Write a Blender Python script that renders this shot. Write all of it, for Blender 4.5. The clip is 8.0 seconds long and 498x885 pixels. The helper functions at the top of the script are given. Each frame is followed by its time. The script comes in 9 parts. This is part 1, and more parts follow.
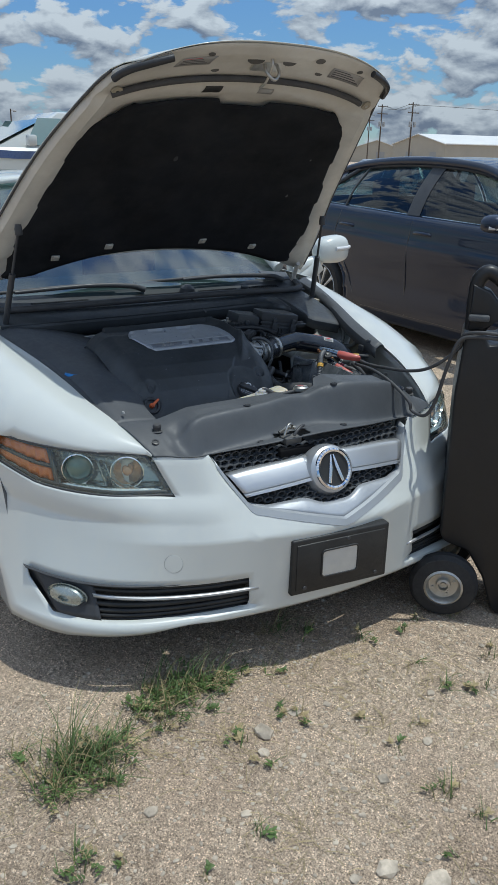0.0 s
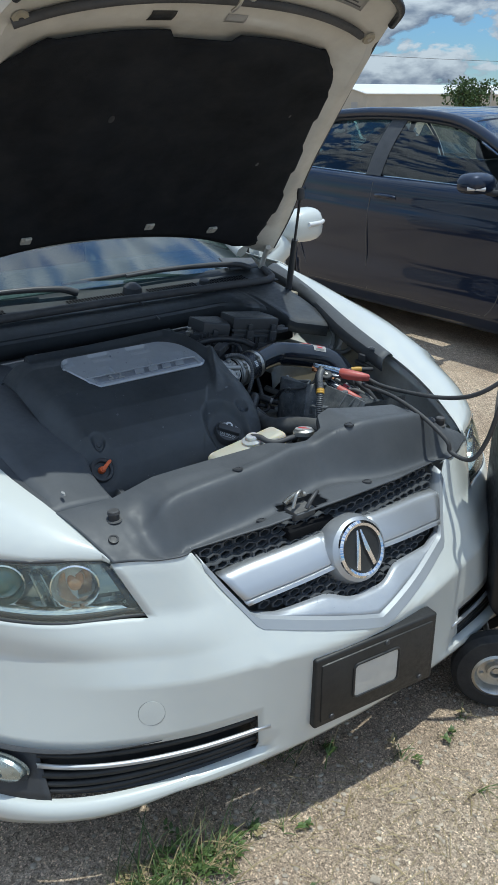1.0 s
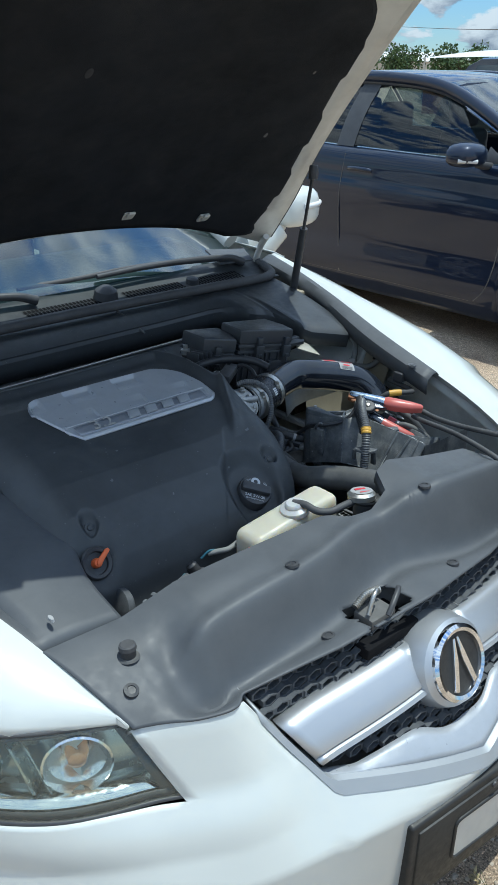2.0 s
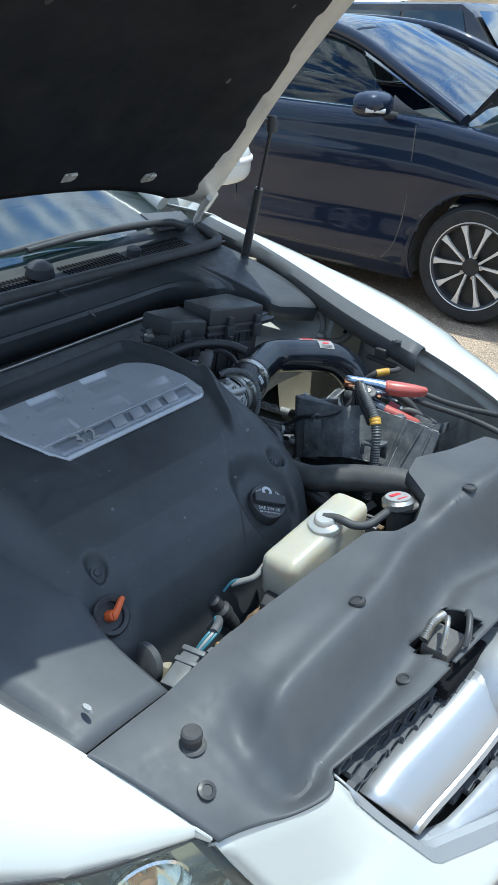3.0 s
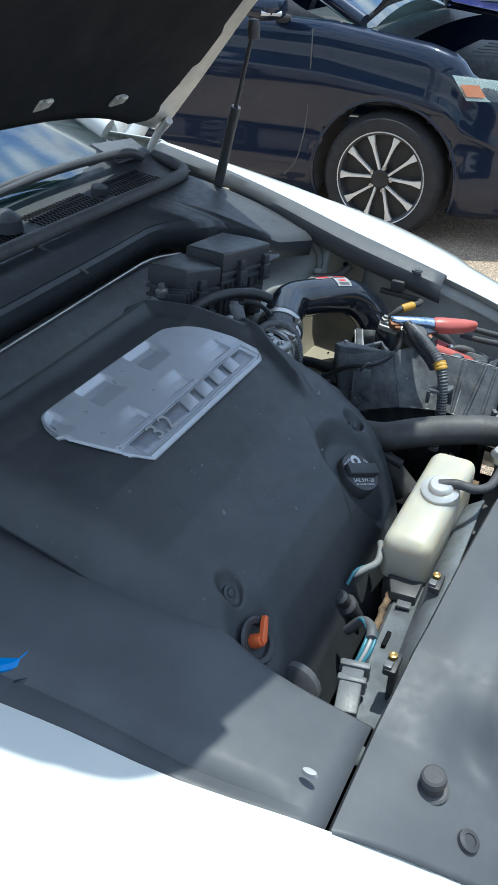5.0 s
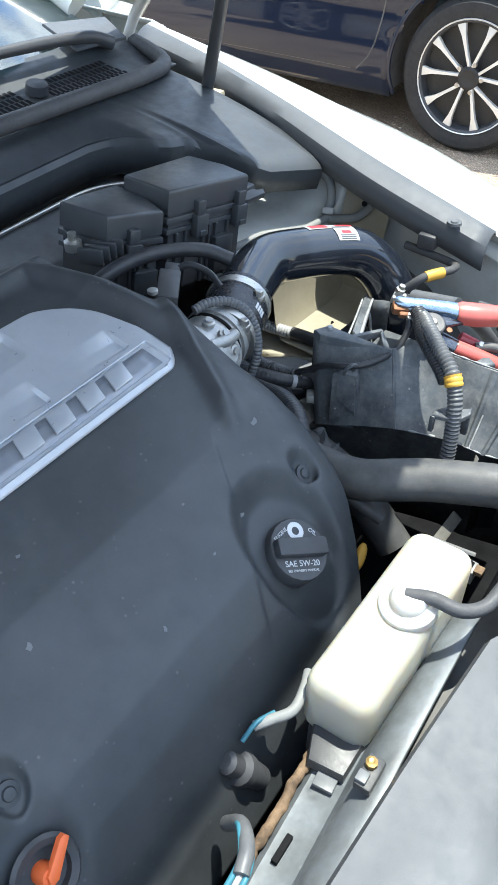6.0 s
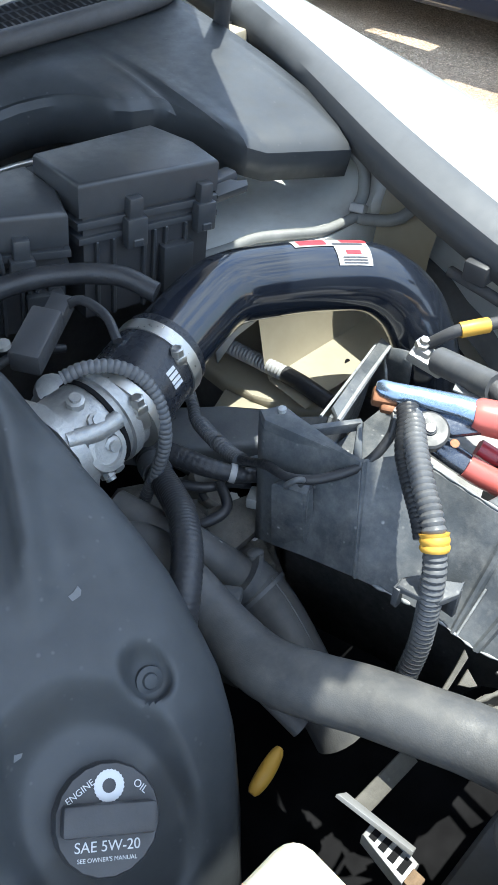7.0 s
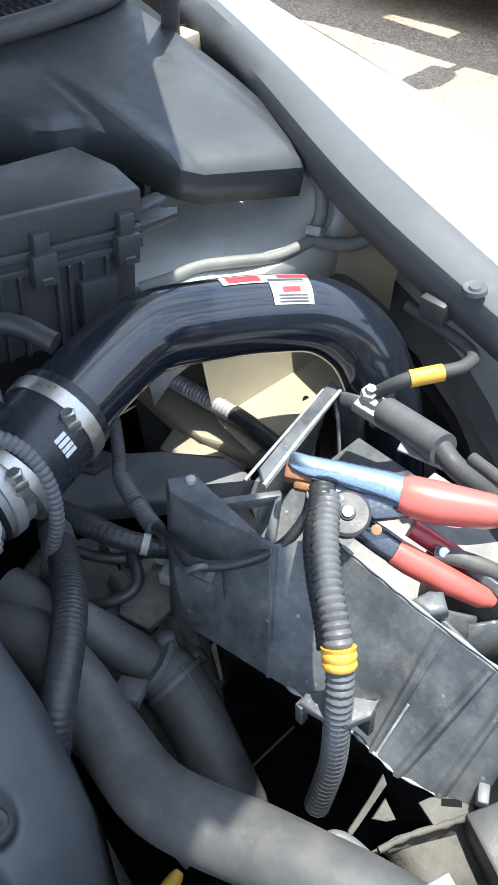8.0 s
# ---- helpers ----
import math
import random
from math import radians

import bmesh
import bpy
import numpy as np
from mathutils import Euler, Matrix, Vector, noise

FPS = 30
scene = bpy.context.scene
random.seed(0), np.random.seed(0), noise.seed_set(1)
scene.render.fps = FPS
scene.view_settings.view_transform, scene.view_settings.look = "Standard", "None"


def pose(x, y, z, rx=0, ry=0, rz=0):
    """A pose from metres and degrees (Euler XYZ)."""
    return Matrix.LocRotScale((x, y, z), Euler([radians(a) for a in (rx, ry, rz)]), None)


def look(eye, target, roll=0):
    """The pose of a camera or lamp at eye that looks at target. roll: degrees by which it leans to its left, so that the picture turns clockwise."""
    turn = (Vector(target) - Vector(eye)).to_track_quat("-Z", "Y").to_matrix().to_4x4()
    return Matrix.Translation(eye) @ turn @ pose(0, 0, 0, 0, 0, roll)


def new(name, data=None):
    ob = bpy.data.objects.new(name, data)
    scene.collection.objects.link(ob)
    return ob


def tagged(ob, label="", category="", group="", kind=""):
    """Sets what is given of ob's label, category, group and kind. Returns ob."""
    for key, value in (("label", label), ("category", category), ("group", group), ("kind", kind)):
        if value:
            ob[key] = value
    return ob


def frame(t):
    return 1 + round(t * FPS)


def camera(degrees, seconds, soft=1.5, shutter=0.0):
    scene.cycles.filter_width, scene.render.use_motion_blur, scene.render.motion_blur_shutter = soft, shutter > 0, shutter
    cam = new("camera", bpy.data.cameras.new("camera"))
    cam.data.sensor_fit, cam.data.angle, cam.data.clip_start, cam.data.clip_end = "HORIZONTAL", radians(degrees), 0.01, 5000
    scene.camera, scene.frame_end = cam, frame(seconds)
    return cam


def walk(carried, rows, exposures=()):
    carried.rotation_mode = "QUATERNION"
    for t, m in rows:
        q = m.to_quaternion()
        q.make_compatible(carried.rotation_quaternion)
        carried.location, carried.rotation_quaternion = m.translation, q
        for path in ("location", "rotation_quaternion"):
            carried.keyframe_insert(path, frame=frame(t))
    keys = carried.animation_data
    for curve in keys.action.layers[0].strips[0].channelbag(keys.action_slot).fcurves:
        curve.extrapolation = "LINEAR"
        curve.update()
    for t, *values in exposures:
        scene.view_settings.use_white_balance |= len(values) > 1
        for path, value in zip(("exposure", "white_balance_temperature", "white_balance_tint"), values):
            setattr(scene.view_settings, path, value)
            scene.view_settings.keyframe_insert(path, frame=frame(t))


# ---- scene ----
cam = camera(35.4, 8.0)
PATH = [
    (0, (-1.394, -1.692, 1.524), (-0.43, -0.083, 0.83), 1.1),
    (0.5, (-1.218, -1.33, 1.51), (-0.21, 0.232, 0.774), -0.1),
    (1, (-1.106, -0.979, 1.526), (-0.029, 0.511, 0.739), -0.4),
    (1.5, (-1.05, -0.692, 1.539), (0.081, 0.74, 0.722), -0.5),
    (1.7, (-1.002, -0.585, 1.525), (0.147, 0.827, 0.697), -0.3),
    (2.8, (-0.881, -0.134, 1.476), (0.44, 1.038, 0.536), 0.7),
    (3, (-0.949, -0.082, 1.482), (0.425, 1.015, 0.527), 1.2),
    (3.5, (-1.066, 0.074, 1.457), (0.413, 0.989, 0.471), 2.2),
    (4, (-1.081, 0.229, 1.449), (0.475, 0.978, 0.439), 3.2),
    (4.2, (-1.098, 0.279, 1.46), (0.466, 0.992, 0.438), 3.4),
    (5.3, (-0.871, 0.323, 1.434), (0.554, 1.095, 0.261), -0.3),
    (5.5, (-0.778, 0.309, 1.4), (0.601, 1.095, 0.185), -0.1),
    (6, (-0.504, 0.351, 1.356), (0.748, 1.196, 0.045), 0.5),
    (6.5, (-0.274, 0.389, 1.333), (0.832, 1.321, -0.05), -0.0),
    (7, (-0.08, 0.411, 1.268), (0.887, 1.426, -0.158), -1.5),
    (7.5, (0.017, 0.415, 1.259), (0.933, 1.455, -0.183), -2.6),
    (8, (0.072, 0.418, 1.25), (0.96, 1.48, -0.195), -4.1),
]
EXPOSURES = [(0.0, 0.06, 5850, 2), (1.0, 0.28, 5780, 0), (1.7, 0.46, 5720, -2), (3.0, 0.86, 5680, -1), (3.5, 0.76, 5680, -1), (4.2, 0.62, 5680, -1), (5.5, 1.46, 5940, 1), (6.0, 1.94, 6120, 2), (7.0, 2.04, 6080, 2), (7.5, 2.10, 6150, 3), (8.0, 2.00, 6220, 5)]
walk(cam, [(t, look(eye, target, roll)) for t, eye, target, roll in PATH], EXPOSURES)
# The place is laid out in the white car's own frame: x to its left side, y rearwards, z up.

# ---- sky, sun and exposure ----
SUN = Vector((0.190, -0.072, 0.94)).normalized()
world = bpy.data.worlds.new("sky")
scene.world = world
world.use_nodes = True
wn, wl = world.node_tree.nodes, world.node_tree.links
wn.clear()


def wnode(kind, **values):
    n = wn.new(kind)
    for k, v in values.items():
        n.inputs[k].default_value = v
    return n


def wmath(op, a, b=None):
    n = wn.new("ShaderNodeMath")
    n.operation = op
    for i, v in enumerate((a, b)):
        if v is None:
            continue
        if isinstance(v, (int, float)):
            n.inputs[i].default_value = v
        else:
            wl.new(v, n.inputs[i])
    return n.outputs[0]


sky = wn.new("ShaderNodeTexSky")
sky.sky_type = "NISHITA"
sky.sun_disc = False
sky.sun_elevation = math.asin(SUN.z)
sky.sun_rotation = math.atan2(SUN.x, SUN.y)
sky.air_density, sky.dust_density, sky.ozone_density = 1.0, 0.0, 4.0
coord = wn.new("ShaderNodeTexCoord")
sep = wn.new("ShaderNodeSeparateXYZ")
wl.new(coord.outputs["Generated"], sep.inputs[0])
flat = wn.new("ShaderNodeCombineXYZ")
wl.new(sep.outputs["X"], flat.inputs[0])
wl.new(sep.outputs["Y"], flat.inputs[1])
wl.new(wmath("MULTIPLY", sep.outputs["Z"], 2.1), flat.inputs[2])
big = wnode("ShaderNodeTexNoise", Scale=13.0, Detail=14.0, Roughness=0.56, Distortion=0.2)
wl.new(flat.outputs[0], big.inputs["Vector"])
lifted = wn.new("ShaderNodeVectorMath")
lifted.operation = "ADD"
lifted.inputs[1].default_value = (0.0, 0.0, 0.022)
wl.new(flat.outputs[0], lifted.inputs[0])
above = wnode("ShaderNodeTexNoise", Scale=13.0, Detail=7.0, Roughness=0.5, Distortion=0.2)
wl.new(lifted.outputs[0], above.inputs["Vector"])
ramp = wn.new("ShaderNodeValToRGB")
ramp.color_ramp.elements[0].position, ramp.color_ramp.elements[1].position = 0.455, 0.500
wl.new(big.outputs[0], ramp.inputs[0])
lit = wmath("SUBTRACT", wmath("MULTIPLY", big.outputs[0], 1.0), wmath("MULTIPLY", above.outputs[0], 1.0))
lit = wmath("ADD", wmath("MULTIPLY", lit, 2.8), 0.58)
tone = wn.new("ShaderNodeValToRGB")
tone.color_ramp.elements[0].position, tone.color_ramp.elements[1].position = 0.25, 0.80
tone.color_ramp.elements[0].color, tone.color_ramp.elements[1].color = (2.3, 2.65, 3.35, 1), (7.3, 7.4, 7.5, 1)
wl.new(lit, tone.inputs[0])
mixsky = wn.new("ShaderNodeMix")
mixsky.data_type = "RGBA"
wl.new(ramp.outputs[0], mixsky.inputs["Factor"])
deep = wn.new("ShaderNodeVectorMath")
deep.operation = "MULTIPLY"
deep.inputs[1].default_value = (0.78, 0.92, 1.06)
wl.new(sky.outputs[0], deep.inputs[0])
wl.new(deep.outputs[0], mixsky.inputs["A"])
wl.new(tone.outputs[0], mixsky.inputs["B"])
back = wnode("ShaderNodeBackground", Strength=0.126)
low = wn.new("ShaderNodeMapRange")
low.inputs[1].default_value, low.inputs[2].default_value, low.inputs[3].default_value, low.inputs[4].default_value = 0.0, 0.6, 0.50, 1.05
wl.new(sep.outputs["Z"], low.inputs[0])
hazed = wn.new("ShaderNodeVectorMath")
hazed.operation = "SCALE"
wl.new(mixsky.outputs["Result"], hazed.inputs[0])
wl.new(low.outputs[0], hazed.inputs["Scale"])
tint = wn.new("ShaderNodeVectorMath")
tint.operation = "MULTIPLY"
tint.inputs[1].default_value = (0.97, 0.99, 1.035)
wl.new(hazed.outputs[0], tint.inputs[0])
wl.new(tint.outputs[0], back.inputs["Color"])
wout = wn.new("ShaderNodeOutputWorld")
wl.new(back.outputs[0], wout.inputs[0])

sun_data = bpy.data.lights.new("sun", "SUN")
sun_data.energy, sun_data.angle, sun_data.color = 2.85, radians(0.53), (1.0, 0.935, 0.84)
sun = new("sun", sun_data)
sun.matrix_world = look(SUN * 30, (0, 0, 0))

# ---- materials ----
MATS = {}


def mat(name, col, rough=0.5, metal=0.0, coat=0.0, var=0.12, scale=6.0, bump=0.0, fine=220.0, dust=0.0, dustcol=(0.33, 0.31, 0.27), trans=0.0, ior=1.45, rvar=0.12, sub=0.0, flakes=0.0, spec=0.5, specks=0.0):
    """A surface: base colour varied at two scales, dust in patches, fine relief."""
    m = bpy.data.materials.new(name)
    m.use_nodes = True
    nt = m.node_tree
    N, L = nt.nodes, nt.links
    b = N["Principled BSDF"]
    tc = N.new("ShaderNodeTexCoord")

    def noise_tex(s, detail=5.0, r=0.6):
        n = N.new("ShaderNodeTexNoise")
        n.inputs["Scale"].default_value, n.inputs["Detail"].default_value, n.inputs["Roughness"].default_value = s, detail, r
        L.new(tc.outputs["Object"], n.inputs["Vector"])
        return n.outputs[0]

    def remap(v, a, b2, lo, hi):
        n = N.new("ShaderNodeMapRange")
        n.inputs[1].default_value, n.inputs[2].default_value, n.inputs[3].default_value, n.inputs[4].default_value = a, b2, lo, hi
        L.new(v, n.inputs[0])
        return n.outputs[0]

    def mix(f, a, c):
        n = N.new("ShaderNodeMix")
        n.data_type = "RGBA"
        L.new(f, n.inputs["Factor"])
        for v, k in ((a, "A"), (c, "B")):
            if isinstance(v, tuple):
                n.inputs[k].default_value = (*v, 1)
            else:
                L.new(v, n.inputs[k])
        return n.outputs["Result"]

    big_n, mid_n = noise_tex(scale), noise_tex(scale * 9)
    c = mix(remap(big_n, 0.3, 0.7, 0, 1), tuple(max(v * (1 - var), 0) for v in col), tuple(min(v * (1 + var), 1) for v in col))
    if dust > 0:
        n = N.new("ShaderNodeMath")
        n.operation = "MULTIPLY"
        L.new(remap(noise_tex(scale * 2.3, 8, 0.72), 0.42, 0.75, 0, dust), n.inputs[0])
        L.new(remap(mid_n, 0.3, 0.7, 0.4, 1.0), n.inputs[1])
        c = mix(n.outputs[0], c, dustcol)
    if specks > 0:
        vo = N.new("ShaderNodeTexVoronoi")
        vo.inputs["Scale"].default_value = 110
        L.new(tc.outputs["Object"], vo.inputs["Vector"])
        dot = remap(vo.outputs["Distance"], 0.08, 0.22, 1, 0)
        pick = remap(noise_tex(31, 2), 0.56, 0.66, 0, 1)
        n = N.new("ShaderNodeMath")
        n.operation = "MULTIPLY"
        L.new(dot, n.inputs[0])
        L.new(pick, n.inputs[1])
        n2 = N.new("ShaderNodeMath")
        n2.operation = "MULTIPLY"
        n2.inputs[1].default_value = specks
        L.new(n.outputs[0], n2.inputs[0])
        c = mix(n2.outputs[0], c, (0.30, 0.30, 0.29))
    L.new(c, b.inputs["Base Color"])
    L.new(remap(mid_n, 0.3, 0.7, max(rough - rvar, 0.02), min(rough + rvar, 1)), b.inputs["Roughness"])
    b.inputs["Metallic"].default_value = metal
    b.inputs["Coat Weight"].default_value = coat
    b.inputs["Coat Roughness"].default_value = 0.04
    b.inputs["Transmission Weight"].default_value = trans
    b.inputs["IOR"].default_value = ior
    b.inputs["Specular IOR Level"].default_value = spec
    if sub > 0:
        b.inputs["Subsurface Weight"].default_value = sub
        b.inputs["Subsurface Radius"].default_value = (0.02, 0.015, 0.008)
        b.inputs["Subsurface Scale"].default_value = 2.4
    if bump > 0:
        bn = N.new("ShaderNodeBump")
        bn.inputs["Strength"].default_value, bn.inputs["Distance"].default_value = bump, 0.002
        L.new(noise_tex(fine, 3), bn.inputs["Height"])
        L.new(bn.outputs[0], b.inputs["Normal"])
    MATS[name] = m
    return m


WHITE = mat("pearl_white_paint", (0.575, 0.592, 0.562), 0.32, coat=1.0, var=0.006, scale=1.5, dust=0.05, dustcol=(0.62, 0.6, 0.55), rvar=0.02)
INNERWHITE = mat("dusty_white_inner_paint", (0.56, 0.545, 0.50), 0.42, var=0.12, scale=5, dust=0.40, dustcol=(0.36, 0.34, 0.30), coat=0.2)
BAYPAINT = mat("grey_white_bay_paint", (0.56, 0.575, 0.555), 0.45, var=0.14, scale=7, dust=0.6, dustcol=(0.36, 0.335, 0.285), coat=0.15)
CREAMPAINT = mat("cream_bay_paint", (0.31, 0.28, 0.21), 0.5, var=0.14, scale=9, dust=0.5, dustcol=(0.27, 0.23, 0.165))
FELT = mat("black_felt_pad", (0.015, 0.017, 0.021), 0.95, var=0.35, scale=4, bump=0.5, fine=500, dust=0.05, rvar=0.04, spec=0.2)
COVERBLK = mat("black_engine_plastic", (0.034, 0.038, 0.042), 0.50, var=0.25, scale=6, bump=0.04, fine=1100, dust=0.40, dustcol=(0.075, 0.08, 0.085), rvar=0.10, specks=0.22, spec=0.6)
APRONBLK = mat("dark_grey_cover_plastic", (0.070, 0.075, 0.082), 0.55, var=0.16, scale=6, bump=0.05, fine=1100, dust=0.40, dustcol=(0.112, 0.116, 0.122), rvar=0.08, spec=0.5)
BLACK = mat("black_plastic", (0.045, 0.046, 0.049), 0.45, var=0.2, scale=9, bump=0.1, fine=700, dust=0.25, dustcol=(0.11, 0.11, 0.11))
DUSTBLK = mat("dusty_black_plastic", (0.066, 0.070, 0.075), 0.5, var=0.25, scale=14, bump=0.2, fine=300, dust=0.6, dustcol=(0.20, 0.198, 0.19), specks=0.5)
TRAYBLK = mat("scuffed_tray_plastic", (0.062, 0.069, 0.076), 0.42, var=0.45, scale=15, bump=0.15, fine=260, dust=0.95, dustcol=(0.20, 0.20, 0.195), specks=1.0)
WORNEDGE = mat("worn_pale_plastic_edge", (0.30, 0.31, 0.31), 0.5, var=0.4, scale=60, bump=0.2, dust=0.5, dustcol=(0.10, 0.10, 0.10))
RAILG = mat("bluish_galvanised_rail", (0.15, 0.165, 0.178), 0.42, metal=0.3, var=0.35, scale=22, dust=0.75, dustcol=(0.115, 0.11, 0.10), specks=0.4)
PLUGG = mat("grey_plug_plastic", (0.125, 0.132, 0.14), 0.45, var=0.2, scale=40, dust=0.4, dustcol=(0.10, 0.10, 0.095))
TRIMBLK = mat("plate_holder_black_plastic", (0.022, 0.022, 0.022), 0.5, var=0.2, scale=10, bump=0.1, dust=0.25, dustcol=(0.07, 0.07, 0.065))
VOID = mat("deep_black_gap", (0.010, 0.010, 0.011), 0.9, var=0.1, spec=0.1)
CHARGERBLK = mat("charger_black_plastic", (0.014, 0.014, 0.015), 0.42, var=0.15, scale=6, bump=0.12, fine=500, dust=0.10, dustcol=(0.05, 0.05, 0.05))
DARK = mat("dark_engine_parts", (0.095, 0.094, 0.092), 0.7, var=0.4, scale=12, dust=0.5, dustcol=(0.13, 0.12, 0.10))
GLOSS = mat("gloss_black_pipe_paint", (0.010, 0.013, 0.020), 0.13, var=0.1, rvar=0.03, dust=0.10, dustcol=(0.10, 0.10, 0.10), spec=0.9)
RUBBER = mat("black_rubber", (0.060, 0.060, 0.062), 0.62, var=0.25, scale=15, bump=0.2, fine=300, dust=0.3, dustcol=(0.075, 0.07, 0.065))
HOSE = mat("woven_rubber_hose", (0.062, 0.063, 0.064), 0.55, var=0.35, scale=9, bump=0.12, fine=900, dust=0.75, dustcol=(0.150, 0.143, 0.128), specks=0.12)
CONDUIT = mat("grey_black_conduit", (0.090, 0.093, 0.098), 0.45, var=0.25, scale=25, dust=0.5, dustcol=(0.17, 0.168, 0.16))
TYRE = mat("tyre_rubber", (0.022, 0.022, 0.023), 0.75, var=0.2, scale=10, bump=0.3, fine=160, dust=0.3, dustcol=(0.09, 0.085, 0.075))
CHROME = mat("chrome", (0.78, 0.78, 0.79), 0.08, metal=1.0, var=0.03, rvar=0.04)
SILVER = mat("satin_silver_paint", (0.49, 0.505, 0.525), 0.40, metal=0.7, var=0.01, rvar=0.015, coat=0.15)
SILVERTRIM = mat("silver_grey_grille_paint", (0.34, 0.355, 0.37), 0.45, metal=0.3, var=0.03, rvar=0.03)
BADGE = mat("brushed_silver_plastic", (0.40, 0.42, 0.45), 0.38, metal=0.35, var=0.08, scale=8, dust=0.2, dustcol=(0.2, 0.2, 0.21))
GALV = mat("dull_galvanised_steel", (0.24, 0.245, 0.25), 0.5, metal=0.25, var=0.22, scale=22, dust=0.4, dustcol=(0.24, 0.22, 0.19))
STEEL = mat("zinc_steel", (0.50, 0.49, 0.46), 0.38, metal=0.9, var=0.12, scale=20, dust=0.25, dustcol=(0.25, 0.22, 0.18))
ALU = mat("cast_aluminium", (0.40, 0.40, 0.39), 0.5, metal=0.75, var=0.15, scale=25, bump=0.25, fine=350, dust=0.4, dustcol=(0.22, 0.21, 0.19))
TANK = mat("yellowed_white_tank_plastic", (0.45, 0.43, 0.355), 0.42, var=0.08, scale=10, bump=0.06, fine=400, sub=0.9, dust=0.15, dustcol=(0.40, 0.36, 0.28))
TANKCAP = mat("milky_cap_plastic", (0.46, 0.46, 0.45), 0.35, var=0.05, sub=0.6)
RED = mat("red_grip_plastic", (0.45, 0.10, 0.08), 0.42, var=0.1, coat=0.3)
REDDARK = mat("dark_red_plastic", (0.30, 0.025, 0.035), 0.4, var=0.1, coat=0.3)
ORANGE = mat("orange_handle_plastic", (0.70, 0.14, 0.04), 0.45, var=0.1)
YELLOW = mat("yellow_tape", (0.56, 0.32, 0.05), 0.5, var=0.1)
BLUECAP = mat("blue_cap_plastic", (0.01, 0.20, 0.55), 0.4, var=0.1)
BLUEMET = mat("bluish_chromed_steel", (0.27, 0.35, 0.47), 0.28, metal=0.9, var=0.15)
COPPER = mat("corroded_copper", (0.22, 0.10, 0.05), 0.6, metal=0.4, var=0.4, scale=60)
LABELW = mat("white_label", (0.62, 0.62, 0.62), 0.4, var=0.05)
LABELG = mat("silver_grey_label", (0.33, 0.33, 0.325), 0.4, var=0.08)
LABELR = mat("red_label_print", (0.55, 0.03, 0.04), 0.4, var=0.05)
INK = mat("white_ink", (0.55, 0.56, 0.57), 0.5, var=0.05)
INKD = mat("dark_ink", (0.05, 0.05, 0.06), 0.5, var=0.05)
NAVY = mat("navy_metallic_paint", (0.0045, 0.0115, 0.032), 0.38, metal=0.3, coat=1.0, var=0.06, scale=1.5, rvar=0.04, spec=0.2)
MACHINED = mat("machined_wheel_face", (0.72, 0.71, 0.68), 0.32, metal=0.35, var=0.03, rvar=0.03)
MOUNTG = mat("dusty_grey_painted_casting", (0.115, 0.122, 0.130), 0.55, var=0.25, scale=14, bump=0.15, fine=320, dust=0.5, dustcol=(0.19, 0.185, 0.17), specks=0.3)
DIRTCAST = mat("dirt_caked_casting", (0.105, 0.100, 0.090), 0.75, var=0.5, scale=24, bump=0.5, fine=240, dust=0.7, dustcol=(0.20, 0.182, 0.15), specks=0.3)
DUSTSTEEL = mat("dust_covered_beige_steel", (0.090, 0.086, 0.076), 0.75, var=0.4, scale=26, bump=0.3, fine=320, dust=0.7, dustcol=(0.155, 0.145, 0.122), specks=0.3)
TAPE = mat("black_cloth_tape", (0.026, 0.027, 0.030), 0.42, var=0.3, scale=18, bump=0.2, fine=350, dust=0.25, dustcol=(0.07, 0.068, 0.065), rvar=0.15)
# near-black, without gloss: the deep shade low in the bay, put into the colour
SHADEDARK = mat("deep_shade_undertray", (0.011, 0.011, 0.012), 1.0, var=0.4, scale=12, spec=0.0, rvar=0.0)
CARD = mat("rusty_brown_edge", (0.15, 0.100, 0.060), 0.85, var=0.6, scale=60, bump=0.4)
TEALWIRE = mat("teal_wire_sheath", (0.05, 0.17, 0.22), 0.4, var=0.1)
HARNESS = mat("pale_harness_tape", (0.19, 0.195, 0.19), 0.6, var=0.2, scale=30, bump=0.2, dust=0.4, dustcol=(0.20, 0.185, 0.155))
SEAT = mat("grey_seat_cloth", (0.05, 0.05, 0.055), 0.9, var=0.2, scale=20)
AMBER = mat("amber_lens", (0.65, 0.16, 0.02), 0.12, var=0.05, coat=1.0)
REFLECT = mat("lamp_reflector", (0.82, 0.83, 0.82), 0.16, metal=1.0, var=0.03)
LAMPGREY = mat("lamp_housing_silver", (0.42, 0.46, 0.44), 0.24, metal=0.7, var=0.1)
LAMPGLASS = mat("dark_projector_glass", (0.06, 0.125, 0.11), 0.05, coat=1.0, var=0.05, spec=0.8)
LAMPWARM = mat("warm_bulb_glass", (0.62, 0.40, 0.26), 0.12, metal=0.6, var=0.25, scale=40)
BEIGEWALL = mat("tan_metal_siding", (0.42, 0.38, 0.31), 0.6, var=0.06, scale=0.4)
WHITEROOF = mat("pale_metal_roof", (0.70, 0.69, 0.66), 0.4, var=0.05, scale=0.3)
BRICKM = mat("orange_brick", (0.40, 0.17, 0.09), 0.85, var=0.25, scale=3, bump=0.3, fine=40)
WOODPOLE = mat("weathered_pole_wood", (0.10, 0.075, 0.055), 0.85, var=0.25, scale=4)
LEAF = mat("tree_leaf", (0.06, 0.10, 0.03), 0.6, var=0.4, scale=1.5)
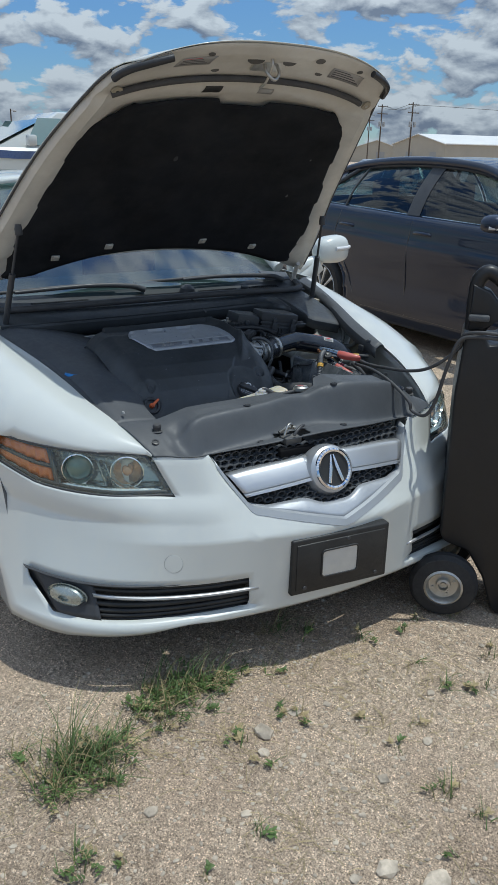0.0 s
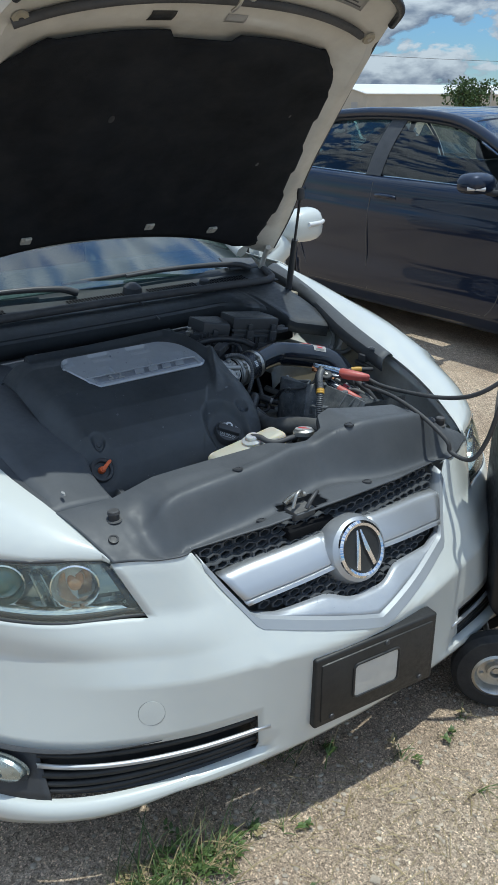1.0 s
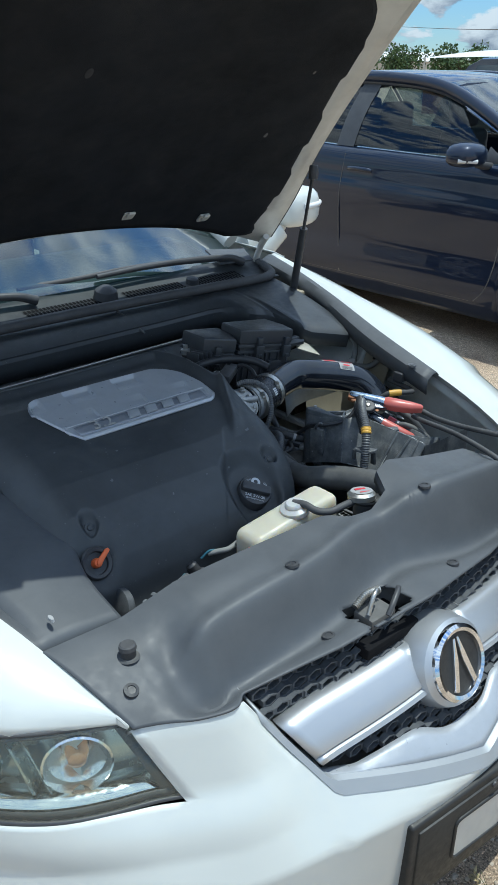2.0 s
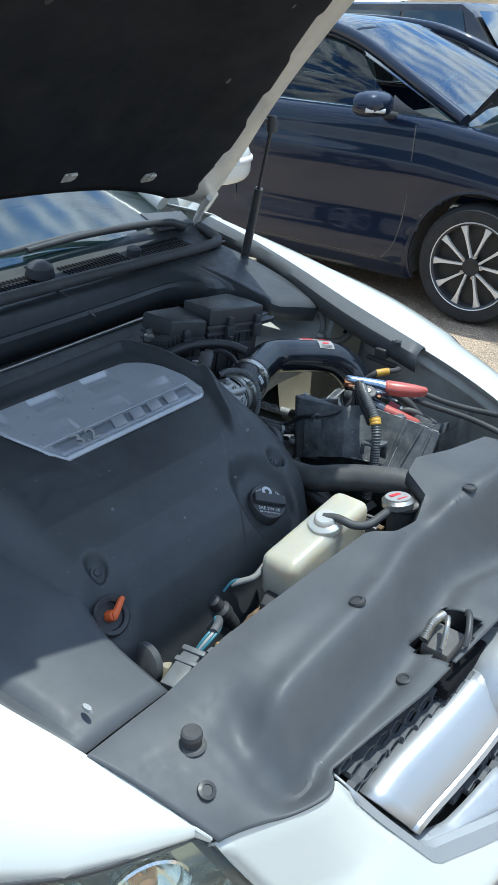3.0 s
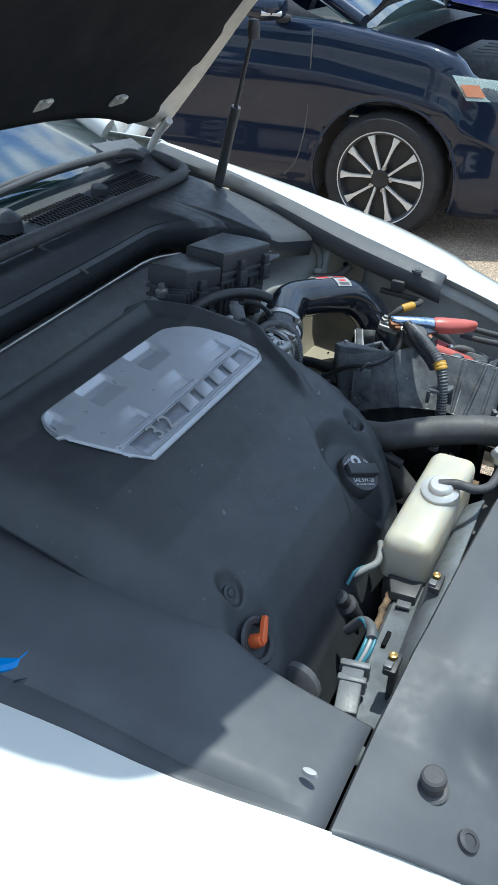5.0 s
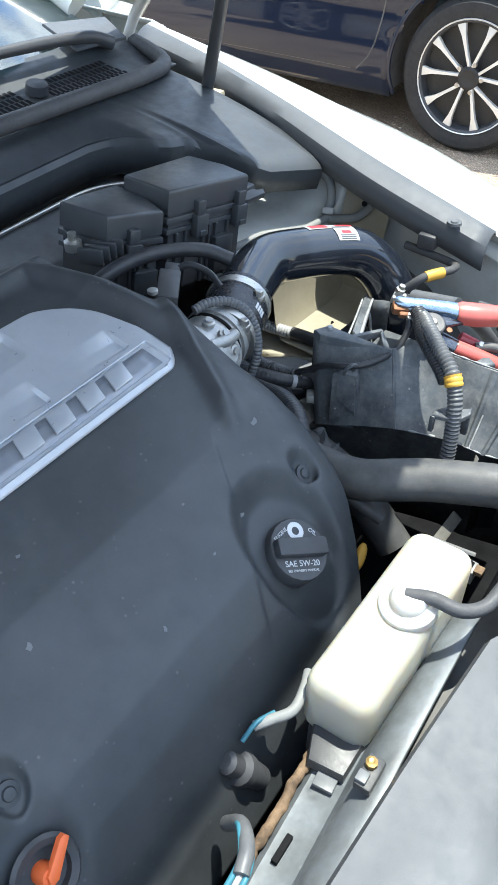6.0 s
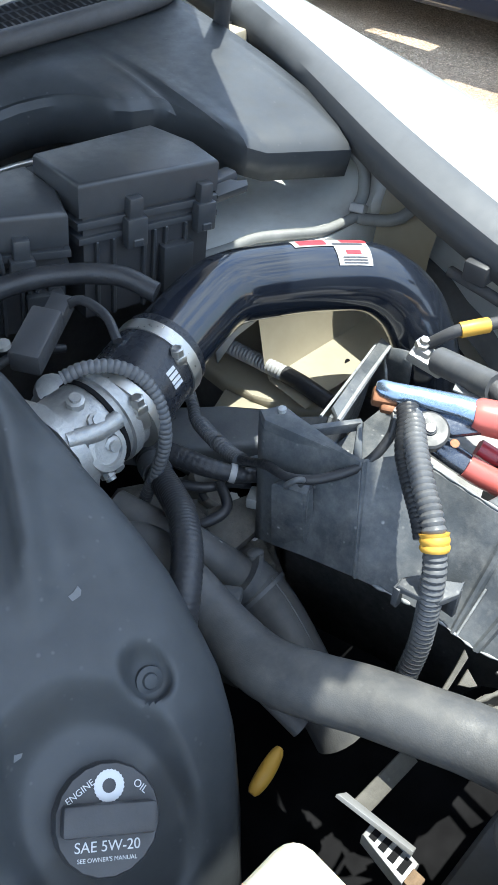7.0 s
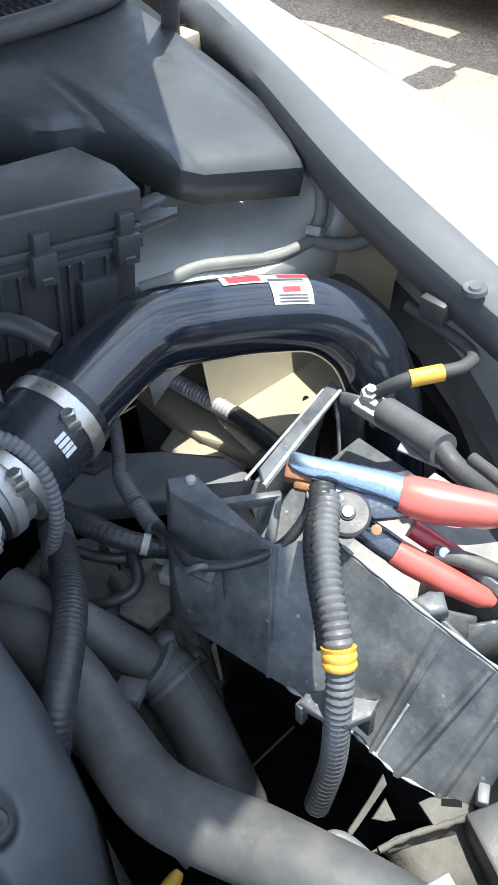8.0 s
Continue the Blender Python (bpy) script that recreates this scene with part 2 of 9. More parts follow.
GRASS = mat("grass_blade", (0.085, 0.130, 0.036), 0.55, var=0.45, scale=9)
DRYGRASS = mat("dry_grass", (0.34, 0.27, 0.14), 0.7, var=0.35, scale=9)
STONE = mat("limestone_gravel", (0.43, 0.365, 0.285), 0.9, var=0.5, scale=22, bump=0.3, fine=300)
DARKCAR = mat("charcoal_car_paint", (0.03, 0.03, 0.032), 0.35, coat=0.8, var=0.08)
PURPLE = mat("blue_purple_paint", (0.030, 0.027, 0.18), 0.3, coat=1.0, var=0.1)
SKYBLUE = mat("slate_blue_stripe_paint", (0.06, 0.09, 0.20), 0.3, coat=1.0, var=0.08)
SALMON = mat("salmon_stripe_paint", (0.55, 0.20, 0.14), 0.4, var=0.1)


def glass(name, col=(1, 1, 1), rough=0.0, clear=0.8, gloss=0.12, haze=0.0):
    """A thin pane: part see-through, part mirror, without refraction."""
    m = bpy.data.materials.new(name)
    m.use_nodes = True
    N, L = m.node_tree.nodes, m.node_tree.links
    N.remove(N["Principled BSDF"])
    out = N["Material Output"]
    t, g, mx = N.new("ShaderNodeBsdfTransparent"), N.new("ShaderNodeBsdfGlossy"), N.new("ShaderNodeMixShader")
    t.inputs[0].default_value = (*(v * clear for v in col), 1)
    g.inputs["Roughness"].default_value = rough
    f = N.new("ShaderNodeLayerWeight")
    pw = N.new("ShaderNodeMath")
    pw.operation = "POWER"
    pw.inputs[1].default_value = 4.0
    L.new(f.outputs["Facing"], pw.inputs[0])
    ad = N.new("ShaderNodeMath")
    ad.operation = "MULTIPLY_ADD"
    ad.inputs[1].default_value, ad.inputs[2].default_value = 0.9, 0.045 + gloss
    L.new(pw.outputs[0], ad.inputs[0])
    L.new(ad.outputs[0], mx.inputs[0])
    L.new(t.outputs[0], mx.inputs[1])
    L.new(g.outputs[0], mx.inputs[2])
    last = mx
    if haze > 0:
        hz, h2 = N.new("ShaderNodeBsdfDiffuse"), N.new("ShaderNodeMixShader")
        hz.inputs[0].default_value = (0.70, 0.70, 0.60, 1)
        h2.inputs[0].default_value = haze
        L.new(mx.outputs[0], h2.inputs[1])
        L.new(hz.outputs[0], h2.inputs[2])
        last = h2
    L.new(last.outputs[0], out.inputs[0])
    return m


WINDSCREEN = glass("tinted_windscreen_glass", (0.50, 0.80, 0.80), rough=0.09, clear=0.62, gloss=0.16)
SIDEGLASS = glass("tinted_side_glass", (0.6, 0.74, 0.72), clear=0.42, gloss=0.01)
LENS = glass("hazed_lamp_lens", (0.93, 0.97, 0.90), rough=0.04, clear=0.985, gloss=0.0, haze=0.055)

FOGLENS = glass("clear_lamp_lens", (0.95, 0.97, 0.97), clear=0.97, gloss=0.02)


def ground_material():
    m = bpy.data.materials.new("gravel_ground")
    m.use_nodes = True
    N, L = m.node_tree.nodes, m.node_tree.links
    b = N["Principled BSDF"]
    b.inputs["Roughness"].default_value = 0.92
    tc = N.new("ShaderNodeTexCoord")

    def tex(kind, s, **kw):
        n = N.new(kind)
        n.inputs["Scale"].default_value = s
        for k, v in kw.items():
            n.inputs[k].default_value = v
        L.new(tc.outputs["Object"], n.inputs["Vector"])
        return n

    def rampn(src, stops):
        r = N.new("ShaderNodeValToRGB")
        while len(r.color_ramp.elements) < len(stops):
            r.color_ramp.elements.new(0.5)
        for e, (p, c) in zip(r.color_ramp.elements, stops):
            e.position, e.color = p, (*c, 1)
        L.new(src, r.inputs[0])
        return r.outputs[0]

    patch = tex("ShaderNodeTexNoise", 1.3, Detail=7.0, Roughness=0.62)
    base = rampn(patch.outputs[0], [(0.30, (0.34, 0.275, 0.215)), (0.46, (0.56, 0.47, 0.385)), (0.60, (0.68, 0.58, 0.48)), (0.78, (0.80, 0.70, 0.59))])
    cell = tex("ShaderNodeTexVoronoi", 85.0)
    chips = rampn(cell.outputs["Color"], [(0.0, (0.20, 0.165, 0.13)), (0.45, (0.55, 0.475, 0.39)), (0.8, (0.74, 0.66, 0.56)), (1.0, (0.95, 0.89, 0.79))])
    grit = tex("ShaderNodeTexNoise", 260.0, Detail=4.0, Roughness=0.7)
    mx = N.new("ShaderNodeMix")
    mx.data_type = "RGBA"
    sel = tex("ShaderNodeTexNoise", 1.9, Detail=8.0, Roughness=0.65)
    mr = N.new("ShaderNodeMapRange")
    mr.inputs[1].default_value, mr.inputs[2].default_value, mr.inputs[3].default_value, mr.inputs[4].default_value = 0.40, 0.62, 0.02, 0.75
    L.new(sel.outputs[0], mr.inputs[0])
    L.new(mr.outputs[0], mx.inputs["Factor"])
    L.new(base, mx.inputs["A"])
    L.new(chips, mx.inputs["B"])
    m2 = N.new("ShaderNodeMix")
    m2.data_type, m2.blend_type = "RGBA", "MULTIPLY"
    m2.inputs["Factor"].default_value = 0.8
    L.new(mx.outputs["Result"], m2.inputs["A"])
    L.new(rampn(grit.outputs[0], [(0.32, (0.22, 0.21, 0.20)), (0.56, (1, 1, 1))]), m2.inputs["B"])
    cell2 = tex("ShaderNodeTexVoronoi", 260.0)
    m3 = N.new("ShaderNodeMix")
    m3.data_type, m3.blend_type = "RGBA", "MULTIPLY"
    m3.inputs["Factor"].default_value = 0.74
    L.new(m2.outputs["Result"], m3.inputs["A"])
    L.new(rampn(cell2.outputs["Color"], [(0.0, (0.05, 0.045, 0.04)), (0.30, (0.55, 0.53, 0.51)), (0.7, (0.98, 0.96, 0.93)), (1.0, (2.2, 2.16, 2.08))]), m3.inputs["B"])
    warm = N.new("ShaderNodeMix")
    warm.data_type, warm.blend_type = "RGBA", "MULTIPLY"
    warm.inputs["Factor"].default_value = 1.0
    L.new(m3.outputs["Result"], warm.inputs["A"])
    warm.inputs["B"].default_value = (1.03, 0.95, 0.85, 1)
    L.new(warm.outputs["Result"], b.inputs["Base Color"])
    b1, b2 = N.new("ShaderNodeBump"), N.new("ShaderNodeBump")
    b1.inputs["Distance"].default_value, b1.inputs["Strength"].default_value = 0.0045, 1.0
    b2.inputs["Distance"].default_value, b2.inputs["Strength"].default_value = 0.005, 1.0
    L.new(cell.outputs["Distance"], b1.inputs["Height"])
    L.new(grit.outputs[0], b2.inputs["Height"])
    L.new(b1.outputs[0], b2.inputs["Normal"])
    L.new(b2.outputs[0], b.inputs["Normal"])
    return m


GROUND = ground_material()

# ---- mesh helpers ----
ORIGIN = {}


def thing(name, at, label, category, group="", kind=""):
    """An empty at the base of a thing, which parents its parts."""
    ob = new(name)
    ob.location = at
    ob.empty_display_size = 0.1
    ORIGIN[ob] = Vector(at)
    return tagged(ob, label, category, group, kind)


def part(name, bm, material, parent=None, label="", smooth=True, sharp=35):
    """One mesh object from a bmesh in world coordinates, under a thing or a part."""
    me = bpy.data.meshes.new(name)
    bmesh.ops.recalc_face_normals(bm, faces=bm.faces)
    if smooth:
        lim = radians(sharp)
        for f in bm.faces:
            f.smooth = True
        for e in bm.edges:
            if len(e.link_faces) == 2 and e.calc_face_angle(0) > lim:
                e.smooth = False
    bm.to_mesh(me)
    bm.free()
    me.materials.append(material)
    ob = new(name, me)
    if parent is not None:
        ob.parent = parent
        ob.location = -ORIGIN.get(parent, Vector((0, 0, 0)))
    if label:
        ob["label"] = label
    return ob


def thick(ob, t, offset=-1.0):
    s = ob.modifiers.new("thickness", "SOLIDIFY")
    s.thickness, s.offset = t, offset
    return ob


def smoothed(ob, n=1):
    s = ob.modifiers.new("rounding", "SUBSURF")
    s.levels = s.render_levels = n
    return ob


def grid(rows, keep=None, loop=False):
    """A sheet of quads over rows of points; keep(i, j) tells which quads stay."""
    bm = bmesh.new()
    vs = [[bm.verts.new(p) for p in r] for r in rows]
    n = len(rows[0])
    for i in range(len(rows) - 1):
        for j in range(n if loop else n - 1):
            k = (j + 1) % n
            if keep is None or keep(i, j):
                bm.faces.new((vs[i][j], vs[i][k], vs[i + 1][k], vs[i + 1][j]))
    for v in [v for v in bm.verts if not v.link_faces]:
        bm.verts.remove(v)
    return bm


def join(*bms):
    """One bmesh out of several."""
    out = bms[0]
    for b in bms[1:]:
        me = bpy.data.meshes.new("tmp")
        b.to_mesh(me)
        b.free()
        out.from_mesh(me)
        bpy.data.meshes.remove(me)
    return out


def box(x0, x1, y0, y1, z0, z1, bev=0.004, seg=2, m=None):
    bm = bmesh.new()
    bmesh.ops.create_cube(bm, size=1)
    for v in bm.verts:
        v.co = Vector((x0 + (v.co.x + 0.5) * (x1 - x0), y0 + (v.co.y + 0.5) * (y1 - y0), z0 + (v.co.z + 0.5) * (z1 - z0)))
    if bev > 0:
        bmesh.ops.bevel(bm, geom=bm.edges[:], offset=bev, segments=seg, affect="EDGES", profile=0.5)
    if m is not None:
        bm.transform(m)
    return bm


def prism(poly, m, h, bev=0.0, seg=2):
    """A flat polygon of (a, b) pairs, h thick, laid into place by the matrix m (a, b, height)."""
    bm = bmesh.new()
    lo = [bm.verts.new((a, b, 0)) for a, b in poly]
    hi = [bm.verts.new((a, b, h)) for a, b in poly]
    bm.faces.new(lo[::-1])
    top = bm.faces.new(hi)
    n = len(poly)
    for i in range(n):
        bm.faces.new((lo[i], lo[(i + 1) % n], hi[(i + 1) % n], hi[i]))
    if bev > 0:
        bmesh.ops.bevel(bm, geom=list(top.edges), offset=bev, segments=seg, affect="EDGES", profile=0.5)
    bm.transform(m)
    return bm


def frame_at(o, ax, up):
    """A matrix whose x runs along ax and whose z is near up."""
    ax = Vector(ax).normalized()
    z = (Vector(up) - Vector(up).dot(ax) * ax).normalized()
    y = z.cross(ax)
    m = Matrix((ax, y, z)).transposed().to_4x4()
    m.translation = Vector(o)
    return m


def spline(pts, n=8):
    """A Catmull-Rom line through the points."""
    P = [Vector(p) for p in pts]
    P = [2 * P[0] - P[1]] + P + [2 * P[-1] - P[-2]]
    out = []
    for i in range(1, len(P) - 2):
        a, b, c, d = P[i - 1:i + 3]
        for k in range(n):
            t = k / n
            out.append(0.5 * (2 * b + (c - a) * t + (2 * a - 5 * b + 4 * c - d) * t * t + (3 * b - a - 3 * c + d) * t ** 3))
    return out + [P[-2]]


def tube(pts, r, n=8, seg=10, ribs=0.0, rib_len=0.005, caps=True):
    """A round hose along a line through pts; r may be a function of 0..1; ribs makes it corrugated."""
    line = spline(pts, n)
    seg = max(seg, 12)
    if ribs > 0:
        dist = [0.0]
        for a, b in zip(line, line[1:]):
            dist.append(dist[-1] + (b - a).length)
        count = int(dist[-1] / (rib_len / 4))
        even, k = [], 0
        for i in range(count + 1):
            d = dist[-1] * i / count
            while k < len(dist) - 2 and dist[k + 1] < d:
                k += 1
            w = (d - dist[k]) / max(dist[k + 1] - dist[k], 1e-9)
            even.append(line[k].lerp(line[k + 1], w))
        line = even
    bm = bmesh.new()
    rings, ref = [], None
    for i, p in enumerate(line):
        t = (line[min(i + 1, len(line) - 1)] - line[max(i - 1, 0)]).normalized()
        if ref is None:
            ref = Vector((0, 0, 1)) if abs(t.z) < 0.9 else Vector((1, 0, 0))
        ref = (ref - ref.dot(t) * t).normalized()
        side = t.cross(ref)
        rr = r(i / (len(line) - 1)) if callable(r) else r
        if ribs > 0:
            rr -= ribs * (0.0, 0.35, 1.0, 0.35)[i % 4]
        rings.append([bm.verts.new(p + rr * (math.cos(a) * ref + math.sin(a) * side)) for a in (2 * math.pi * k / seg for k in range(seg))])
    for a, b in zip(rings, rings[1:]):
        for k in range(seg):
            bm.faces.new((a[k], a[(k + 1) % seg], b[(k + 1) % seg], b[k]))
    if caps:
        bm.faces.new(rings[0][::-1])
        bm.faces.new(rings[-1])
    return bm


def lathe(profile, m, seg=24, wob=None, caps=False):
    """A turned body from (radius, height) pairs about the z axis of m."""
    rows = []
    for r, h in profile:
        rows.append([(r * math.cos(2 * math.pi * k / seg) * (1 if wob is None else wob(k)), r * math.sin(2 * math.pi * k / seg) * (1 if wob is None else wob(k)), h) for k in range(seg)])
    bm = grid(rows, loop=True)
    for end in (rows[0], rows[-1]) if caps else ():
        if (Vector(end[0]) - Vector(end[seg // 2])).length > 1e-5:
            bm.faces.new([bm.verts.new(p) for p in end])
    bmesh.ops.remove_doubles(bm, verts=bm.verts[:], dist=1e-6)
    bm.transform(m)
    return bm


def lerp(tbl, x):
    """Piecewise linear look-up."""
    if x <= tbl[0][0]:
        return tbl[0][1]
    for (a, va), (b, vb) in zip(tbl, tbl[1:]):
        if x <= b:
            return va + (vb - va) * (x - a) / (b - a)
    return tbl[-1][1]


def ease(tbl, x):
    """Smooth look-up: a cubic through the entries."""
    if x <= tbl[0][0]:
        return tbl[0][1]
    if x >= tbl[-1][0]:
        return tbl[-1][1]
    k = max(i for i in range(len(tbl) - 1) if tbl[i][0] <= x)

    def slope(i):
        lo, hi = max(i - 1, 0), min(i + 1, len(tbl) - 1)
        return (tbl[hi][1] - tbl[lo][1]) / (tbl[hi][0] - tbl[lo][0])
    (a, va), (b, vb) = tbl[k], tbl[k + 1]
    h = b - a
    t = (x - a) / h
    return va * (2 * t ** 3 - 3 * t * t + 1) + slope(k) * h * (t ** 3 - 2 * t * t + t) + vb * (3 * t * t - 2 * t ** 3) + slope(k + 1) * h * (t ** 3 - t * t)


def span(a, b, n):
    return [a + (b - a) * i / (n - 1) for i in range(n)]


def words(name, text, size, m, material, parent, depth=0.0008):
    """Raised lettering in the built-in font, as a mesh, laid out about the origin of m."""
    cu = bpy.data.curves.new(name, "FONT")
    cu.body, cu.size, cu.extrude, cu.align_x, cu.align_y = text, size, depth, "CENTER", "CENTER"
    tmp = bpy.data.objects.new("tmp", cu)
    me = bpy.data.meshes.new_from_object(tmp)
    bpy.data.objects.remove(tmp)
    bm = bmesh.new()
    bm.from_mesh(me)
    bpy.data.meshes.remove(me)
    bm.transform(m)
    return part(name, bm, material, parent, smooth=False)


# ---- the white car: body ----
car = thing("white_sedan", (0, 2.2, 0), "white sedan with its bonnet propped open, parked on gravel", "car")


def mirror_list(half):
    return [-v for v in reversed(half) if v > 0] + list(half)


def nose_y(x, z):
    """How far back the front skin lies at width x and height z."""
    a = abs(x)
    low = 0.055 + 0.18 * a ** 2 + 0.42 * a ** 8
    up = 0.030 + 0.55 * a ** 2 + 0.50 * a ** 8
    w = min(max((z - 0.2) / 0.3, 0), 1)
    y = low + (up - low) * w
    if z < 0.2:
        y += 0.35 * (0.2 - z)
    lean = max(z - 0.45, 0) * ease([(0, 0.78), (0.25, 0.75), (0.36, 0.57), (0.39, 0.47), (0.42, 0.41), (0.53, 0.385), (0.58, 0.28), (0.66, 0.10), (0.76, 0.0)], a)
    bulge = ease([(0.24, 0.0), (0.33, 0.006), (0.44, 0.0125), (0.495, 0.0165), (0.527, 0.0170), (0.548, 0.0130), (0.578, 0.0)], z) * min(1.0, max(0, (a - 0.33) / 0.12))
    return y + lean - bulge


NOSE_TOP = [(0, 0.447), (0.29, 0.515), (0.343, 0.60), (0.382, 0.668), (0.40, 0.674), (0.505, 0.684), (0.52, 0.576), (0.60, 0.578), (0.75, 0.575), (0.92, 0.565)]


MAIN_TOP = [(0, 0.447), (0.29, 0.515), (0.324, 0.572), (0.499, 0.572), (0.60, 0.576), (0.75, 0.573), (0.825, 0.572), (0.905, 0.604), (0.94, 0.612)]


def nose_n(x, z):
    """Outward normal of the front skin."""
    dx = (nose_y(x + 0.01, z) - nose_y(x - 0.01, z)) / 0.02
    dz = (nose_y(x, z + 0.01) - nose_y(x, z - 0.01)) / 0.02
    return Vector((dx, -1, dz)).normalized()


def bumper():
    xs = mirror_list([0, 0.06, 0.12, 0.18, 0.24, 0.27, 0.29, 0.3075] + span(0.324, 0.499, 10) + [0.512] + span(0.53, 0.83, 16) + [0.845, 0.86, 0.8725, 0.885, 0.895, 0.905, 0.92, 0.932, 0.94, 0.944])
    zs = [0.0, 0.4, 0.75, 0.213, 0.225, 0.25, 0.275, 0.30, 0.325, 0.345, 0.37, 0.40]
    foot = [(0, 0.190), (0.40, 0.197), (0.52, 0.203), (0.65, 0.190), (0.75, 0.184), (0.85, 0.172), (0.94, 0.165)]
    rake = [(0.80, 0.0), (0.86, 0.85), (0.885, 1.0), (0.905, 0.75), (0.94, 0.0)]
    rows = []
    for x in xs:
        top, low = lerp(MAIN_TOP, abs(x)), ease(foot, abs(x))
        col = [low + (0.213 - low) * f for f in zs[:3]] + zs[3:] + [0.40 + (top - 0.40) * k / 24 for k in range(1, 25)]
        row = []
        for k, z in enumerate(col):
            xx = math.copysign(abs(x) - 0.45 * max(0, 0.30 - max(z, 0.213)) * lerp(rake, abs(x)), x)
            lip = 0.013 * (k == 4) * min(1, max(0, (abs(x) - 0.28) / 0.03)) * min(1, max(0, (0.93 - abs(x)) / 0.03))
            side = nose_y(xx, z) + lip
            row.append((xx, max(side, 0.60) if abs(x) > 0.942 else side, z))
        rows.append(row)

    def keep(i, j):
        a = 0.5 * (abs(xs[i]) + abs(xs[i + 1]))
        return not (4 <= j <= 7 and 0.316 < a < 0.885)
    sheet = grid(rows, keep)
    for s in (-1, 1):
        cheek = []
        for z in span(0.572, 0.679, 11):
            v = (z - 0.572) / 0.107
            x0, x1 = lerp([(0.572, 0.324), (0.60, 0.342), (0.668, 0.380), (0.684, 0.391)], z), 0.499 + 0.042 * max(v, 0)
            cheek.append([(s * x, nose_y(x, z), z) for x in span(x0, x1, 10)])
        cheek.append([(p[0], p[1] + 0.012, p[2] - 0.014) for p in cheek[-1]])
        sheet = join(sheet, grid(cheek))
    bmesh.ops.remove_doubles(sheet, verts=sheet.verts[:], dist=2e-4)
    ob = part("bumper", sheet, WHITE, car, sharp=40)
    thick(ob, 0.004, 1.0)
    return ob


front_bumper = bumper()

# round tow-hook cover, as a thin seam in the bumper
tn = nose_n(-0.538, 0.392)
m = frame_at(Vector((-0.538, nose_y(-0.538, 0.392), 0.392)) + tn * 0.0040, tn.cross(Vector((0, 0, 1))), tn)
part("tow_hook_cover", lathe([(0.0, 0.0012), (0.0266, 0.0006), (0.0272, -0.004)], m, 40), WHITE, front_bumper)
part("cover_joint", lathe([(0.0271, 0.0000), (0.0276, 0.0003), (0.0280, -0.003)], m, 40), GALV, front_bumper)

# lower openings with slats and fog lamps
for s in (-1, 1):
    back_rows = []
    for x in span(0.31, 0.895, 16):
        y = nose_y(x, 0.275)
        back_rows.append([(s * x, y + 0.006, 0.222), (s * x, y + 0.05, 0.225), (s * x, y + 0.05, 0.325), (s * x, y + 0.006, 0.328)])
    thick(part("fog_lamp_recess", grid(back_rows), BLACK, front_bumper), 0.002)
    for k, (z, h) in enumerate(((0.318, 0.006), (0.306, 0.007), (0.268, 0.008), (0.250, 0.007), (0.236, 0.006))):
        line = [(s * x, nose_y(x, z) + 0.012 + 0.002 * k, z) for x in span(0.318, 0.745, 13)]
        part("slat", tube(line, h, 3, 6), TRIMBLK, front_bumper)
    strip = []
    for x in span(0.296, 0.755, 16):
        z = 0.284 + 0.019 * (x - 0.323)
        strip.append([(s * x, nose_y(x, z) - 0.001, z - 0.006), (s * x, nose_y(x, z) - 0.007, z), (s * x, nose_y(x, z) - 0.006, z + 0.005), (s * x, nose_y(x, z) - 0.001, z + 0.009)])
    thick(part("silver_strip", grid(strip), SILVER, front_bumper, "satin silver trim strip"), 0.004)
    panel = [[(s * (x - 0.040 * max(0, (x - 0.80) / 0.088) * (0.326 - z) / 0.1), nose_y(x - 0.040 * max(0, (x - 0.80) / 0.088) * (0.326 - z) / 0.1, z) + 0.006, z) for z in span(0.222, 0.328, 7)] for x in span(0.745, 0.880, 12)]
    surround = part("fog_lamp_surround", grid(panel), BLACK, front_bumper, "black fog lamp surround")
    thick(surround, 0.004)
    fx = 0.812
    slope = (nose_y(fx + 0.05, 0.280) - nose_y(fx - 0.05, 0.280)) / 0.1
    m = frame_at((s * fx, nose_y(fx, 0.282) - 0.001, 0.282), (s * 1, slope, 0), (-s * slope, -1, 0))
    m = m @ Matrix.Diagonal((2.05, 1.1, 1, 1))
    part("fog_lamp", lathe([(0.034, -0.004), (0.033, 0.004), (0.030, 0.004), (0.027, -0.012), (0.016, -0.020), (0.009, -0.022), (0.008, -0.012), (0, -0.010)], m, 28), LAMPGREY, surround, "oval clear fog lamp")
    part("fog_lamp_lens", lathe([(0.0315, 0.004), (0.022, 0.008), (0, 0.010)], m, 28), FOGLENS, surround, "clear fog lamp lens").visible_shadow = False


# grille
grille = part("grille_surround", grid([[(x, nose_y(x, z) - 0.004 + 0.030 * w, z) for w, z in ((0.10, lerp(NOSE_TOP, abs(x)) - 0.006), (-0.10, lerp(NOSE_TOP, abs(x)) - 0.003), (-0.10, lerp(NOSE_TOP, abs(x)) + 0.016), (0.18, lerp(NOSE_TOP, abs(x)) + 0.019), (0.18 + 1.0 * min(1, max(0, (abs(x) - 0.295) / 0.02)), min(lerp(NOSE_TOP, abs(x)) + 0.020 + 0.008 * (abs(x) > 0.3), 0.682)))] for x in span(-0.368, 0.368, 61)]), SILVERTRIM, car, "silver-grey grille surround")
thick(grille, 0.004)
